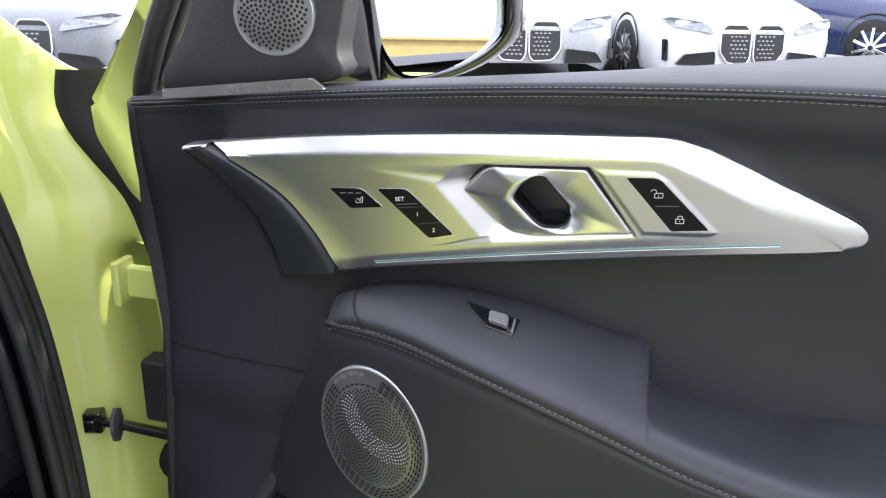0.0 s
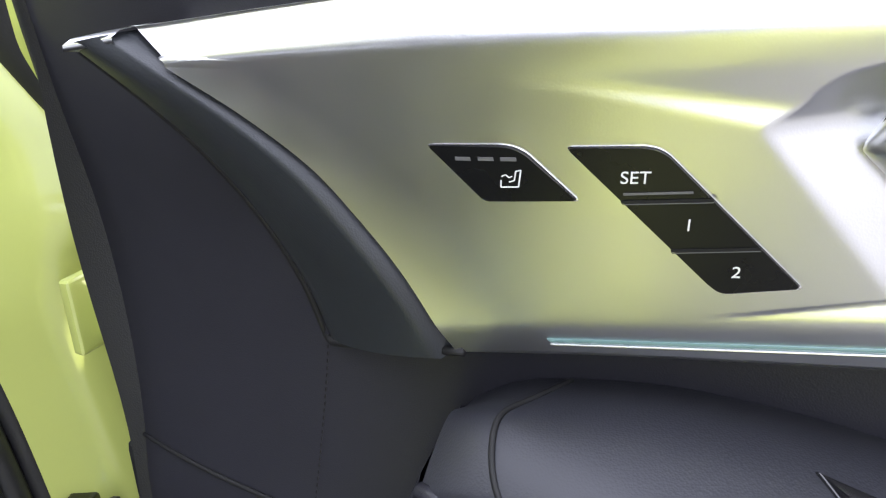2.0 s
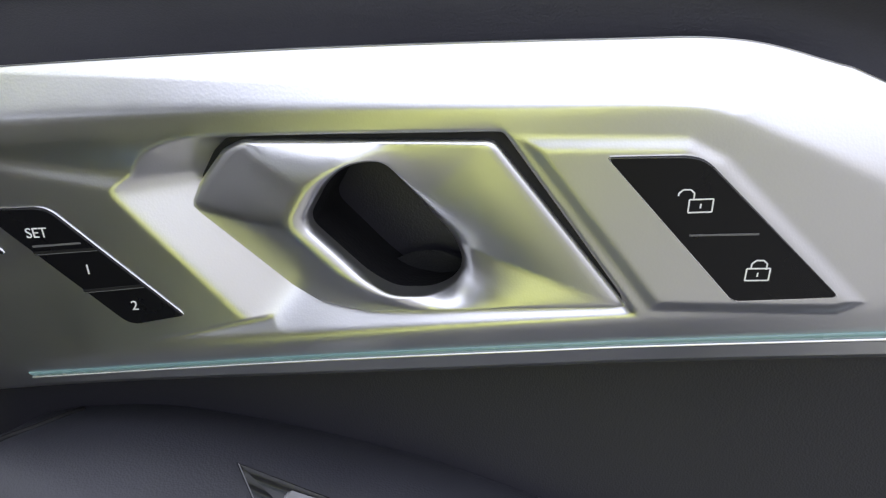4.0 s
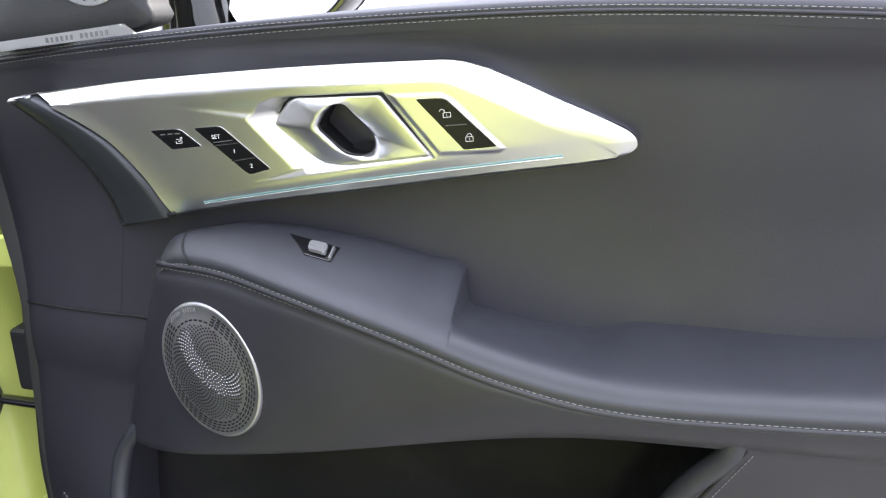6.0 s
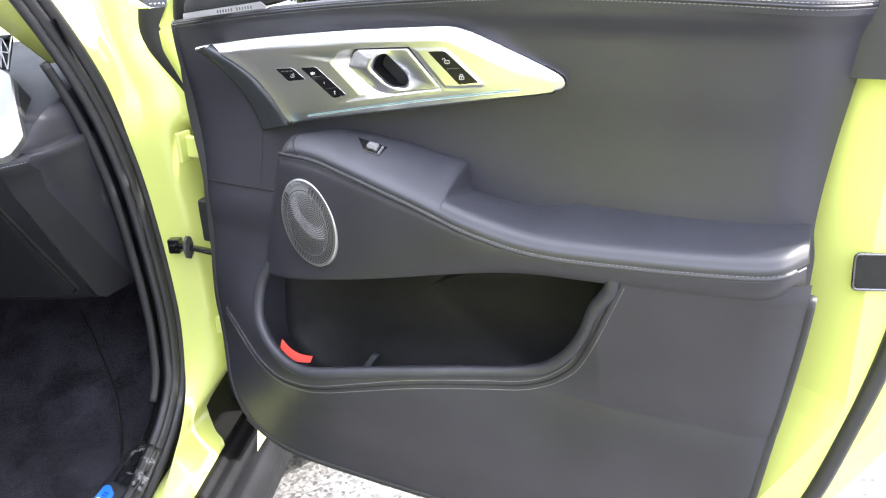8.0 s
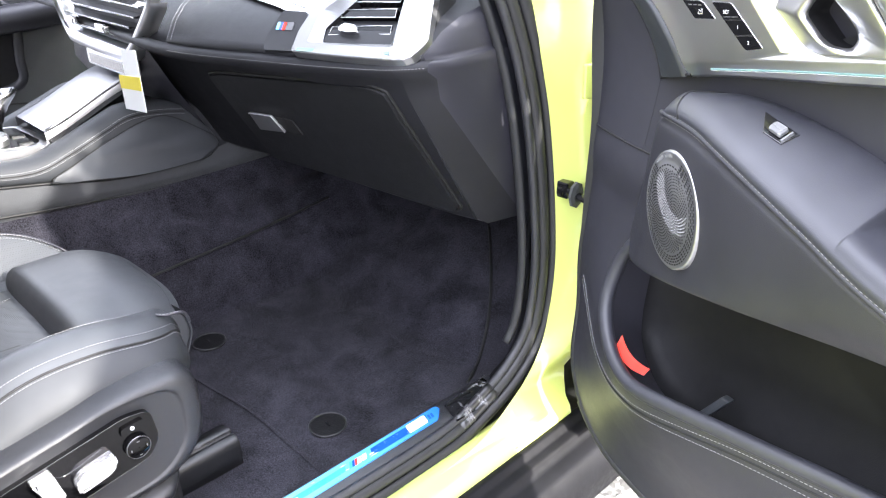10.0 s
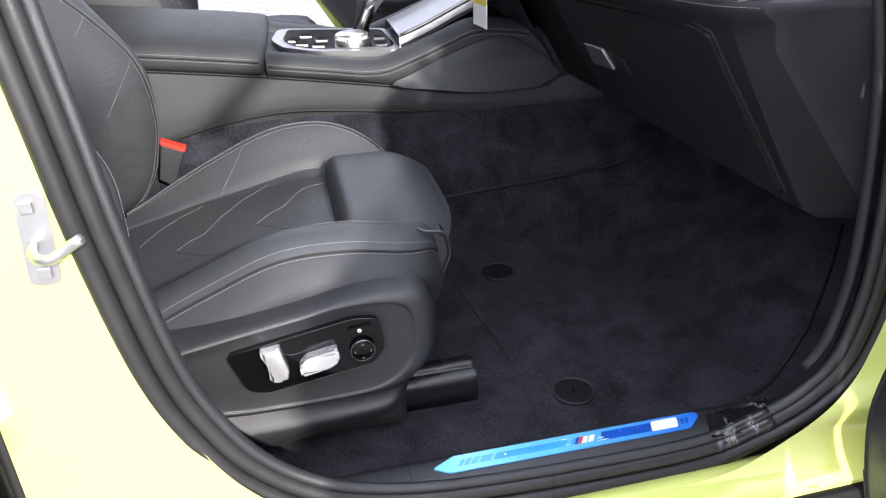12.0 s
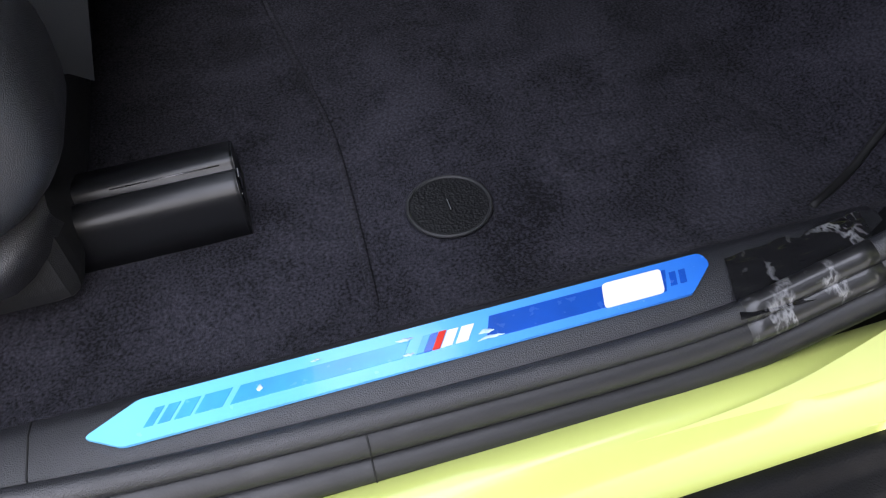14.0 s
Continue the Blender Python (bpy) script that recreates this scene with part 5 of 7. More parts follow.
part("roof_panel", loft([[(x, y, 1.66 + 0.05 * math.cos((x + 0.9) * 1.4)) for x in np.linspace(-0.12, -1.68, 12)] for y in np.linspace(-0.15, -2.2, 8)]), PAINT, body)
part("windscreen", loft([[(x, 0.68 - 0.83 * t, 1.12 + 0.52 * t + 0.03 * math.cos((x + 0.86) * 1.6)) for x in np.linspace(-0.06 - 0.06 * t, -1.66 + 0.06 * t, 10)] for t in np.linspace(0, 1, 8)]), SMOKED, body, "tinted windscreen")
part("headliner", loft([[(x, y, 1.63 + 0.04 * math.cos((x + 0.9) * 1.4)) for x in np.linspace(-0.12, -1.68, 12)] for y in np.linspace(-0.15, -2.2, 8)]), PLASTIC, body, "dark headliner")
part("b_pillar_trim", loft([[(0.0 - 0.10 * max(0, z - 1.0), y, z) for y in (-0.535, -0.56, -0.66, -0.70)] for z in np.linspace(0.45, 1.62, 14)]), PLASTIC, body)
part("far_body_side", loft([[(-1.78, y, z) for y in (-0.62, -1.0, -1.6, -2.3)] for z in (0.45, 0.8, 1.12)]), PLASTIC, body)
part("rear_body", loft([[(-0.86 + sx * hw, y, z) for sx, hw, z in ((1, w * 0.96, z0), (1, w, z0 + 0.25), (1, w * 1.0, z0 + 0.55), (1, w * 0.95, 1.06), (1, w * 0.80, zr - 0.08), (1, w * 0.62, zr), (-1, w * 0.62, zr), (-1, w * 0.80, zr - 0.08), (-1, w * 0.95, 1.06), (-1, w, z0 + 0.55), (-1, w, z0 + 0.25), (-1, w * 0.96, z0))] for y, w, z0, zr in ((-1.76, 0.985, 0.30, 1.66), (-2.3, 0.99, 0.30, 1.62), (-2.8, 0.97, 0.32, 1.50), (-3.1, 0.90, 0.38, 1.15), (-3.2, 0.80, 0.46, 0.95))], caps=True), PAINT, body, "yellow-green rear body")
part("far_fender", loft([[(-1.88, y, 0.42), (-1.93, y, 0.8), (-1.92, y, 0.97), (-1.86, y, 1.04), (-1.70, y, 1.085), (-1.55, y, 1.10)] for y in np.linspace(0.40, 1.9, 14)]), PAINT, body)
part("nose", loft([[(-0.86 + (x + 0.86) * k, y, z) for x in np.linspace(0.20, -1.92, 14)] for y, z, k in ((1.90, 1.00, 1.0), (1.98, 0.90, 0.98), (2.02, 0.70, 0.96), (2.0, 0.45, 0.95), (1.94, 0.30, 0.94))]), PAINT, body)
for x, sx in ((0.17, 1), (-1.89, -1)):
    for y in (1.10, -2.05):
        tyre = part("wheel", loft([[(x + sx * h, y + r * math.cos(a), 0.37 + r * math.sin(a)) for a in (2 * math.pi * k / 36 for k in range(36))] for r, h in ((0.22, 0.01), (0.34, 0.012), (0.37, -0.02), (0.37, -0.22), (0.12, -0.23))], close_v=True), TYRE, body, "black tyre")
        part("rim", join(*[block((-0.012, -0.020, 0.03), (0.008, 0.020, 0.25), 0.004, lambda p, q, z, k=k: Vector((x + sx * p, y + q * math.cos(k) - z * math.sin(k), 0.37 + q * math.sin(k) + z * math.cos(k)))) for k in (2 * math.pi * j / 10 for j in range(10))]), DARK_METAL, tyre, "dark spoked rim")
part("underbody", block((-1.80, -2.9, 0.24), (0.02, 1.85, 0.30), 0.02), RUBBER, body)
part("rear_bulkhead", loft([[(x, -1.75, z) for x in (0.0, -0.9, -1.78)] for z in (0.3, 0.8, 1.18)]), PLASTIC, body)

# ---- floor and footwell ----
FLOOR_Z = 0.465


def tunnel(a, b):
    """Carpet: side wall at the sill, floor, tunnel side."""
    y = -0.75 + 1.5 * a
    rise = max(0.0, y - 0.34)
    z0 = FLOOR_Z + 0.9 * rise ** 1.2 + (0.004 * math.sin(y * 9) if y < 0.3 else 0)
    pts = [(-0.018, 0.488), (-0.030, 0.484), (-0.044, z0 + 0.006), (-0.08, z0), (-0.2, z0 - 0.002), (-0.34, z0), (-0.50, z0), (-0.565, z0 + 0.006), (-0.592, z0 + 0.030), (-0.612, 0.545 + rise * 0.6), (-0.640, 0.595 + 0.05 * a + rise * 0.4), (-0.690, 0.66), (-0.735, 0.75)]
    k = b * (len(pts) - 1)
    i = min(len(pts) - 2, int(k))
    t = k - i
    p, q = pts[i], pts[i + 1]
    return Vector((p[0] + (q[0] - p[0]) * t, y, p[1] + (q[1] - p[1]) * t + 0.0015 * noise.noise(Vector((p[0] * 9, y * 9, 0)))))


carpet = part("carpet", sheet(90, 80, tunnel), CARPET)
tagged(carpet, "black brushed velour carpet in the footwell", "carpet", kind="structure")
# black tube draws the shade in the fold on the tunnel side
part("carpet_fold_shade", tube(spline([(-0.622, -0.20, 0.553), (-0.625, -0.04, 0.577), (-0.622, 0.22, 0.598), (-0.615, 0.42, 0.622)], 40), 0.003, 6), BLACK_HOLE, carpet)
part("carpet_seam", tube(spline([(-0.050, -0.021, 0.4652), (-0.161, -0.017, 0.4645), (-0.261, -0.017, 0.4645), (-0.383, -0.032, 0.4650), (-0.546, -0.051, 0.4660)], 40), 0.0034, 6, squash=0.5), CARPET, carpet)
# black tube draws the shade where the floor meets the tunnel
part("carpet_crease_shade", tube(spline([(-0.588, -0.037, 0.4890), (-0.572, 0.075, 0.4740), (-0.558, 0.162, 0.4700), (-0.540, 0.282, 0.4680)], 30), 0.0028, 6, squash=0.6), BLACK_HOLE, carpet)
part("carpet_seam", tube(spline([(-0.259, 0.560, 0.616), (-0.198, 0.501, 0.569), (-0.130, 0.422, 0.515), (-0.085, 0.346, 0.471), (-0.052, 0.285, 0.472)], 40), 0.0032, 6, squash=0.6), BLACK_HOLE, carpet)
part("toe_board", loft([[(x, 0.66 + 0.02 * math.sin(x * 7), z) for x in (0.0, -0.2, -0.45, -0.75)] for z in (0.45, 0.7, 1.0)]), CARPET, carpet)
part("kick_strip", tube([p + Vector((-0.018, 0, 0)) for p in seal_offset(-0.034, -0.004)[146:205]], 0.007, 8, squash=0.6), PLASTIC, carpet, "dark edge strip")
part("kick_panel", loft([[(0.022, y, z), (0.0, y + 0.02, z), (-0.022, y + 0.06, z), (-0.03, y + 0.35, z)] for y, z in ((0.25, 0.49), (0.30, 0.515), (0.335, 0.57), (0.352, 0.65), (0.356, 0.78), (0.345, 0.95), (0.31, 1.10), (0.26, 1.22))]), SHADED_PLASTIC, carpet, "black moulded kick panel")


def anchor(x, y):
    ob = thing("mat_anchor", (x, y, FLOOR_Z), "round black mat anchor set in the carpet", "mat anchor", "mat anchors")
    part("disc", loft([[(x + r * math.cos(a), y + r * math.sin(a), FLOOR_Z + h) for a in (2 * math.pi * k / 40 for k in range(40))] for r, h in ((0.0285, -0.002), (0.0285, 0.0052), (0.001, 0.0052))], close_v=True), ANCHOR, ob, smooth=False)
    part("rim", tube([(x + 0.0300 * math.cos(a), y + 0.0300 * math.sin(a), FLOOR_Z + 0.0048) for a in (2 * math.pi * k / 48 for k in range(48))], 0.0016, 8, closed=True), PLASTIC, ob, "raised black rim")
    part("slot", block((x - 0.006, y - 0.001, FLOOR_Z + 0.004), (x + 0.006, y + 0.001, FLOOR_Z + 0.0068), 0.0008), GLOSS, ob)
    return ob


anchor(-0.137, 0.050)
anchor(-0.504, 0.040)

# sill trim, plate and stickers
sill = part("sill_trim", loft([[(0.030, y, 0.470), (0.026, y, 0.484), (0.018, y, 0.491), (0.008, y, 0.4945), (-0.016, y, 0.4965), (-0.026, y, 0.494), (-0.032, y, 0.482), (-0.034, y, 0.462)] for y in np.linspace(-0.62, 0.30, 40)]), TRIM_PLASTIC)
tagged(sill, "black grained plastic sill trim", "sill trim", kind="structure")
part("trim_joint", tube([(0.026, -0.222, 0.484), (0.018, -0.222, 0.491), (0.008, -0.222, 0.4945), (-0.016, -0.222, 0.4965), (-0.026, -0.222, 0.494), (-0.032, -0.222, 0.482)], 0.0007, 6), BLACK_HOLE, sill)
plate = thing("sill_plate", (0, 0, 0.497), "blue film-covered metal door sill plate with a small badge", "sill plate")
sp = lambda a, b, h: Vector((b - 0.006, a, 0.4962 + h + 0.15 * (-b if b > 0 else 0) * 0.3))
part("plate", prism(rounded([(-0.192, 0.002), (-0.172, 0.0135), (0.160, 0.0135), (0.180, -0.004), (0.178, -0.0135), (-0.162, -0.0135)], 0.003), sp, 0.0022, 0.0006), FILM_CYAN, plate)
part("film_band", prism([(-0.113, 0.0055), (-0.0155, 0.0055), (-0.0085, -0.0050), (-0.106, -0.0050)], sp, 0.0025), FILM_MID, plate)
part("film_band", prism([(0.034, 0.0075), (0.146, 0.0075), (0.152, -0.0075), (0.040, -0.0075)], sp, 0.0025), FILM_BLUE, plate)
for y, wide in ((-0.1600, 0.0050), (-0.1525, 0.0065), (-0.1435, 0.0085), (-0.1325, 0.0150)):
    part("film_bar", prism([(y, 0.0055), (y + wide, 0.0055), (y + wide + 0.007, -0.0050), (y + 0.007, -0.0050)], sp, 0.0025), FILM_MID, plate)
for y in (0.150, 0.1562):
    part("film_bar", prism([(y, 0.0048), (y + 0.0042, 0.0048), (y + 0.0072, -0.0048), (y + 0.0030, -0.0048)], sp, 0.0025), FILM_BLUE, plate)
for k, mat in enumerate((FILM_MID, FILM_BLUE, RED)):
    y = -0.0075 + k * 0.0048
    part("badge_stripe", prism([(y, 0.0055), (y + 0.0044, 0.0055), (y + 0.0114, -0.0055), (y + 0.0070, -0.0055)], sp, 0.0029), mat, plate)
for y, wide in ((0.0075, 0.0065), (0.0160, 0.0075)):
    part("badge_block", prism([(y, 0.0052), (y + wide, 0.0052), (y + wide + 0.0066, -0.0050), (y + 0.0066, -0.0050)], sp, 0.0029), MARK, plate)
FILM_CREASE = material("whitened_film", (0.42, 0.62, 0.80), 0.25, coat=0.5, vary=0.35, vary_scale=120)
for y, b, run, wide in ((0.0280, 0.0075, 0.017, 0.0011), (0.0300, 0.0030, 0.010, 0.0016), (-0.0170, -0.0060, 0.011, 0.0012), (-0.0150, 0.0045, 0.007, 0.0010), (-0.0980, 0.0005, 0.004, 0.0020), (-0.0660, -0.0080, 0.006, 0.0008)):
    part("film_crease", loft([[sp(y + run * q, b + side_ * wide * math.sin(math.pi * q) + 0.0012 * noise.noise(Vector((q * 4, y * 90, 1))), 0.0030 + 0.0006 * (1 - abs(side_))) for side_ in (-1, 0, 1)] for q in np.linspace(0.02, 0.98, 14)]), FILM_CREASE, plate, "lifted crease in the blue film")
stick = part("sticker", prism(rounded([(0.106, 0.0088), (0.144, 0.0088), (0.149, -0.0085), (0.111, -0.0085)], 0.003), lambda a, b, h: sp(a, b, h + 0.0029), 0.0006), PAPER, None)
tagged(stick, "blank white paper sticker on the sill plate", "sticker")
def tape_material(name, rough):
    """Dark clear film with thin whitish creases and rubbed patches."""
    m = material(name, (0.012, 0.012, 0.013), rough, coat=0.5, vary=0.2, vary_scale=50)
    nt = m.node_tree
    tc = nt.nodes["Texture Coordinate"]
    turn = nt.nodes.new("ShaderNodeMapping")
    turn.inputs["Rotation"].default_value, turn.inputs["Scale"].default_value = (0.3, 0.2, 0.9), (1.0, 2.2, 1.0)
    nt.links.new(tc.outputs["Object"], turn.inputs["Vector"])
    crease = nt.nodes.new("ShaderNodeTexVoronoi")
    crease.feature = "DISTANCE_TO_EDGE"
    crease.inputs["Scale"].default_value = 34
    warp = nt.nodes.new("ShaderNodeTexNoise")
    warp.inputs["Scale"].default_value, warp.inputs["Detail"].default_value = 60, 5
    bend = nt.nodes.new("ShaderNodeVectorMath")
    bend.operation = "MULTIPLY_ADD"
    bend.inputs[1].default_value = (0.035, 0.035, 0.035)
    nt.links.new(turn.outputs[0], warp.inputs["Vector"])
    nt.links.new(warp.outputs["Color"], bend.inputs[0])
    nt.links.new(turn.outputs[0], bend.inputs[2])
    nt.links.new(bend.outputs[0], crease.inputs["Vector"])
    thin = nt.nodes.new("ShaderNodeMapRange")
    thin.inputs["From Min"].default_value, thin.inputs["From Max"].default_value = 0.10, 0.0
    nt.links.new(crease.outputs["Distance"], thin.inputs["Value"])
    patch = nt.nodes.new("ShaderNodeTexNoise")
    patch.inputs["Scale"].default_value, patch.inputs["Detail"].default_value = 45, 6
    nt.links.new(tc.outputs["Object"], patch.inputs["Vector"])
    some = nt.nodes.new("ShaderNodeMapRange")
    some.inputs["From Min"].default_value, some.inputs["From Max"].default_value = 0.50, 0.64
    nt.links.new(patch.outputs["Fac"], some.inputs["Value"])
    both = nt.nodes.new("ShaderNodeMath")
    both.operation = "MULTIPLY"
    nt.links.new(thin.outputs[0], both.inputs[0])
    nt.links.new(some.outputs[0], both.inputs[1])
    ramp = nt.nodes.new("ShaderNodeValToRGB")
    ramp.color_ramp.elements[0].position, ramp.color_ramp.elements[0].color = 0.05, (0.011, 0.011, 0.012, 1)
    ramp.color_ramp.elements[1].position, ramp.color_ramp.elements[1].color = 0.90, (0.22, 0.22, 0.225, 1)
    nt.links.new(both.outputs[0], ramp.inputs[0])
    nt.links.new(ramp.outputs[0], nt.nodes["Principled BSDF"].inputs["Base Color"])
    return m


TAPE, TAPE_DULL = tape_material("scuffed_clear_tape", 0.16), tape_material("rubbed_tape_edge", 0.45)
tape = part("clear_tape", loft([[(0.034 - 0.050 * t, y + 0.016 * (t - 0.5), 0.4985 - 0.010 * max(0, t - 0.75) + 0.0016 * noise.noise(Vector((t * 9, y * 60, 3))) + 0.35 * max(0, y - 0.235) ** 1.2) for t in np.linspace(0, 1, 24)] for y in np.linspace(0.184, 0.276, 24)]), TAPE, None)
tagged(tape, "scuffed strip of clear protective tape on the sill", "tape")
for d, dx, r, mat in ((-0.022, -0.005, 0.0078, TAPE_DULL), (-0.009, 0.0, 0.0098, TAPE_DULL)):
    part("tape_edge", tube([p for p in seal_offset(d, dx)[:150] if 0.178 < p.y < 0.268 and p.z < 0.56], r, 12), mat, tape, "rubbed tape wrapped over the seal")

# ---- front passenger seat ----
seat = thing("front_seat", (-0.375, -0.35, FLOOR_Z), "black leather front seat with quilted perforated centre and power controls", "car seat")


bol_z = curve_at([(-0.62, 0.625), (-0.523, 0.680), (-0.43, 0.723), (-0.35, 0.753), (-0.265, 0.756), (-0.19, 0.743), (-0.13, 0.726)])


far_edge = curve_at([(0.0, 0.818), (0.19, 0.854), (0.36, 0.873), (0.48, 0.879), (0.70, 0.892), (0.81, 0.878), (0.89, 0.847), (0.95, 0.80), (1.0, 0.74)])
fold_a = curve_at([(0.0, 0.675), (0.136, 0.70), (0.24, 0.727), (0.46, 0.741), (0.67, 0.754), (0.72, 0.755)])


def cushion(a, b):
    """a: across from the outer side; b: back to front."""
    x = -0.158 - 0.525 * a
    y = -0.60 + 0.475 * b
    edge = abs(a - 0.5) * 2
    mid = 0.640 + 0.050 * min(1.0, b * 1.6) - 0.004 * math.cos(a * 2 * math.pi)
    k = max(0.0, min(1.0, (edge - 0.42) / 0.42))
    k = k * k * (3 - 2 * k)
    crest = bol_z(y) + 0.004
    z = mid + (crest - mid) * k - 0.016 * max(0.0, (edge - 0.86) / 0.14) ** 2
    z -= 0.030 * max(0, (b - 0.94) / 0.06) ** 2
    z -= 0.11 * max(0.0, (a - far_edge(b)) / 0.12) ** 0.9
    z -= 0.008 * math.exp(-((a - fold_a(b)) / 0.022) ** 2) if fold_a(b) < a and b < 0.72 else 0.0
    inset = 0.050 * max(0.0, (b - 0.80) / 0.20) ** 2.6
    x += inset * (max(0.0, a - 0.7) / 0.3 - max(0.0, 0.3 - a) / 0.3)
    return Vector((x, y, z))


part("cushion", sheet(100, 60, lambda a, b: cushion(0.165 + (fold_a(b) - 0.165) * a, b)), LEATHER_CENTRE_SHADED, seat, "perforated black leather seat cushion")
part("bolster", sheet(50, 60, lambda a, b: cushion(fold_a(b) + (1 - fold_a(b)) * a + 0.0001, b)), LEATHER_PERF, seat, "perforated black leather side bolster")
part("bolster", sheet(16, 50, lambda a, b: cushion(0.168 * a, b) + Vector((0, 0, 0.0012))), LEATHER_SEAT, seat, "smooth black leather side bolster")


def cushion_side(a, b):
    y = -0.62 + 0.495 * a
    top = cushion(0.0, (y + 0.60) / 0.475 if y > -0.6 else 0)
    near = max(0.0, (a - 0.75) / 0.25)
    return Vector((top.x + 0.032 * math.sin(math.pi / 2 * min(1.0, b / 0.36)) - 0.022 * b * near ** 2, y - 0.030 * b * near ** 2, top.z - 0.120 * b * (1 - 0.2 * near)))


part("cushion_side", sheet(40, 16, cushion_side), LEATHER_MATT, seat, "smooth black leather cushion side")
part("cushion_front", sheet(40, 14, lambda a, b: Vector((-0.175 - 0.49 * a, -0.127 + 0.012 * math.sin(math.pi * b) - 0.05 * b * b - 0.03 * (abs(a - 0.5) * 2) ** 6, cushion(0.03 + 0.94 * a, 1.0).z - 0.065 * b))), LEATHER, seat)
part("bolster_seam", tube([cushion(0.0, k / 50) + Vector((0.0, 0, 0.0)) for k in range(51)], 0.0017, 8), BLACK_HOLE, seat)
for da in (-0.004, -0.016):
    part("stitching", stitches([cushion(far_edge(b) + da, b) + Vector((0, 0, 0.0016)) for b in np.linspace(0.0, 0.93, 60)]), THREAD, seat, "grey seat stitching")
part("bolster_piping", tube([cushion(far_edge(b), b) + Vector((0, 0, 0.0004)) for b in np.linspace(0.0, 0.95, 60)], 0.0018, 8), LEATHER, seat)
edge_a = curve_at([(0.0, 0.014), (0.45, 0.017), (0.85, 0.016), (1.0, 0.012)])
part("stitching", stitches([cushion(edge_a(k / 60), k / 60) + Vector((0.0005, 0, 0.0022)) for k in range(1, 61)]), THREAD, seat, "grey seat stitching")
inner_a = curve_at([(0.50, 0.158), (0.575, 0.143), (0.644, 0.127), (0.723, 0.112), (0.783, 0.117), (0.88, 0.145)])
part("stitching", stitches([cushion(inner_a(b), b) + Vector((0, 0, 0.0024)) for b in np.linspace(0.42, 0.88, 40)]), THREAD, seat, "grey seat stitching")
part("stitching", stitches([cushion_side(k / 60, 0.024) + Vector((0.0006, 0, 0.0008)) for k in range(1, 60)]), THREAD, seat, "grey seat stitching")


def pad(a, b):
    """The thigh pad at the front."""
    x = -0.245 - 0.308 * a
    y = -0.262 + 0.172 * b
    ex, ey = abs(a - 0.5) * 2, b
    z = 0.740 - 0.004 * a - 0.022 * ex ** 5 - 0.030 * max(0, (ey - 0.55) / 0.45) ** 2 - 0.045 * max(0, (0.12 - ey) / 0.12) ** 2
    y -= 0.022 * ex ** 4 * ey
    return Vector((x, y, z))


part("thigh_pad", sheet(36, 26, pad), LEATHER_SEAT, seat, "extendable black leather thigh pad")
part("thigh_pad_front", sheet(36, 10, lambda a, b: pad(a, 1.0) + Vector((0, 0.006 * math.sin(b * math.pi) - 0.03 * b * b, -0.055 * b))), LEATHER, seat)
part("thigh_pad_back", sheet(36, 6, lambda a, b: pad(a, 0.0) + Vector((0, -0.002 * b, -0.05 * b))), LEATHER_SOFT, seat)
part("stitching", stitches([pad(k / 50, 0.93) + Vector((0, 0, 0.0008)) for k in range(51)]), BLACK_HOLE, seat)
for a in (0.0, 1.0):
    part("thigh_pad_side", sheet(26, 8, lambda t, b: pad(a, t) + Vector(((0.004 if a == 0 else -0.004) * math.sin(b * 1.57), -0.012 * b * t, -0.045 * b))), LEATHER, seat)
# the pad's cover is pulled round the corner of the bolster and hooked below
hem = spline([(-0.196, -0.162, 0.7425), (-0.190, -0.152, 0.7400), (-0.187, -0.141, 0.7400), (-0.187, -0.130, 0.7370), (-0.188, -0.1235, 0.7270), (-0.189, -0.1215, 0.7170)], 24)
part("cover_hem", tube(hem, 0.0022, 8), LEATHER, seat, "folded leather hem of the thigh pad cover")
part("stitching", stitches([p + Vector((0.001, -0.002, 0.0026)) for p in hem[:-4]]), THREAD, seat)
flap = spline([(-0.191, -0.134, 0.7360), (-0.191, -0.129, 0.7200), (-0.191, -0.127, 0.7000), (-0.192, -0.133, 0.6820), (-0.193, -0.138, 0.6680)], 16)
part("cover_flap", loft([[p + Vector((dx, dy, 0)) for dx, dy in ((-0.030, 0.004), (-0.008, 0.007), (0.0, 0.005), (0.003, 0.0), (0.002, -0.010))] for p in flap]), LEATHER_MATT, seat, "leather flap at the seat corner")
part("flap_edge", tube([p + Vector((0.002, 0.006, 0)) for p in flap[2:]], 0.0014, 6), LEATHER_GREY, seat)
# quilting on the centre: threaded lines, and folds without thread
def on_cushion(points, lift):
    ends = resample([(*p, 0) for p in points], 30)
    return [cushion(p.x, p.y) + Vector((0, 0, lift)) for p in ends]


for line_ in ([(0.6474, 0.7027), (0.6306, 0.6434), (0.5856, 0.5983), (0.5246, 0.5585), (0.5024, 0.5119), (0.4572, 0.4656)], [(0.7299, 0.5075), (0.6633, 0.4223), (0.5771, 0.3505), (0.4844, 0.2932), (0.4625, 0.2454), (0.424, 0.2073)], [(0.7025, 0.2782), (0.6577, 0.2023), (0.5956, 0.136), (0.5144, 0.0802)], [(0.857, 0.434), (0.733, 0.326)], [(0.871, 0.704), (0.754, 0.589)]):
    part("quilt_seam_and_fold_shade", tube(on_cushion(line_, 0.0), 0.0008, 6, squash=0.5), BLACK_HOLE, seat)
    part("stitching", stitches(on_cushion(line_, 0.0008), 0.0026, 0.0014, 0.0003), THREAD, seat, "grey seat stitching")
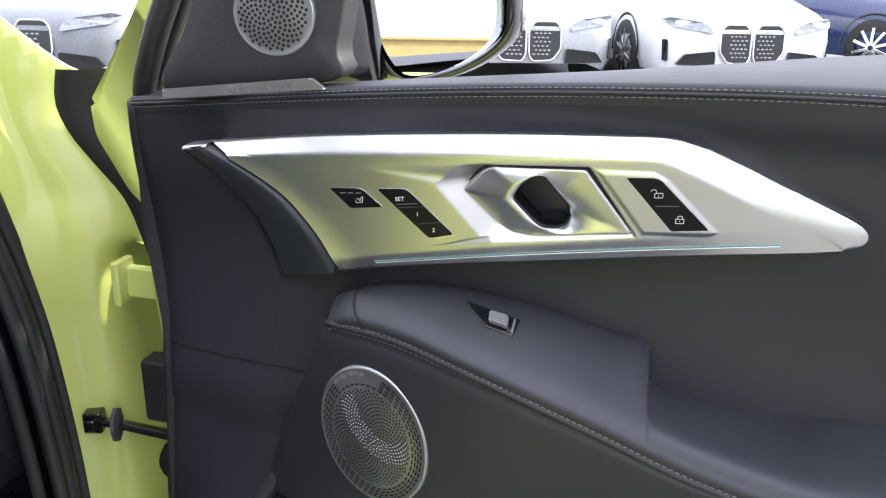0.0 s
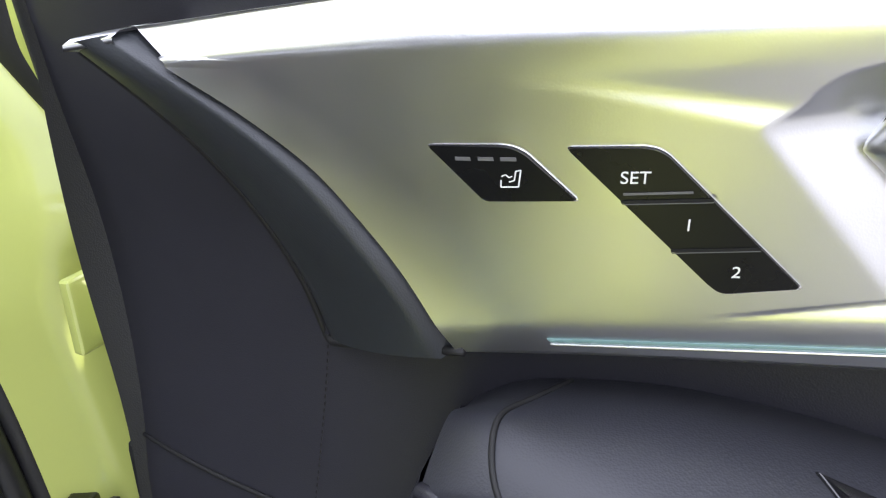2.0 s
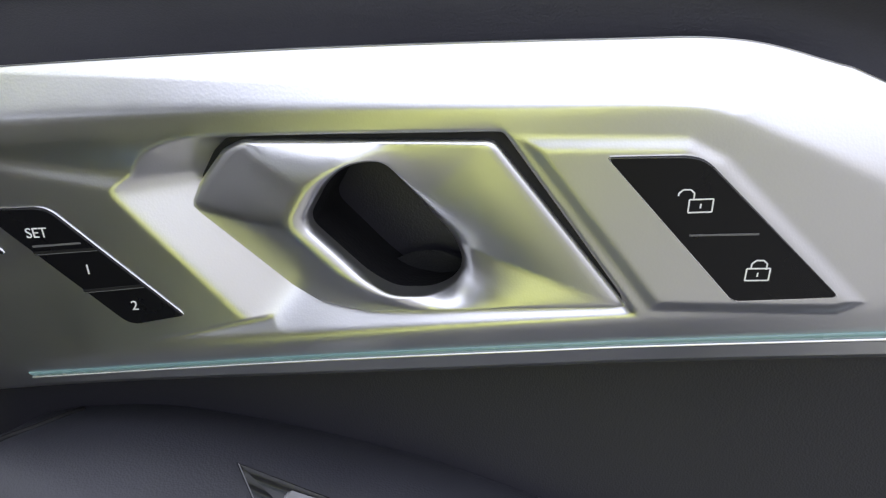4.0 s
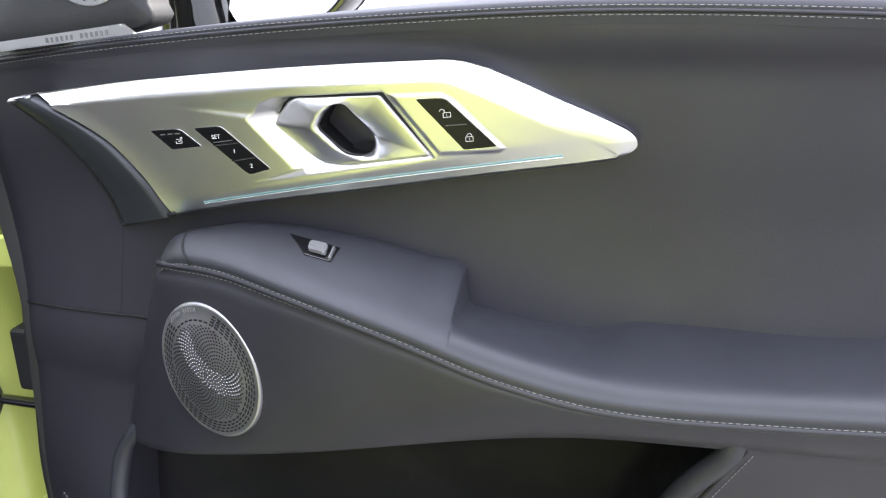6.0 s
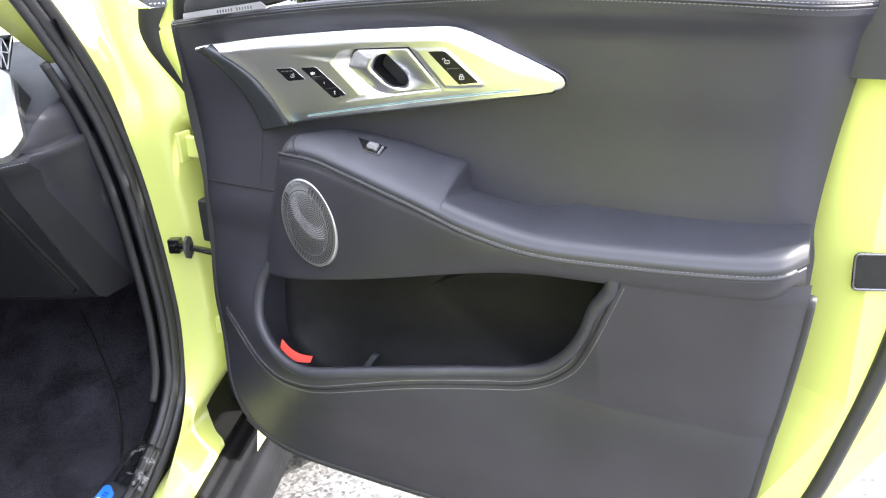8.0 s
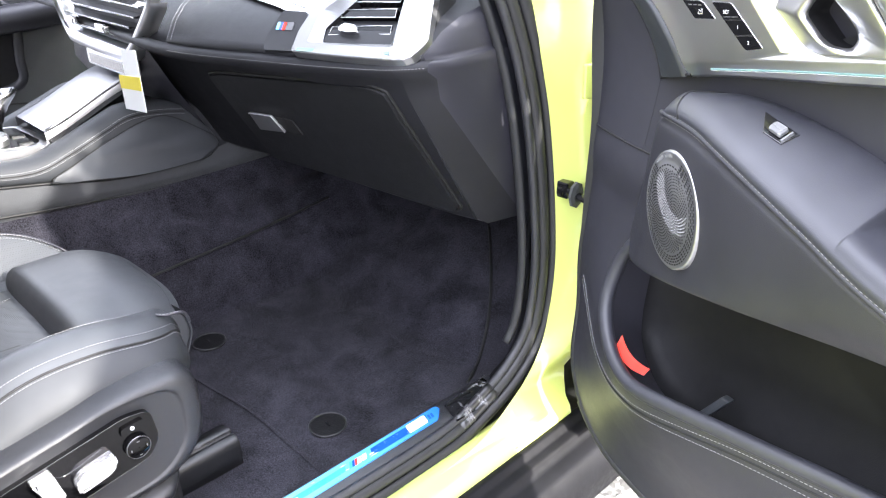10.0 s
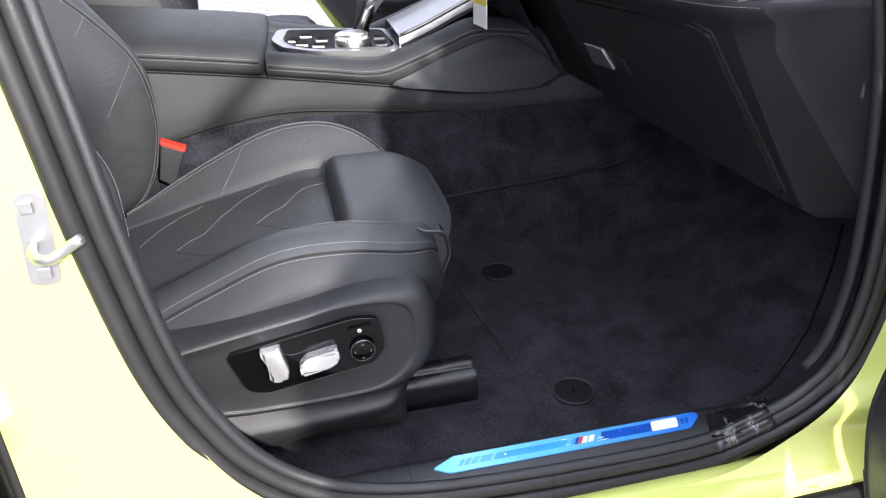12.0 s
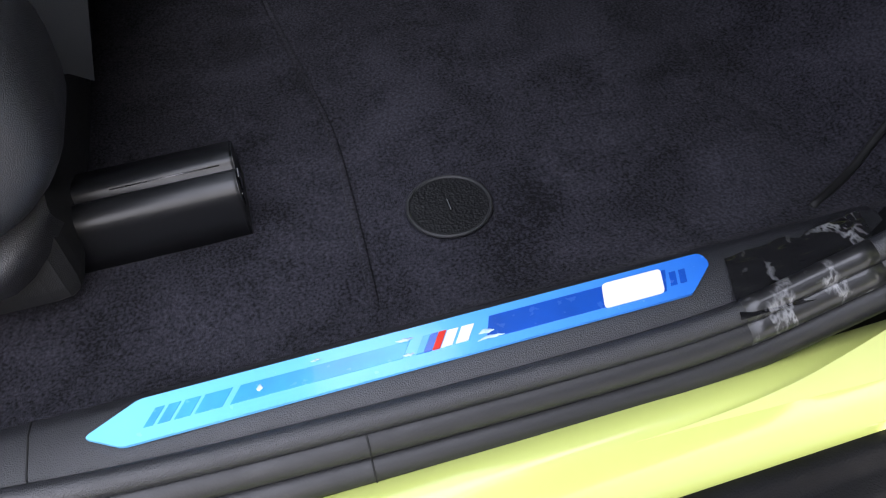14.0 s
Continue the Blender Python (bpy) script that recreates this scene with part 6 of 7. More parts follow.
# the unthreaded folds have their shade drawn as black tubes
for line_ in ([(0.4572, 0.4656), (0.4182, 0.5084), (0.3801, 0.5549), (0.3544, 0.6299)], [(0.424, 0.2073), (0.3601, 0.2882), (0.3352, 0.3543), (0.2948, 0.4285)], [(0.3525, 0.1213), (0.3531, 0.186), (0.3574, 0.2602)], [(fold_a(b) + 0.002, b) for b in (0.0, 0.2, 0.4, 0.6, 0.71)]):
    part("quilt_seam_and_fold_shade", tube(on_cushion(line_, -0.0004), 0.0012, 6, squash=0.6), BLACK_HOLE, seat)

back_y = curve_at([(0.60, -0.625), (0.623, -0.605), (0.65, -0.569), (0.695, -0.5425), (0.737, -0.532), (0.77, -0.5257), (0.804, -0.5238), (0.862, -0.5256), (0.905, -0.542), (0.954, -0.575), (1.005, -0.612), (1.036, -0.643), (1.10, -0.69), (1.2, -0.74), (1.42, -0.82)])


def backrest(a, b):
    x = -0.165 - 0.50 * a
    edge = abs(a - 0.5) * 2
    z = 0.62 + 0.80 * b
    deep = back_y(z) - (0.085 - 0.05 * max(0.0, b - 0.4)) * (1 - math.exp(-((edge - 0.88) / 0.26) ** 2))
    return Vector((x, deep - 0.02 * max(0, (edge - 0.93) / 0.07) ** 2, z))


def backrest_side(a, t, b):
    return backrest(a, t) + Vector(((0.022 if a == 0 else -0.022) * math.sin(b * math.pi * 0.6), -0.20 * b, 0))


part("backrest", sheet(50, 40, backrest), LEATHER_PERF, seat, "bolstered black leather backrest")
for a in (0.0, 1.0):
    part("backrest_side", sheet(30, 12, lambda t, b: backrest_side(a, t, b)), LEATHER_PERF, seat)
ridge_a = curve_at([(0.0, 0.895), (0.104, 0.901), (0.168, 0.908), (0.233, 0.908), (0.309, 0.899), (0.365, 0.900), (0.429, 0.888), (0.480, 0.872), (1.0, 0.86)])
for flip in (False, True):
    for da in (0.0, 0.014):
        row = [backrest(1 - ridge_a(b) - da if flip else ridge_a(b) + da, b) + Vector((0, 0.001, 0.0005)) for b in np.linspace(0.02, 1, 70)]
        part("stitching", stitches(row), THREAD, seat, "grey seat stitching")
    row = [backrest(1 - ridge_a(b) - 0.007 if flip else ridge_a(b) + 0.007, b) for b in np.linspace(0.02, 1, 70)]
    part("backrest_seam", tube(row, 0.0013, 6), BLACK_HOLE, seat)
    for line_ in ([(0.8935, 0.3421), (0.8518, 0.3138), (0.7846, 0.2521)], [(0.8866, 0.4372), (0.828, 0.4054)]):
        row = [backrest(1 - p.x if flip else p.x, p.y) + Vector((0, 0.001, 0.0005)) for p in resample([(*p, 0) for p in line_], 20)]
        part("stitching", stitches(row, 0.0028, 0.0014, 0.0003), THREAD, seat, "grey seat stitching")
# side valance with controls
VAL = [(-0.62, 0.650), (-0.50, 0.671), (-0.40, 0.689), (-0.334, 0.7000), (-0.3035, 0.7060), (-0.273, 0.7110), (-0.232, 0.7130), (-0.192, 0.7095), (-0.1755, 0.7035), (-0.165, 0.6940), (-0.160, 0.6800), (-0.158, 0.652), (-0.166, 0.600), (-0.2077, 0.5630), (-0.283, 0.5540), (-0.398, 0.5530), (-0.449, 0.5560), (-0.62, 0.570)]
val_line = [tuple(p) for p in spline(VAL, 110, True)]
val_m = Vector((-0.37, 0.640))
val_rings = ((1.0, -0.165), (1.0, -0.122), (0.992, -0.112), (0.975, -0.103), (0.95, -0.0965), (0.915, -0.0930), (0.87, -0.0916), (0.850, -0.0918), (0.842, -0.0928), (0.832, -0.0942), (0.82, -0.0945), (0.5, -0.0945), (0.02, -0.0945))
part("valance", loft([[Vector((x, val_m.x + (p[0] - val_m.x) * k, val_m.y + (p[1] - val_m.y) * k)) for p in val_line] for k, x in val_rings], close_v=True), TRIM_PLASTIC, seat, "black grained plastic seat valance")
ctrl = part("control_panel", prism(rounded([(-0.426, 0.660), (-0.268, 0.688), (-0.236, 0.683), (-0.231, 0.640), (-0.246, 0.617), (-0.385, 0.596), (-0.407, 0.604)], 0.010), lambda a, b, h: Vector((-0.0945 + h, a, b)), 0.009, 0.001), PANEL_BLACK, seat, "gloss black seat control panel")
for pts in ([(-0.386, 0.670), (-0.3609, 0.6735), (-0.3575, 0.652), (-0.3524, 0.6276), (-0.3598, 0.6165), (-0.3772, 0.6190), (-0.3775, 0.648)], [(-0.3400, 0.638), (-0.3300, 0.6500), (-0.2913, 0.6585), (-0.2895, 0.6381), (-0.3022, 0.6284), (-0.3390, 0.6195)]):
    part("seat_switch", prism(rounded([(p[0], 0.636 + (p[1] - 0.636) * 0.86) for p in pts], 0.004), lambda a, b, h: Vector((-0.0855 + h, a, b)), 0.013, 0.0055, 4), SWITCH_CHROME, ctrl, "silver seat adjustment switch")
disc = lambda y, z, r, x0, d: loft([[(x0 + h, y + q * math.cos(a), z + q * math.sin(a)) for a in (2 * math.pi * k / 32 for k in range(32))] for q, h in ((r, 0), (r, d), (r * 0.9, d + 0.001), (0.001, d + 0.001))], close_v=True)
knob = part("lumbar_knob", disc(-0.260, 0.643, 0.0150, -0.0855, 0.006), PANEL_BLACK, ctrl, "round lumbar knob")
part("knob_ring", tube([(-0.0800, -0.260 + 0.0150 * math.cos(a), 0.643 + 0.0150 * math.sin(a)) for a in (2 * math.pi * k / 32 for k in range(32))], 0.0010, 6, closed=True), DARK_METAL, knob)
for k in range(4):
    a = k * math.pi / 2
    part("arrow", moved(block((0, -0.0017, -0.0006), (0.0006, 0.0017, 0.0006)), lambda x, y, z, a=a: Vector((-0.0778 + x, -0.260 + 0.010 * math.cos(a) + y * math.sin(a) + z * math.cos(a), 0.643 + 0.010 * math.sin(a) + y * math.cos(a) + z * math.sin(a)))), DIM_MARK, knob)
mem = part("massage_button", prism(rounded([(-0.2766, 0.6660), (-0.2490, 0.6690), (-0.2475, 0.6790), (-0.2752, 0.6762)], 0.002), lambda a, b, h: Vector((-0.0855 + h, a, b)), 0.004, 0.001), PANEL_BLACK, ctrl)
part("button_mark", disc(-0.2620, 0.6725, 0.0026, -0.0815, 0.0004), MARK, mem)
part("panel_rim", tube([(-0.0858, *p) for p in rounded([(-0.426, 0.660), (-0.268, 0.688), (-0.236, 0.683), (-0.231, 0.640), (-0.246, 0.617), (-0.385, 0.596), (-0.407, 0.604)], 0.010)], 0.0005, 6, closed=True), GLOSS, ctrl)
part("panel_crease", tube(spline([(-0.0853, -0.371, 0.666), (-0.0853, -0.355, 0.652), (-0.0853, -0.340, 0.650), (-0.0853, -0.300, 0.662)], 24), 0.0008, 6), GLOSS, ctrl)
cover_top = curve_at([(-0.62, 0.545), (-0.45, 0.5405), (-0.328, 0.5400), (-0.2215, 0.5485), (-0.175, 0.570)])
cover_low = curve_at([(-0.62, 0.472), (-0.412, 0.486), (-0.264, 0.507), (-0.18, 0.514)])
rows = []
for y in np.linspace(-0.62, -0.196, 40):
    nose = 0.040 * max(0.0, (y + 0.235) / 0.04) ** 2
    top, low = cover_top(y), cover_low(y) + 0.35 * nose
    rows.append([Vector((x - nose, y, top + (low - top) * t)) for t, x in ((-0.25, -0.125), (0.0, -0.112), (0.12, -0.1035), (0.25, -0.0985), (0.42, -0.0975), (0.62, -0.1000), (0.85, -0.1050), (1.0, -0.1085))])
part("seat_rail_cover", loft(rows), TRIM_PLASTIC, seat, "rounded black plastic seat rail cover")
RAIL = [(-0.228, 0.460), (-0.1645, 0.460), (-0.1650, 0.480), (-0.1655, 0.493), (-0.1665, 0.4995), (-0.1690, 0.5040), (-0.1735, 0.5070), (-0.1795, 0.5085), (-0.1830, 0.5080), (-0.1848, 0.5060), (-0.1856, 0.5020), (-0.1890, 0.5020), (-0.1898, 0.5085), (-0.1930, 0.5110), (-0.2000, 0.5110), (-0.2200, 0.5040)]
part("seat_rail", loft([[(x, y, z) for x, z in RAIL] for y in (-0.62, -0.3, -0.094, -0.090)], close_v=True), RAIL_PLASTIC, seat, "smooth black seat rail cover")
part("rail_end", prism([(x, z) for x, z in RAIL], lambda a, b, h: Vector((a, -0.0920 + h, b)), 0.002, 0.0004), LID_PLASTIC, seat)
part("rail_latch", join(block((-0.1935, -0.091, 0.486), (-0.1835, -0.0885, 0.500), 0.001), block((-0.180, -0.091, 0.478), (-0.176, -0.0890, 0.490), 0.0008)), GLOSS, seat, "glossy black end latch")
part("rail_edge", tube([(-0.1893, -0.175, 0.5086), (-0.1893, -0.100, 0.5086)], 0.0004, 6), DARK_METAL, seat, "thin bright slot edge")
part("seat_base", block((-0.62, -0.60, 0.47), (-0.125, -0.20, 0.61), 0.02), PLASTIC, seat)
buckle = thing("belt_buckle", (-0.665, -0.515, 0.66), "black seat belt buckle with a red release", "belt buckle")
bk = lambda x, y, z: Vector((-0.665 + x, -0.5345 + 0.19 * z + (y + 0.020) * (0.60 + 5.5 * z) - 0.012, 0.668 + 0.95 * z - (y + 0.020) * (0.42 + 0.6 * z)))
part("buckle_body", block((-0.012, -0.020, 0), (0.012, 0.020, 0.072), 0.004, bk), TRIM_PLASTIC, buckle)
part("release", block((-0.009, -0.020, 0.0690), (0.0125, 0.020, 0.0765), 0.002, bk), RED, buckle, "red release button")

# ---- centre console ----
console = thing("centre_console", (-0.85, -0.1, 0.5), "black leather centre console with armrest lid and metal trim", "centre console")
c_low = curve_at([(-0.66, 0.690), (-0.51, 0.720), (-0.43, 0.738), (-0.30, 0.750), (-0.115, 0.732), (0.066, 0.7156), (0.273, 0.7120), (0.42, 0.716)])
c_mid = curve_at([(-0.66, 0.866), (-0.50, 0.845), (-0.33, 0.820), (-0.10, 0.781), (0.00, 0.760), (0.10, 0.754), (0.20, 0.762), (0.42, 0.80)])
c_seam = curve_at([(-0.34, 0.844), (-0.23, 0.826), (-0.13, 0.813), (-0.064, 0.831), (0.00, 0.855), (0.05, 0.872), (0.12, 0.868), (0.20, 0.852), (0.34, 0.83)])
part("console_side", loft([[(-0.745, y, c_low(y) - 0.06), (-0.722, y, c_low(y) - 0.004), (-0.716, y, c_low(y) + 0.004), (-0.711, y, c_low(y) + 0.014), (-0.708, y, (c_low(y) + c_mid(y)) / 2), (-0.706, y, c_mid(y) + 0.006)] for y in np.linspace(-0.66, 0.42, 60)]), CONSOLE_GREY, console, "dark grey console side panel")
part("console_edge", tube([(-0.7185, y, c_low(y) - 0.001) for y in np.linspace(-0.66, 0.40, 60)], 0.0022, 6), BLACK_HOLE, console)
part("console_gap", tube([(-0.7045, y, c_mid(y) + 0.001) for y in np.linspace(-0.66, 0.18, 60)], 0.0024, 6), BLACK_HOLE, console)
roll = ((0.0, -0.706, 0.003), (0.12, -0.700, 0.004), (0.55, -0.6975, 0.0), (0.80, -0.6965, 0.0), (1.0, -0.6985, 0.0))
part("console_bolster", loft([[(x, y, c_mid(y) + dz + (c_seam(y) - c_mid(y)) * k) for k, x, dz in roll] + [(-0.704, y, c_seam(y) + 0.009), (-0.716, y, c_seam(y) + 0.017), (-0.735, y, c_seam(y) + 0.0185), (-0.752, y, c_seam(y) + 0.015), (-0.760, y, c_seam(y) + 0.004), (-0.762, y, c_seam(y) - 0.03)] for y in np.linspace(-0.333, 0.34, 60)]), LEATHER_MATT, console, "black leather console bolster")
part("far_bolster", loft([[(-0.950, y, c_seam(y) - 0.03), (-0.955, y, c_seam(y) + 0.010), (-0.975, y, c_seam(y) + 0.0185), (-1.01, y, c_seam(y) + 0.014), (-1.03, y, c_seam(y) - 0.01), (-1.04, y, 0.70)] for y in np.linspace(-0.333, 0.34, 40)]), LEATHER_MATT, console)
part("console_deck", loft([[(x, y, c_seam(y) + 0.004) for x in (-0.755, -0.86, -0.96)] for y in np.linspace(-0.333, -0.06, 20)]), LEATHER_MATT, console)
part("bolster_end", loft([[(-0.699, -0.333, c_mid(-0.333)), (-0.699, -0.333, 0.846), (-0.735, -0.333, 0.862), (-0.98, -0.333, 0.862), (-1.03, -0.333, 0.83)], [(-0.715, -0.340, c_mid(-0.333)), (-0.715, -0.340, 0.82), (-0.735, -0.340, 0.83), (-0.98, -0.340, 0.83), (-1.02, -0.340, 0.80)]]), LEATHER_MATT, console)
for dz, x in ((0.0035, -0.6985), (-0.0050, -0.6955)):
    part("stitching", stitches([(x, y, c_seam(y) + dz) for y in np.linspace(-0.33, 0.16, 90)]), THREAD, console, "grey console stitching")
part("seam_groove", tube([(-0.6968, y, c_seam(y) - 0.0008) for y in np.linspace(-0.33, 0.16, 60)], 0.0012, 6), BLACK_HOLE, console)
KNEE = [(-0.1094, 0.7870), (-0.067, 0.8075), (0.000, 0.835), (0.071, 0.8575), (0.1216, 0.8580), (0.177, 0.824), (0.220, 0.787), (0.205, 0.765), (0.178, 0.757), (0.065, 0.7575), (-0.03, 0.772)]
knee_line = [tuple(p) for p in spline(KNEE, 90, True)]
part("knee_pad", prism(knee_line, lambda a, b, h: Vector((-0.6985 + h, a, b)), 0.0045, 0.0035, 4), LEATHER_SEAT, console, "leather knee pad", smooth=True)
part("knee_seam", tube([(-0.6965, a, b) for a, b in knee_line], 0.0018, 6, closed=True), BLACK_HOLE, console)
lid_y = lambda y, q: y + 0.030 * max(0.0, q - 0.35)
LID = ((0.0, -0.704, 0.004), (0.05, -0.698, 0.008), (0.16, -0.6965, 0.018), (0.30, -0.6975, 0.028), (0.45, -0.704, 0.039), (0.60, -0.722, 0.050), (0.75, -0.752, 0.058), (0.88, -0.80, 0.062), (1.0, -0.87, 0.063), (1.0, -0.96, 0.059), (1.0, -1.01, 0.046), (1.0, -1.03, 0.0))
lid_rows = []
for y, fall in ((-0.66, 0.0), (-0.50, 0.0), (-0.42, 0.0), (-0.360, 0.0), (-0.346, 0.001), (-0.340, 0.004), (-0.337, 0.010)):
    lid_rows.append([(x - fall, lid_y(y, q) if y > -0.45 else y, (c_mid(y) if y < -0.34 else c_mid(-0.34)) + dz - fall * min(1.0, q * 2)) for q, x, dz in LID])
part("armrest_lid", loft(lid_rows, caps=True), LEATHER_MATT, console, "black leather armrest lid")
for dz, x in ((0.024, -0.6960), (0.033, -0.6970)):
    part("stitching", stitches([(x, y, c_mid(y) + dz) for y in np.linspace(-0.65, -0.346, 50)]), THREAD, console, "grey lid stitching")
part("seam_groove", tube([(-0.6958, y, c_mid(y) + 0.0285) for y in np.linspace(-0.65, -0.346, 30)], 0.0012, 6), BLACK_HOLE, console)
part("shift_plate", prism(rounded([(-0.318, -0.850), (-0.300, -0.790), (-0.240, -0.752), (-0.085, -0.752), (-0.068, -0.78), (-0.075, -0.93), (-0.30, -0.945)], 0.018), lambda a, b, h: Vector((b, a, 0.832 + h - 0.06 * (a + 0.2))), 0.014, 0.003), SATIN_PLASTIC, console, "satin metal shifter surround")
deck = lambda a, b, h: Vector((b, a, 0.8462 + h - 0.06 * (a + 0.2)))
part("control_field", prism(rounded([(-0.296, -0.845), (-0.282, -0.800), (-0.232, -0.768), (-0.100, -0.768), (-0.085, -0.79), (-0.092, -0.915), (-0.282, -0.928)], 0.012), deck, 0.0012, 0.0005), GLOSS, console, "gloss black control field")
for a, b in ((-0.275, -0.835), (-0.262, -0.803), (-0.250, -0.870), (-0.232, -0.790), (-0.222, -0.835), (-0.112, -0.790), (-0.108, -0.845)):
    part("console_button", prism(rounded([(a - 0.011, b - 0.009), (a + 0.011, b - 0.009), (a + 0.011, b + 0.009), (a - 0.011, b + 0.009)], 0.002), lambda p, q, h: deck(p, q, h + 0.0012), 0.003, 0.001), PANEL_BLACK, console)
    part("button_edge", prism([(a - 0.011, b + 0.0095), (a + 0.011, b + 0.0095), (a + 0.011, b + 0.0110), (a - 0.011, b + 0.0110)], lambda p, q, h: deck(p, q, h + 0.0012), 0.002), CHROME, console)
dial = part("rotary_dial", loft([[Vector((-0.812 + r * math.cos(g), -0.165 + r * math.sin(g), 0.844 + h)) for g in (2 * math.pi * k / 40 for k in range(40))] for r, h in ((0.033, 0.0), (0.033, 0.008), (0.0315, 0.010), (0.031, 0.016), (0.028, 0.019), (0.001, 0.0195))], close_v=True), SATIN, console, "satin metal rotary dial")
part("dial_knurl", join(*[moved(block((0.0312, -0.0008, 0.0095), (0.0325, 0.0008, 0.0165)), lambda x, y, z, g=g: Vector((-0.812 + x * math.cos(g) - y * math.sin(g), -0.165 + x * math.sin(g) + y * math.cos(g), 0.844 + z))) for g in (2 * math.pi * k / 36 for k in range(36))]), CHROME, dial)
LEVER = ((-0.142, 0.838, 0.012, 0.018), (-0.138, 0.856, 0.010, 0.0165), (-0.130, 0.876, 0.011, 0.017), (-0.122, 0.895, 0.015, 0.021), (-0.114, 0.910, 0.018, 0.027), (-0.105, 0.920, 0.017, 0.025), (-0.099, 0.927, 0.008, 0.013))
shift = part("shift_lever", loft([[(-0.872 + rx * math.cos(g), y + ry * math.sin(g), z) for g in (2 * math.pi * k / 24 for k in range(24))] for y, z, rx, ry in LEVER], close_v=True, caps=True), LEVER_GREY, console, "polished grey shift lever")
part("lever_inlay", loft([[(-0.872 + (rx + 0.0012) * math.cos(g), y + (ry + 0.0012) * math.sin(g), z) for g in np.linspace(-2.2, -0.7, 10)] for y, z, rx, ry in LEVER[2:6]]), LEATHER, shift, "dark leather lever inlay")
ramp_z = curve_at([(-0.095, 0.848), (-0.03, 0.872), (0.06, 0.912), (0.12, 0.930), (0.18, 0.936)])
part("console_lid", loft([[(x, y, ramp_z(y) + dz) for x, dz in ((-0.776, -0.020), (-0.776, -0.001), (-0.779, 0.002), (-0.790, 0.003), (-0.86, 0.004), (-0.930, 0.003), (-0.940, -0.001), (-0.940, -0.02))] for y in np.linspace(-0.078, 0.17, 20)]), SATIN_PLASTIC, console, "satin metal sliding console lid")
part("lid_rail", tube([(-0.776, y, ramp_z(y) + 0.004) for y in np.linspace(-0.075, 0.15, 16)], 0.0035, 8), SATIN_PLASTIC, console)
part("ramp_slot", loft([[(x, y, ramp_z(y) - 0.014) for x in (-0.755, -0.780)] for y in np.linspace(-0.075, 0.17, 12)]), SHADED_PLASTIC, console)

# ---- dashboard ----
dash = thing("dashboard", (-0.45, 0.3, 0.77), "black leather dashboard with metal vent trim and glovebox", "dashboard")
lip_y = curve_at([(-1.7, 0.12), (-0.63, 0.072), (-0.50, 0.073), (-0.40, 0.085), (-0.30, 0.102), (-0.20, 0.118), (-0.10, 0.138), (-0.045, 0.156), (-0.010, 0.186)])
lip_dz = curve_at([(-1.7, -0.026), (-0.56, -0.026), (-0.50, -0.024), (-0.40, -0.020), (-0.20, -0.010), (-0.03, 0.0), (0.0, 0.002)])
knee_y = curve_at([(-0.95, 0.115), (-0.70, 0.112), (-0.62, 0.122), (-0.56, 0.131), (-0.42, 0.141), (-0.10, 0.168), (-0.02, 0.185)])
DASH = [(0.42, 1.17), (0.28, 1.15), (0.18, 1.125), (0.105, 1.105), (0.07, 1.097), (0.035, 1.082), (0.012, 1.064), (0.002, 1.056), (0.0055, 1.0495)]
DASH_LIP = [(0.006, 1.050), (-0.006, 1.046), (-0.006, 1.036), (0.010, 1.024)]
DASH_LOW = [(0.0, 0.992), (0.120, 0.782), (0.142, 0.768), (0.27, 0.775), (0.47, 0.80)]


def dash_row(x, prof):
    return [Vector((x, lip_y(x) + d, z + lip_dz(x))) for d, z in prof]


def low_row(x):
    return dash_row(x, DASH_LIP) + [Vector((x, knee_y(x) + d, z)) for d, z in DASH_LOW]


def dash_top(q):
    out = []
    for d, z in DASH:
        x = -0.530 - 1.0 * d
        x += (-0.018 - x) * q
        out.append(Vector((x, lip_y(x) + d, z + lip_dz(x))))
    return out


part("dash_upper", loft([dash_top(q) for q in np.linspace(0, 1, 40)]), LEATHER_DASH, dash, "black leather dashboard upper")
part("dash_upper", loft([dash_row(x, DASH) for x in np.linspace(-1.70, -1.03, 12)]), LEATHER_DASH, dash)
part("dash_lower", loft([low_row(x) for x in np.linspace(-0.95, -0.046, 80)]), LEATHER_DASH, dash, "black leather dashboard lower")
part("dash_middle", loft([dash_row(x, [(d + 0.014, z - 0.012) for d, z in DASH]) for x in np.linspace(-1.05, -0.50, 12)]), LEATHER_DASH, dash)
for dx in (0.004, 0.016):
    part("stitching", stitches([Vector((-0.530 - d + dx, lip_y(-0.530 - d + dx) + d - 0.001, z + lip_dz(-0.530 - d + dx) + 0.0012)) for d, z in DASH[:-1]]), THREAD, dash, "grey dashboard stitching")
part("stitching", stitches([(x, lip_y(x) - 0.0068, 1.041 + lip_dz(x)) for x in np.linspace(-0.52, -0.012, 70)]), THREAD, dash, "grey dashboard stitching")


def end_row(s):
    """Round the dashboard's end: s runs from the knee panel's crease to the outer edge."""
    x = -0.046 + 0.036 * s
    return dash_row(x, DASH_LIP) + [Vector((x + 0.010 * f * (1 - s), knee_y(-0.046) + d + s * (0.022 + 0.048 * f), z + 0.004 * s)) for (d, z), f in zip(DASH_LOW[:3], (0.0, 0.9, 1.0))]


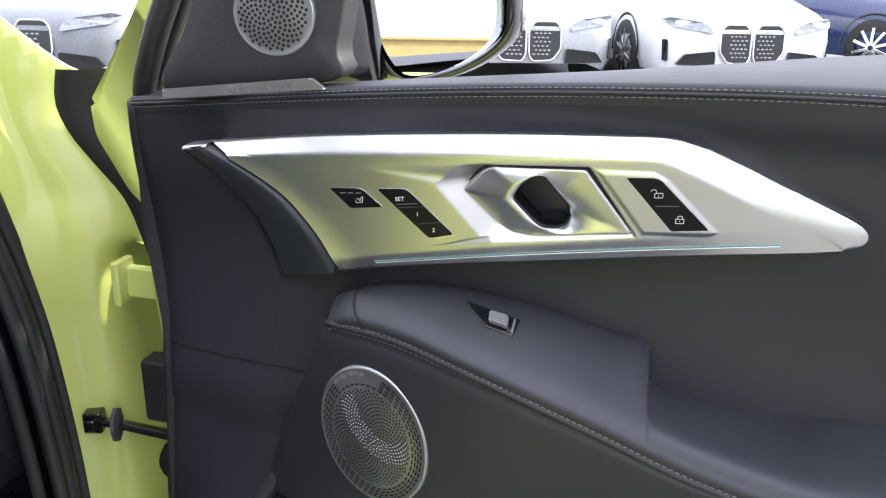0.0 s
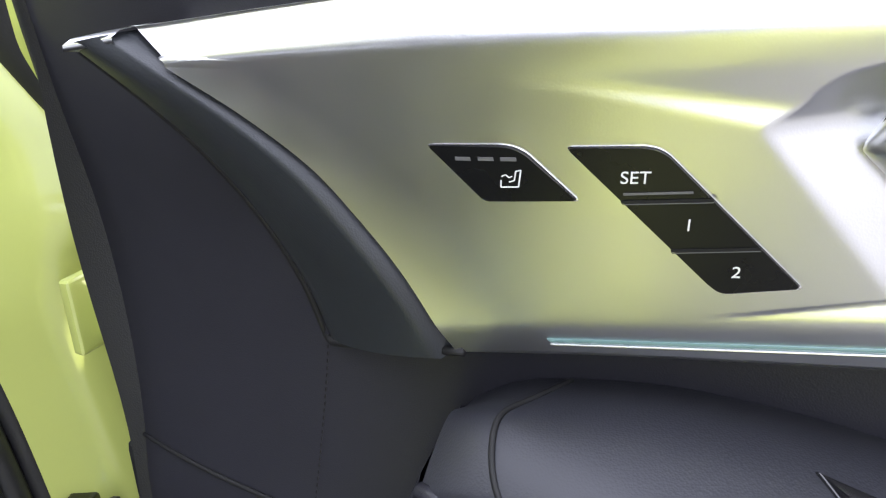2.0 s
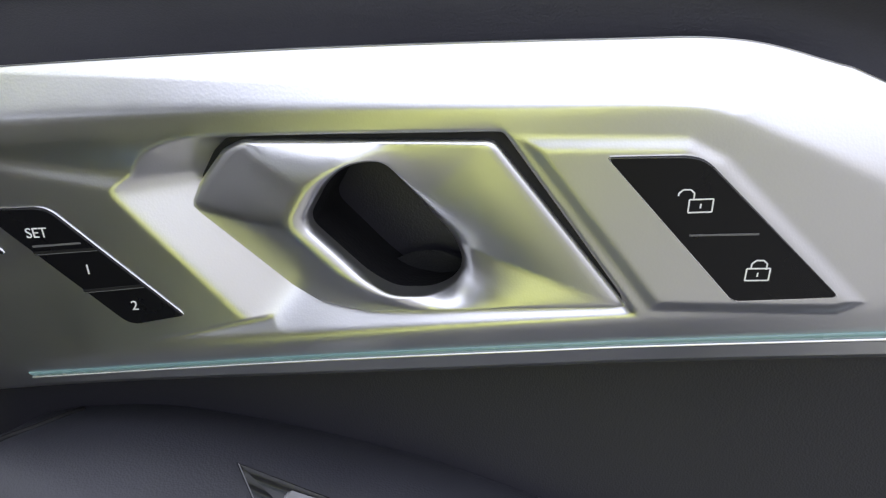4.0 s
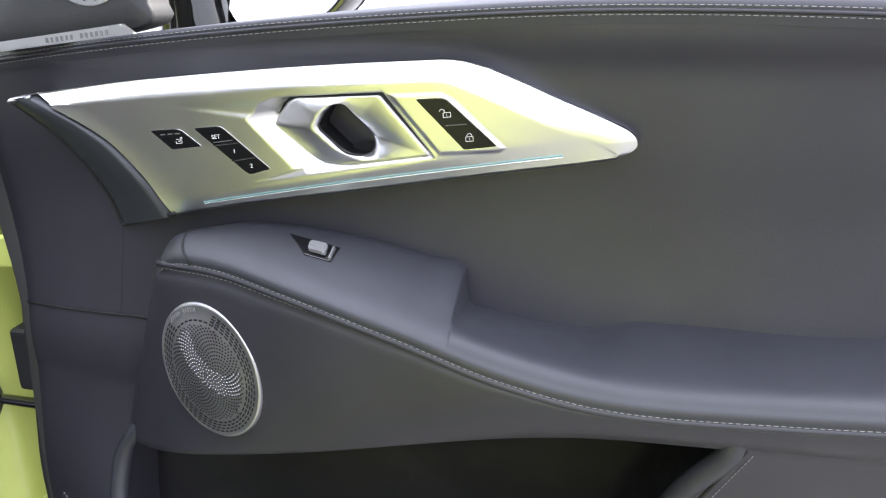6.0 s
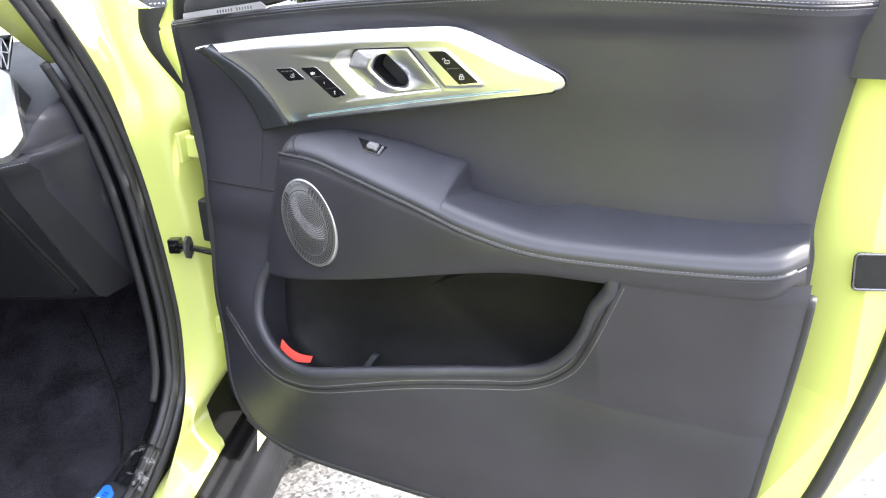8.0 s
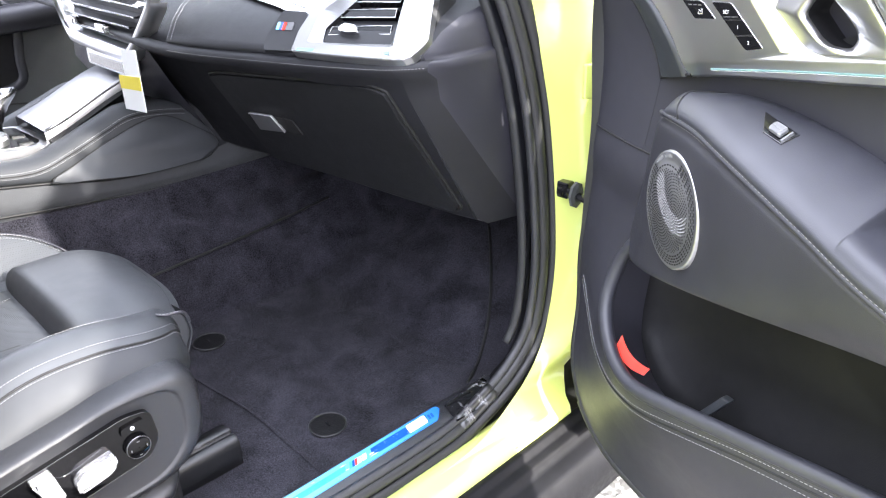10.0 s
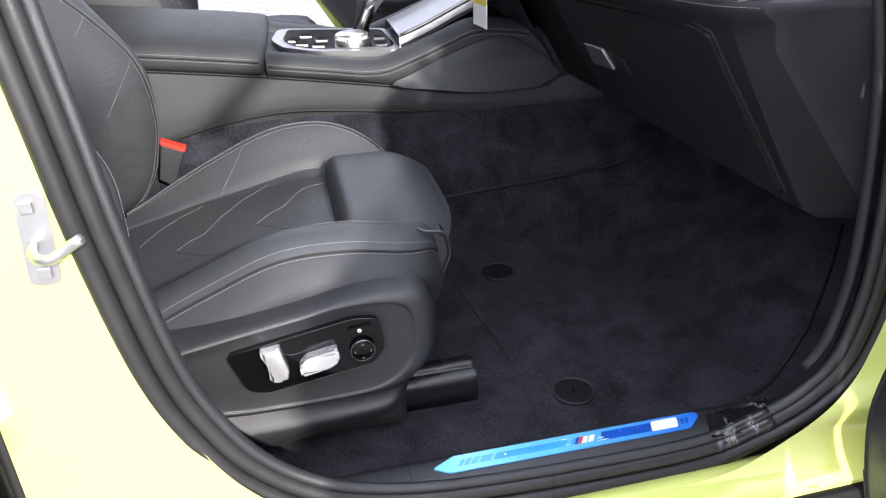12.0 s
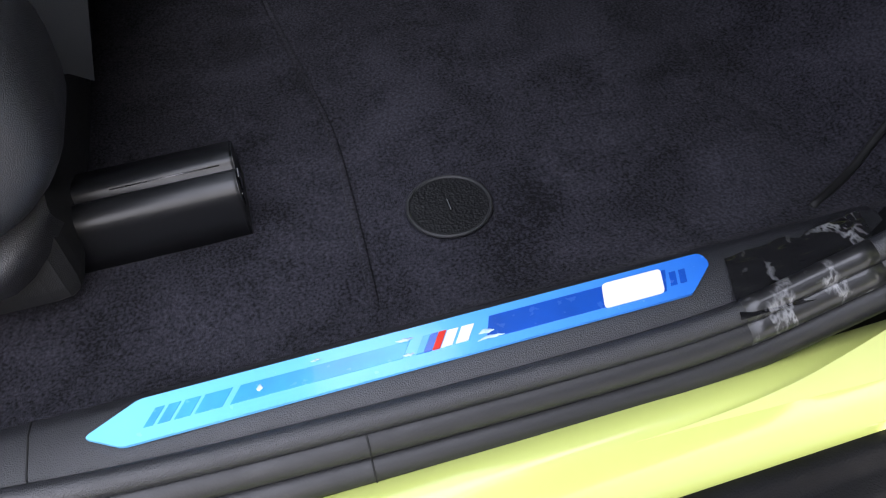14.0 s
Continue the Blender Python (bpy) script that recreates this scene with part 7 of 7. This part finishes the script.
part("end_facet", loft([end_row(s) for s in np.linspace(0, 1, 8)]), LEATHER_DASH, dash, "bevelled leather end of the dashboard")
end_a = dash_row(-0.018, DASH) + end_row(1.0)
part("dash_end", loft([end_a, [Vector((p.x + 0.012, p.y + 0.03, p.z)) for p in end_a], [Vector((p.x + 0.018, max(p.y + 0.06, 0.40), p.z)) for p in end_a], [Vector((p.x + 0.012, max(p.y + 0.10, 0.46), p.z)) for p in end_a]]), LEATHER, dash, "black dashboard end cover")


def glove_at(a, b, h):
    """a: across, b: down the panel, h: out of it."""
    d, z = 0.120 * b, 0.992 + (0.782 - 0.992) * b
    return Vector((a, knee_y(a) + d - 0.87 * h, z - 0.5 * h))


gl = rounded([(-0.5505, 0.168), (-0.500, 0.120), (-0.105, -0.080), (-0.080, -0.045), (-0.079, 0.034), (-0.0604, 0.8977), (-0.070, 0.940), (-0.538, 1.000)], 0.012)
glove = part("glovebox_lid", prism(gl, glove_at, 0.0065, 0.0025), LID_PLASTIC, dash, "black glovebox lid")
part("lid_gap", tube([glove_at(-0.31 + (p[0] + 0.31) * 1.012, 0.47 + (p[1] - 0.47) * 1.020, 0.0008) for p in gl], 0.0028, 8, closed=True), BLACK_HOLE, dash)
# flat black plate on the lid; the recess's shade is its colour
part("glovebox_recess_shade", prism(rounded([(-0.445, 0.430), (-0.365, 0.427), (-0.361, 0.566), (-0.430, 0.590)], 0.012), glove_at, 0.0072, 0.002), BLACK_HOLE, glove)
grip = [(-0.489, 0.456), (-0.4164, 0.417), (-0.407, 0.569), (-0.4915, 0.627)]
handle = part("glovebox_handle", prism(rounded(grip, 0.004), lambda a, b, h: glove_at(a, b, h + 0.0075), 0.003, 0.0008), GUNMETAL, glove, "metal glovebox handle")
part("handle_edge", tube([glove_at(*p, 0.0110) for p in rounded(grip, 0.004)[:int(len(rounded(grip, 0.004)) * 0.62)]], 0.0011, 6), SATIN, handle, "bright handle edge")


def face(a, b, h):
    """On the upright face: across, up from the lip, out."""
    return Vector((a, lip_y(a) + 0.004 + b * 0.77 - h * 0.64, 1.058 + lip_dz(a) + b * 0.64 + h * 0.77))


VT = [(-0.2158, -0.0084), (-0.2303, 0.0301), (-0.2340, 0.0757), (-0.2223, 0.0988), (-0.1766, 0.1442), (-0.1481, 0.1624), (-0.0869, 0.1549), (-0.0551, 0.1300), (-0.0174, 0.0157), (-0.0187, 0.0054), (-0.0245, -0.0157)]
VI = [(-0.1949, 0.0103), (-0.2120, 0.0680), (-0.1735, 0.1269), (-0.0978, 0.1267), (-0.0504, 0.0062)]
VH = [(-0.1803, 0.0170), (-0.1932, 0.0429), (-0.1642, 0.1174), (-0.1001, 0.1200), (-0.0629, 0.0185)]
vent_mid = Vector((-0.130, 0.066))
vo, vi, vh = [ringed(rounded(line_, r), vent_mid) for line_, r in ((VT, 0.006), (VI, 0.004), (VH, 0.003))]
vent_trim = part("vent_trim", loft([[face(p.x, p.y, h) for p in ring] for ring, h in ((vo, -0.004), (vo, 0.0085), ([p.lerp(vent_mid, 0.02) for p in vo], 0.010), ([p.lerp(vent_mid, -0.02) for p in vi], 0.010), (vi, 0.0090), (vh, 0.0005))], close_v=True), SATIN_PLASTIC, dash, "satin metal air vent surround", smooth=False)
part("vent_well", loft([[face(p.x, p.y, h) for p in vh] for h in (0.0, -0.022)], close_v=True), SHADED_PLASTIC, dash)
part("vent_housing", loft([[face(p[0], p[1], h) for p in vo] for h in (-0.003, -0.06)], close_v=True), PLASTIC, dash)
part("vent_back", prism(rounded(VH, 0.004), lambda a, b, h: face(a, b, h - 0.022), 0.002), BLACK_HOLE, dash)
for quad in ([(-0.1857, 0.1055), (-0.1093, 0.1099), (-0.1031, 0.0939), (-0.1803, 0.0931)], [(-0.1890, 0.0785), (-0.1004, 0.0819), (-0.0942, 0.0669), (-0.1870, 0.0645)], [(-0.1900, 0.0470), (-0.0893, 0.0522), (-0.0825, 0.0375), (-0.1860, 0.0327)]):
    slat = part("vent_slat", prism([(p[0] + 0.004, p[1]) for p in quad], lambda a, b, h: face(a, b, h - 0.012), 0.010, 0.001), PANEL_BLACK, dash)
    part("slat_edge", tube([face(p[0] + 0.004, p[1], -0.0015) for p in quad], 0.0007, 5, closed=True), SATIN, slat)
for k in range(7):
    a = -0.172 + k * 0.0125
    part("vent_fin", loft([[face(a - 0.30 * (b - 0.06) + da, b, h) for da, h in ((-0.0042, -0.014), (0.0, -0.0115), (0.0042, -0.014), (0.0042, -0.02), (-0.0042, -0.02))] for b in (0.022, 0.108)], close_v=True, caps=True), LEATHER_GREY, dash)
part("vent_tab", prism(rounded([(-0.1646, 0.0371), (-0.1619, 0.0490), (-0.1375, 0.0458), (-0.1255, 0.0347), (-0.145, 0.033)], 0.003), lambda a, b, h: face(a, b, h - 0.002), 0.008, 0.003), CHROME, dash)
part("light_line", prism([(-0.2034, -0.0081), (-0.0472, -0.0076), (-0.0498, -0.0025), (-0.205, -0.0028)], lambda a, b, h: face(a, b, h + 0.0102), 0.0008), LIGHT_STRIP, dash)
badge_plate = part("badge_plate", prism(rounded([(-0.2827, -0.0042), (-0.2965, 0.0223), (-0.3019, 0.0706), (-0.2500, 0.0691), (-0.2250, 0.0400), (-0.2150, -0.0028)], 0.003), lambda a, b, h: face(a, b, h - 0.004), 0.0065, 0.002), LEATHER_DASH, dash, "raised leather plate beside the vent")
for k, mat in enumerate((FILM_CYAN, FILM_BLUE, RED)):
    a = -0.2860 + k * 0.0062
    part("badge_stripe", prism([(a, 0.033), (a + 0.0058, 0.033), (a - 0.0002, 0.047), (a - 0.0060, 0.047)], lambda a, b, h: face(a, b, h + 0.0025), 0.0012), mat, badge_plate)
part("badge_block", prism([(-0.2665, 0.033), (-0.2510, 0.033), (-0.2580, 0.048), (-0.2720, 0.047)], lambda a, b, h: face(a, b, h + 0.0025), 0.0012), DARK_METAL, badge_plate)
# open triangle lattice of the speaker grille beside the vent
left_rim = spline([(-0.2500, 0.1100, 0), (-0.2437, 0.1440, 0), (-0.2276, 0.1797, 0), (-0.200, 0.205, 0), (-0.150, 0.222, 0), (-0.09, 0.220, 0)], 17)
right_rim = spline([(-0.2300, 0.1030, 0), (-0.1896, 0.1450, 0), (-0.1615, 0.1660, 0), (-0.130, 0.170, 0), (-0.100, 0.166, 0), (-0.075, 0.155, 0)], 17)
part("grille_bed", loft([[face(p.x, p.y, -0.010) for p in left_rim], [face(p.x, p.y, -0.008) for p in right_rim]]), BLACK_HOLE, dash)
bars = []
for k in range(17):
    a, b = left_rim[k], right_rim[k]
    m = (a + b) / 2
    bars.append((a, b))
    if k < 16:
        c, d = left_rim[k + 1], right_rim[k + 1]
        n = (c + d) / 2
        bars += [(m, n), (a, n) if k % 2 else (m, c), (m, d) if k % 2 else (b, n)]
part("grille_mesh", join(*[tube([face(p.x, p.y, -0.0035), face(q.x, q.y, -0.0035)], 0.0012, 4) for p, q in bars]), GRILLE, dash, "open triangle speaker grille")
part("grille_rim", tube([face(p.x, p.y, -0.005) for p in left_rim], 0.004, 8), LEATHER, dash)
part("grille_side", loft([[face(p.x, p.y, -0.004), face(p.x - 0.02, p.y + 0.012, -0.03), face(p.x - 0.05, p.y + 0.03, -0.07)] for p in left_rim]), LEATHER, dash)
dash_z = curve_at([(d, z) for d, z in reversed(DASH[:-1])])


def on_dash(q, t, lift):
    """On the loose sheet: q along its long side, t towards the windscreen."""
    p = Vector((-0.240, 0.158)).lerp(Vector((-0.577, 0.212)), q) + Vector((-0.055, 0.200)) * t
    return Vector((p.x, p.y, dash_z(min(0.42, p.y - lip_y(p.x))) + lip_dz(p.x) + 0.004 + lift + 0.003 * math.sin(q * 3.1)))


paper = part("paper_sheet", loft([[on_dash(q, t, 0.0) for q in np.linspace(0, 1, 16)] for t in np.linspace(0, 1, 10)]), PAPER, None)
for t, q0, q1 in ((0.10, 0.10, 0.42), (0.16, 0.10, 0.36), (0.26, 0.25, 0.80), (0.31, 0.25, 0.74), (0.36, 0.25, 0.78), (0.48, 0.12, 0.55), (0.53, 0.12, 0.50)):
    part("print_line", loft([[on_dash(q, t + dt, 0.0008) for q in np.linspace(q0, q1, 12)] for dt in (0.0, 0.014)]), DIM_MARK, paper, "unreadable grey print")
tagged(paper, "white printed paper sheet lying on the dashboard", "paper")
tagthing = thing("hanging_tag", (-0.665, 0.055, 0.90), "white paper tag with a yellow band", "tag")
tag_at = lambda x, y, z: Vector((x, y, z + 0.10 * (x + 0.655)))
part("tag_sheet", block((-0.702, 0.050, 0.892), (-0.612, 0.0512, 0.956), 0.0004, tag_at), PAPER, tagthing)
part("tag_band", block((-0.702, 0.0490, 0.931), (-0.612, 0.0500, 0.955), 0.0, tag_at), YELLOW_TAG, tagthing)
part("tag_strap", block((-0.676, 0.0505, 0.954), (-0.612, 0.0515, 1.002), 0.0004, tag_at), PAPER, tagthing)
part("centre_panel", loft([[Vector((x, y, z)) for y, z in zip((0.12, 0.105 - 0.016 * k, 0.10 + 0.024 * k, 0.13 + 0.023 * k, 0.20), (1.10 - 0.05 * k, 1.00, 0.93, 0.88, 0.86 - 0.06 * k))] for x, k in ((-0.657, 1.0), (-0.69, 0.7), (-0.74, 0.2), (-0.80, 0.0), (-1.0, 0.0), (-1.05, 0.0))]), LEATHER, dash, "dark centre panel")
fr = [(-1.02, 1.06), (-0.985, 1.000), (-0.945, 0.988), (-0.735, 0.982), (-0.690, 0.995), (-0.575, 1.085), (-0.565, 1.10)]
part("vent_frame", loft([[Vector((x, 0.072 + dy, z + dz)) for dy, dz in ((0.03, -0.016), (0.0, -0.014), (-0.004, 0.0), (0.004, 0.010), (0.03, 0.012))] for x, z in [tuple(p.xy) for p in spline([(*p, 0) for p in fr], 40)]]), SATIN, dash, "satin metal centre vent frame")
for k in range(4):
    part("centre_vent_slat", block((-0.97 - 0.005 * k, 0.072, 1.012 + 0.020 * k), (-0.70 + 0.028 * k, 0.100, 1.016 + 0.020 * k), 0.001), GLOSS, dash)
    part("slat_edge", tube([(-0.97, 0.071, 1.014 + 0.020 * k), (-0.70 + 0.028 * k, 0.071, 1.014 + 0.020 * k)], 0.0010, 5), CHROME, dash)
for x in (-0.78, -0.93):
    part("vent_tab", block((x - 0.022, 0.060, 1.016), (x + 0.022, 0.075, 1.030), 0.005), CHROME, dash)
part("climate_panel", block((-0.92, 0.078, 0.935), (-0.715, 0.098, 0.968), 0.006), SATIN, dash, "satin framed climate panel")
part("climate_display", block((-0.90, 0.075, 0.941), (-0.73, 0.080, 0.962), 0.002), GLOSS, dash)
screen = thing("centre_screen", (-0.9, 0.10, 1.17), "dark curved display on the dashboard", "display")
part("screen_panel", block((-1.45, 0.085, 1.110), (-0.555, 0.100, 1.26), 0.006), GLOSS, screen)
part("screen_bezel", tube([(-1.45, 0.084, 1.108), (-0.553, 0.084, 1.108), (-0.545, 0.084, 1.262)], 0.005, 6), SATIN, screen)

# ---- driver's side ----
dseat = thing("driver_seat", (-1.32, -0.5, FLOOR_Z), "black leather driver seat beyond the console", "car seat")
part("backrest", sheet(24, 24, lambda a, b: backrest(a, b) + Vector((-0.95, 0.030, 0.0))), LEATHER_SOFT, dseat)
for a in (0.0, 1.0):
    part("backrest_side", sheet(24, 10, lambda t, b: backrest_side(a, t, b) + Vector((-0.95, 0.030, 0.0))), LEATHER_GREY, dseat)
for a in (0.02, 0.10):
    part("stitching", stitches([backrest(a, k / 60) + Vector((-0.95, 0.032, 0)) for k in range(61)]), THREAD, dseat)
part("cushion", sheet(24, 24, lambda a, b: cushion(a, b) + Vector((-0.95, 0.0, 0.0))), LEATHER_SOFT, dseat)
ddoor = thing("driver_door", (-1.95, 0.2, 0.5), "open driver door with a black inner panel", "car door")
rear_t = curve_at([(0.50, 0.52), (0.60, 0.60), (0.70, 0.68), (0.85, 0.765), (1.0, 0.80), (1.2, 0.80)])


def far_door(t, z, out):
    """On the open driver door: along it from the hinge, height, and towards the cabin."""
    return Vector((-1.80 - 0.35 * t + 0.916 * out, 0.40 - 0.80 * t - 0.40 * out, z))


part("inner_panel", loft([[far_door(rear_t(z) * k, z, 0.012 * math.sin(z * 9) - 0.02 * max(0.0, (k - 0.93) / 0.07) ** 2) for k in np.linspace(0, 1, 24)] for z in np.linspace(0.48, 1.20, 20)]), CONSOLE_GREY, ddoor, "dark grey inner door panel")
FAR_POCKET = [(0.57, 0.95), (0.565, 0.86), (0.53, 0.77), (0.44, 0.705), (0.34, 0.690), (0.24, 0.715), (0.225, 0.78), (0.24, 0.95)]
far_line = [tuple(p) for p in spline(FAR_POCKET, 60, True)]
# flat plate on the panel; its dark colour carries the pocket's shade
part("pocket", prism(far_line, lambda a, b, h: far_door(a, b, 0.006 + h), 0.008), SHADED_PLASTIC, ddoor, "dark door pocket")
part("pocket_rim", tube([far_door(a, b, 0.016) for a, b in far_line], 0.014, 8, closed=True), LEATHER_SOFT, ddoor)
part("arm", tube([far_door(t, 0.93 - 0.03 * math.sin(t * 4), 0.04) for t in np.linspace(0.05, 0.72, 16)], 0.040, 12), LEATHER, ddoor)
part("panel_seam", tube([far_door(t, 0.655 + 0.05 * (t - 0.3), 0.012) for t in np.linspace(0.05, 0.5, 10)], 0.003, 6), BLACK_HOLE, ddoor)
part("outer_skin", loft([[far_door((rear_t(z) + 0.025) * k, z, -0.09 + 0.07 * max(0.0, (k - 0.9) / 0.1)) for k in (0, 0.5, 0.9, 1.0)] for z in (0.45, 0.6, 0.7, 0.85, 1.0, 1.2)]), PAINT, ddoor)


# ---- parked cars ----
def parked_car(at, turn, paint, label):
    """A saloon: its front at the origin facing -y, built from a lengthwise loft."""
    m = Matrix.Translation(at) @ Matrix.Rotation(radians(turn), 4, "Z")
    ob = thing("parked_car", at, label, "car", "parked cars")
    P = lambda x, y, z: m @ Vector((x, y, z))
    stations = [(0.0, 0.62, 0.30, 0.62, 0.0), (0.06, 0.80, 0.24, 0.74, 0.0), (0.25, 0.89, 0.22, 0.80, 0.0), (0.8, 0.92, 0.22, 0.92, 0.0), (1.45, 0.92, 0.22, 0.98, 0.0), (1.9, 0.92, 0.22, 1.0, 0.22), (2.5, 0.92, 0.22, 1.0, 0.44), (3.2, 0.92, 0.22, 1.0, 0.46), (4.0, 0.91, 0.24, 1.02, 0.20), (4.45, 0.88, 0.28, 1.02, 0.02), (4.7, 0.74, 0.34, 0.92, 0.0)]
    nose = curve_at([(0.0, 0.0), (0.60, 0.0), (0.78, 0.05), (0.85, 0.14), (0.90, 0.24)])
    rows = []
    for y, hw, z0, z1, _ in stations:
        rows.append([P(sx * hw * k, y, z0 + (z1 - z0) * q) for sx, k, q in ((-1, 0.93, 0.0), (-1, 0.99, 0.18), (-1, 1.0, 0.55), (-1, 0.97, 0.85), (-1, 0.84, 0.98), (-1, 0.4, 1.03), (1, 0.4, 1.03), (1, 0.84, 0.98), (1, 0.97, 0.85), (1, 1.0, 0.55), (1, 0.99, 0.18), (1, 0.93, 0.0))])
    part("body", loft(rows, caps=True), paint, ob)
    part("cabin", loft([[P(sx * hw, y, z) for sx, hw, z in ((-1, 0.78, 0.96), (-1, 0.60, 0.98 + r), (-1, 0.3, 1.0 + r), (1, 0.3, 1.0 + r), (1, 0.60, 0.98 + r), (1, 0.78, 0.96))] for y, hw0, z0, z1, r in stations if 1.4 < y < 4.5]), TINTED, ob, "dark windows")
    part("roof", loft([[P(x, y, 1.435 - 0.03 * abs(x)) for x in (-0.55, 0, 0.55)] for y in (2.3, 2.9, 3.4)]), paint, ob)
    for sx in (-1, 1):
        gr = rounded([(0.05, 0.32), (0.24, 0.33), (0.32, 0.43), (0.315, 0.62), (0.27, 0.68), (0.07, 0.68), (0.015, 0.60), (0.015, 0.38)], 0.03)
        g = part("grille", prism(gr, lambda a, b, h, sx=sx: P(sx * a, 0.02 + 0.5 * (b - 0.5) * 0.2 - h, b), 0.03, 0.004), GLOSS, ob)
        part("grille_frame", tube([P(sx * a, -0.012 + 0.1 * (b - 0.5), b) for a, b in gr], 0.010, 6, closed=True), CHROME, g)
        bm = join(*[block((0.05 + 0.042 * i + 0.02 * (j % 2), 0, 0.38 + 0.038 * j), (0.075 + 0.042 * i + 0.02 * (j % 2), 0.006, 0.392 + 0.038 * j)) for i in range(4) for j in range(7)])
        tagged(part("grille_mesh", moved(bm, lambda x, y, z, sx=sx: P(sx * x, -0.014 + 0.1 * (z - 0.5), z)), CHROME, g), kind="stuff")
        part("headlight", prism(rounded([(0.40, 0.60), (0.78, 0.66), (0.86, 0.72), (0.80, 0.745), (0.52, 0.705), (0.42, 0.66)], 0.02), lambda a, b, h, sx=sx: P(sx * a, nose(a) + 0.45 * max(0, b - 0.60) - 0.005 - h, b), 0.03, 0.006), LAMP_GLASS, ob, "clear headlight")
        part("intake", prism(rounded([(0.36, 0.30), (0.74, 0.31), (0.66, 0.41), (0.37, 0.44)], 0.02), lambda a, b, h, sx=sx: P(sx * a, nose(a) - h, b), 0.03, 0.004), GLOSS, ob)
        part("air_slit", prism(rounded([(0.80, 0.34), (0.83, 0.34), (0.84, 0.54), (0.81, 0.54)], 0.01), lambda a, b, h, sx=sx: P(sx * a, nose(a) + 0.01 - h, b), 0.03, 0.004), GLOSS, ob)
        for wy in (0.95, 3.85):
            part("wheel_arch", moved(loft([[(h, r * math.cos(a), r * math.sin(a)) for a in (math.pi * k / 24 for k in range(25))] for r, h in ((0.37, -0.02), (0.40, 0.006), (0.41, 0.0))]), lambda x, y, z, sx=sx, wy=wy: P(sx * (0.92 + x), wy + y, 0.34 + z)), GLOSS, ob)
            wheel = part("wheel", moved(loft([[(h, r * math.cos(a), r * math.sin(a)) for a in (2 * math.pi * k / 28 for k in range(28))] for r, h in ((0.20, 0.0), (0.33, 0.0), (0.34, -0.03), (0.34, -0.2), (0.1, -0.21))], close_v=True), lambda x, y, z, sx=sx, wy=wy: P(sx * (0.925 + x), wy + y, 0.34 + z)), TYRE, ob, "black tyre")
            part("rim", moved(join(*[block((-0.01, -0.018, 0.03), (0.006, 0.018, 0.235), 0.004, lambda x, y, z, k=k: Vector((x, y * math.cos(k) - z * math.sin(k), y * math.sin(k) + z * math.cos(k)))) for k in (2 * math.pi * j / 10 for j in range(10))]), lambda x, y, z, sx=sx, wy=wy: P(sx * (0.928 + x), wy + y, 0.34 + z)), CHROME, wheel, "spoked alloy rim")
    return ob


parked_car((3.72, 7.2, 0.22), 4, WHITE_PAINT, "white saloon parked facing the open door")
parked_car((1.57, 7.2, 0.22), 3, SILVER_PAINT, "silver saloon parked between other cars")
parked_car((7.27, 8.75, 0.22), 32, BLUE_PAINT, "dark blue saloon parked at an angle in the row")
parked_car((-2.68, 6.2, 0.22), -5, GREY_PAINT, "dark grey saloon parked in a row")

# ---- behind the camera, seen in the mirror ----
building = thing("warehouse", (-8, -60, 0), "long tan stucco warehouse with a flat roof", "building")
part("wall", block((-70, -92, 0), (60, -80, 4.6), 0.05), TAN_WALL, building)
part("coping", block((-70.3, -92.3, 4.6), (60.3, -79.7, 4.9), 0.05), TAN_WALL, building)
hedge_bm = bmesh.new()
rng = random.Random(4)
for k in range(2600):
    p = Vector((rng.uniform(-30, 30), -46 + rng.uniform(-1.2, 1.2), rng.uniform(0.0, 2.6)))
    if p.z > 1.6 + 0.8 * noise.noise(p * 0.5):
        continue
    s = rng.uniform(0.16, 0.40)
    n = Vector((rng.gauss(0, 1), rng.gauss(0, 1), rng.gauss(0, 1))).normalized()
    t = n.orthogonal().normalized()
    o = n.cross(t)
    hedge_bm.faces.new([hedge_bm.verts.new(p + q * s) for q in (t, o * 0.5, -t, -o * 0.5)])
hedge = part("hedge", hedge_bm, LEAF, None)
tagged(hedge, "brown leafless hedge along the lot", "hedge", kind="stuff")
for x in (-6.0, 6.5):
    pole = thing("street_lamp", (x, -22, 0), "grey steel lot lamp", "street lamp", "lot lamps")
    part("pole", tube([(x, -22, 0), (x, -22, 7.5)], 0.09, 8), DARK_METAL, pole)
    part("head", block((x - 0.6, -22.15, 7.4), (x + 0.2, -21.85, 7.6), 0.03), DARK_METAL, pole)
parked_car((0.6, -6.2, 0.0), 176, WHITE_PAINT, "white saloon parked behind the camera")
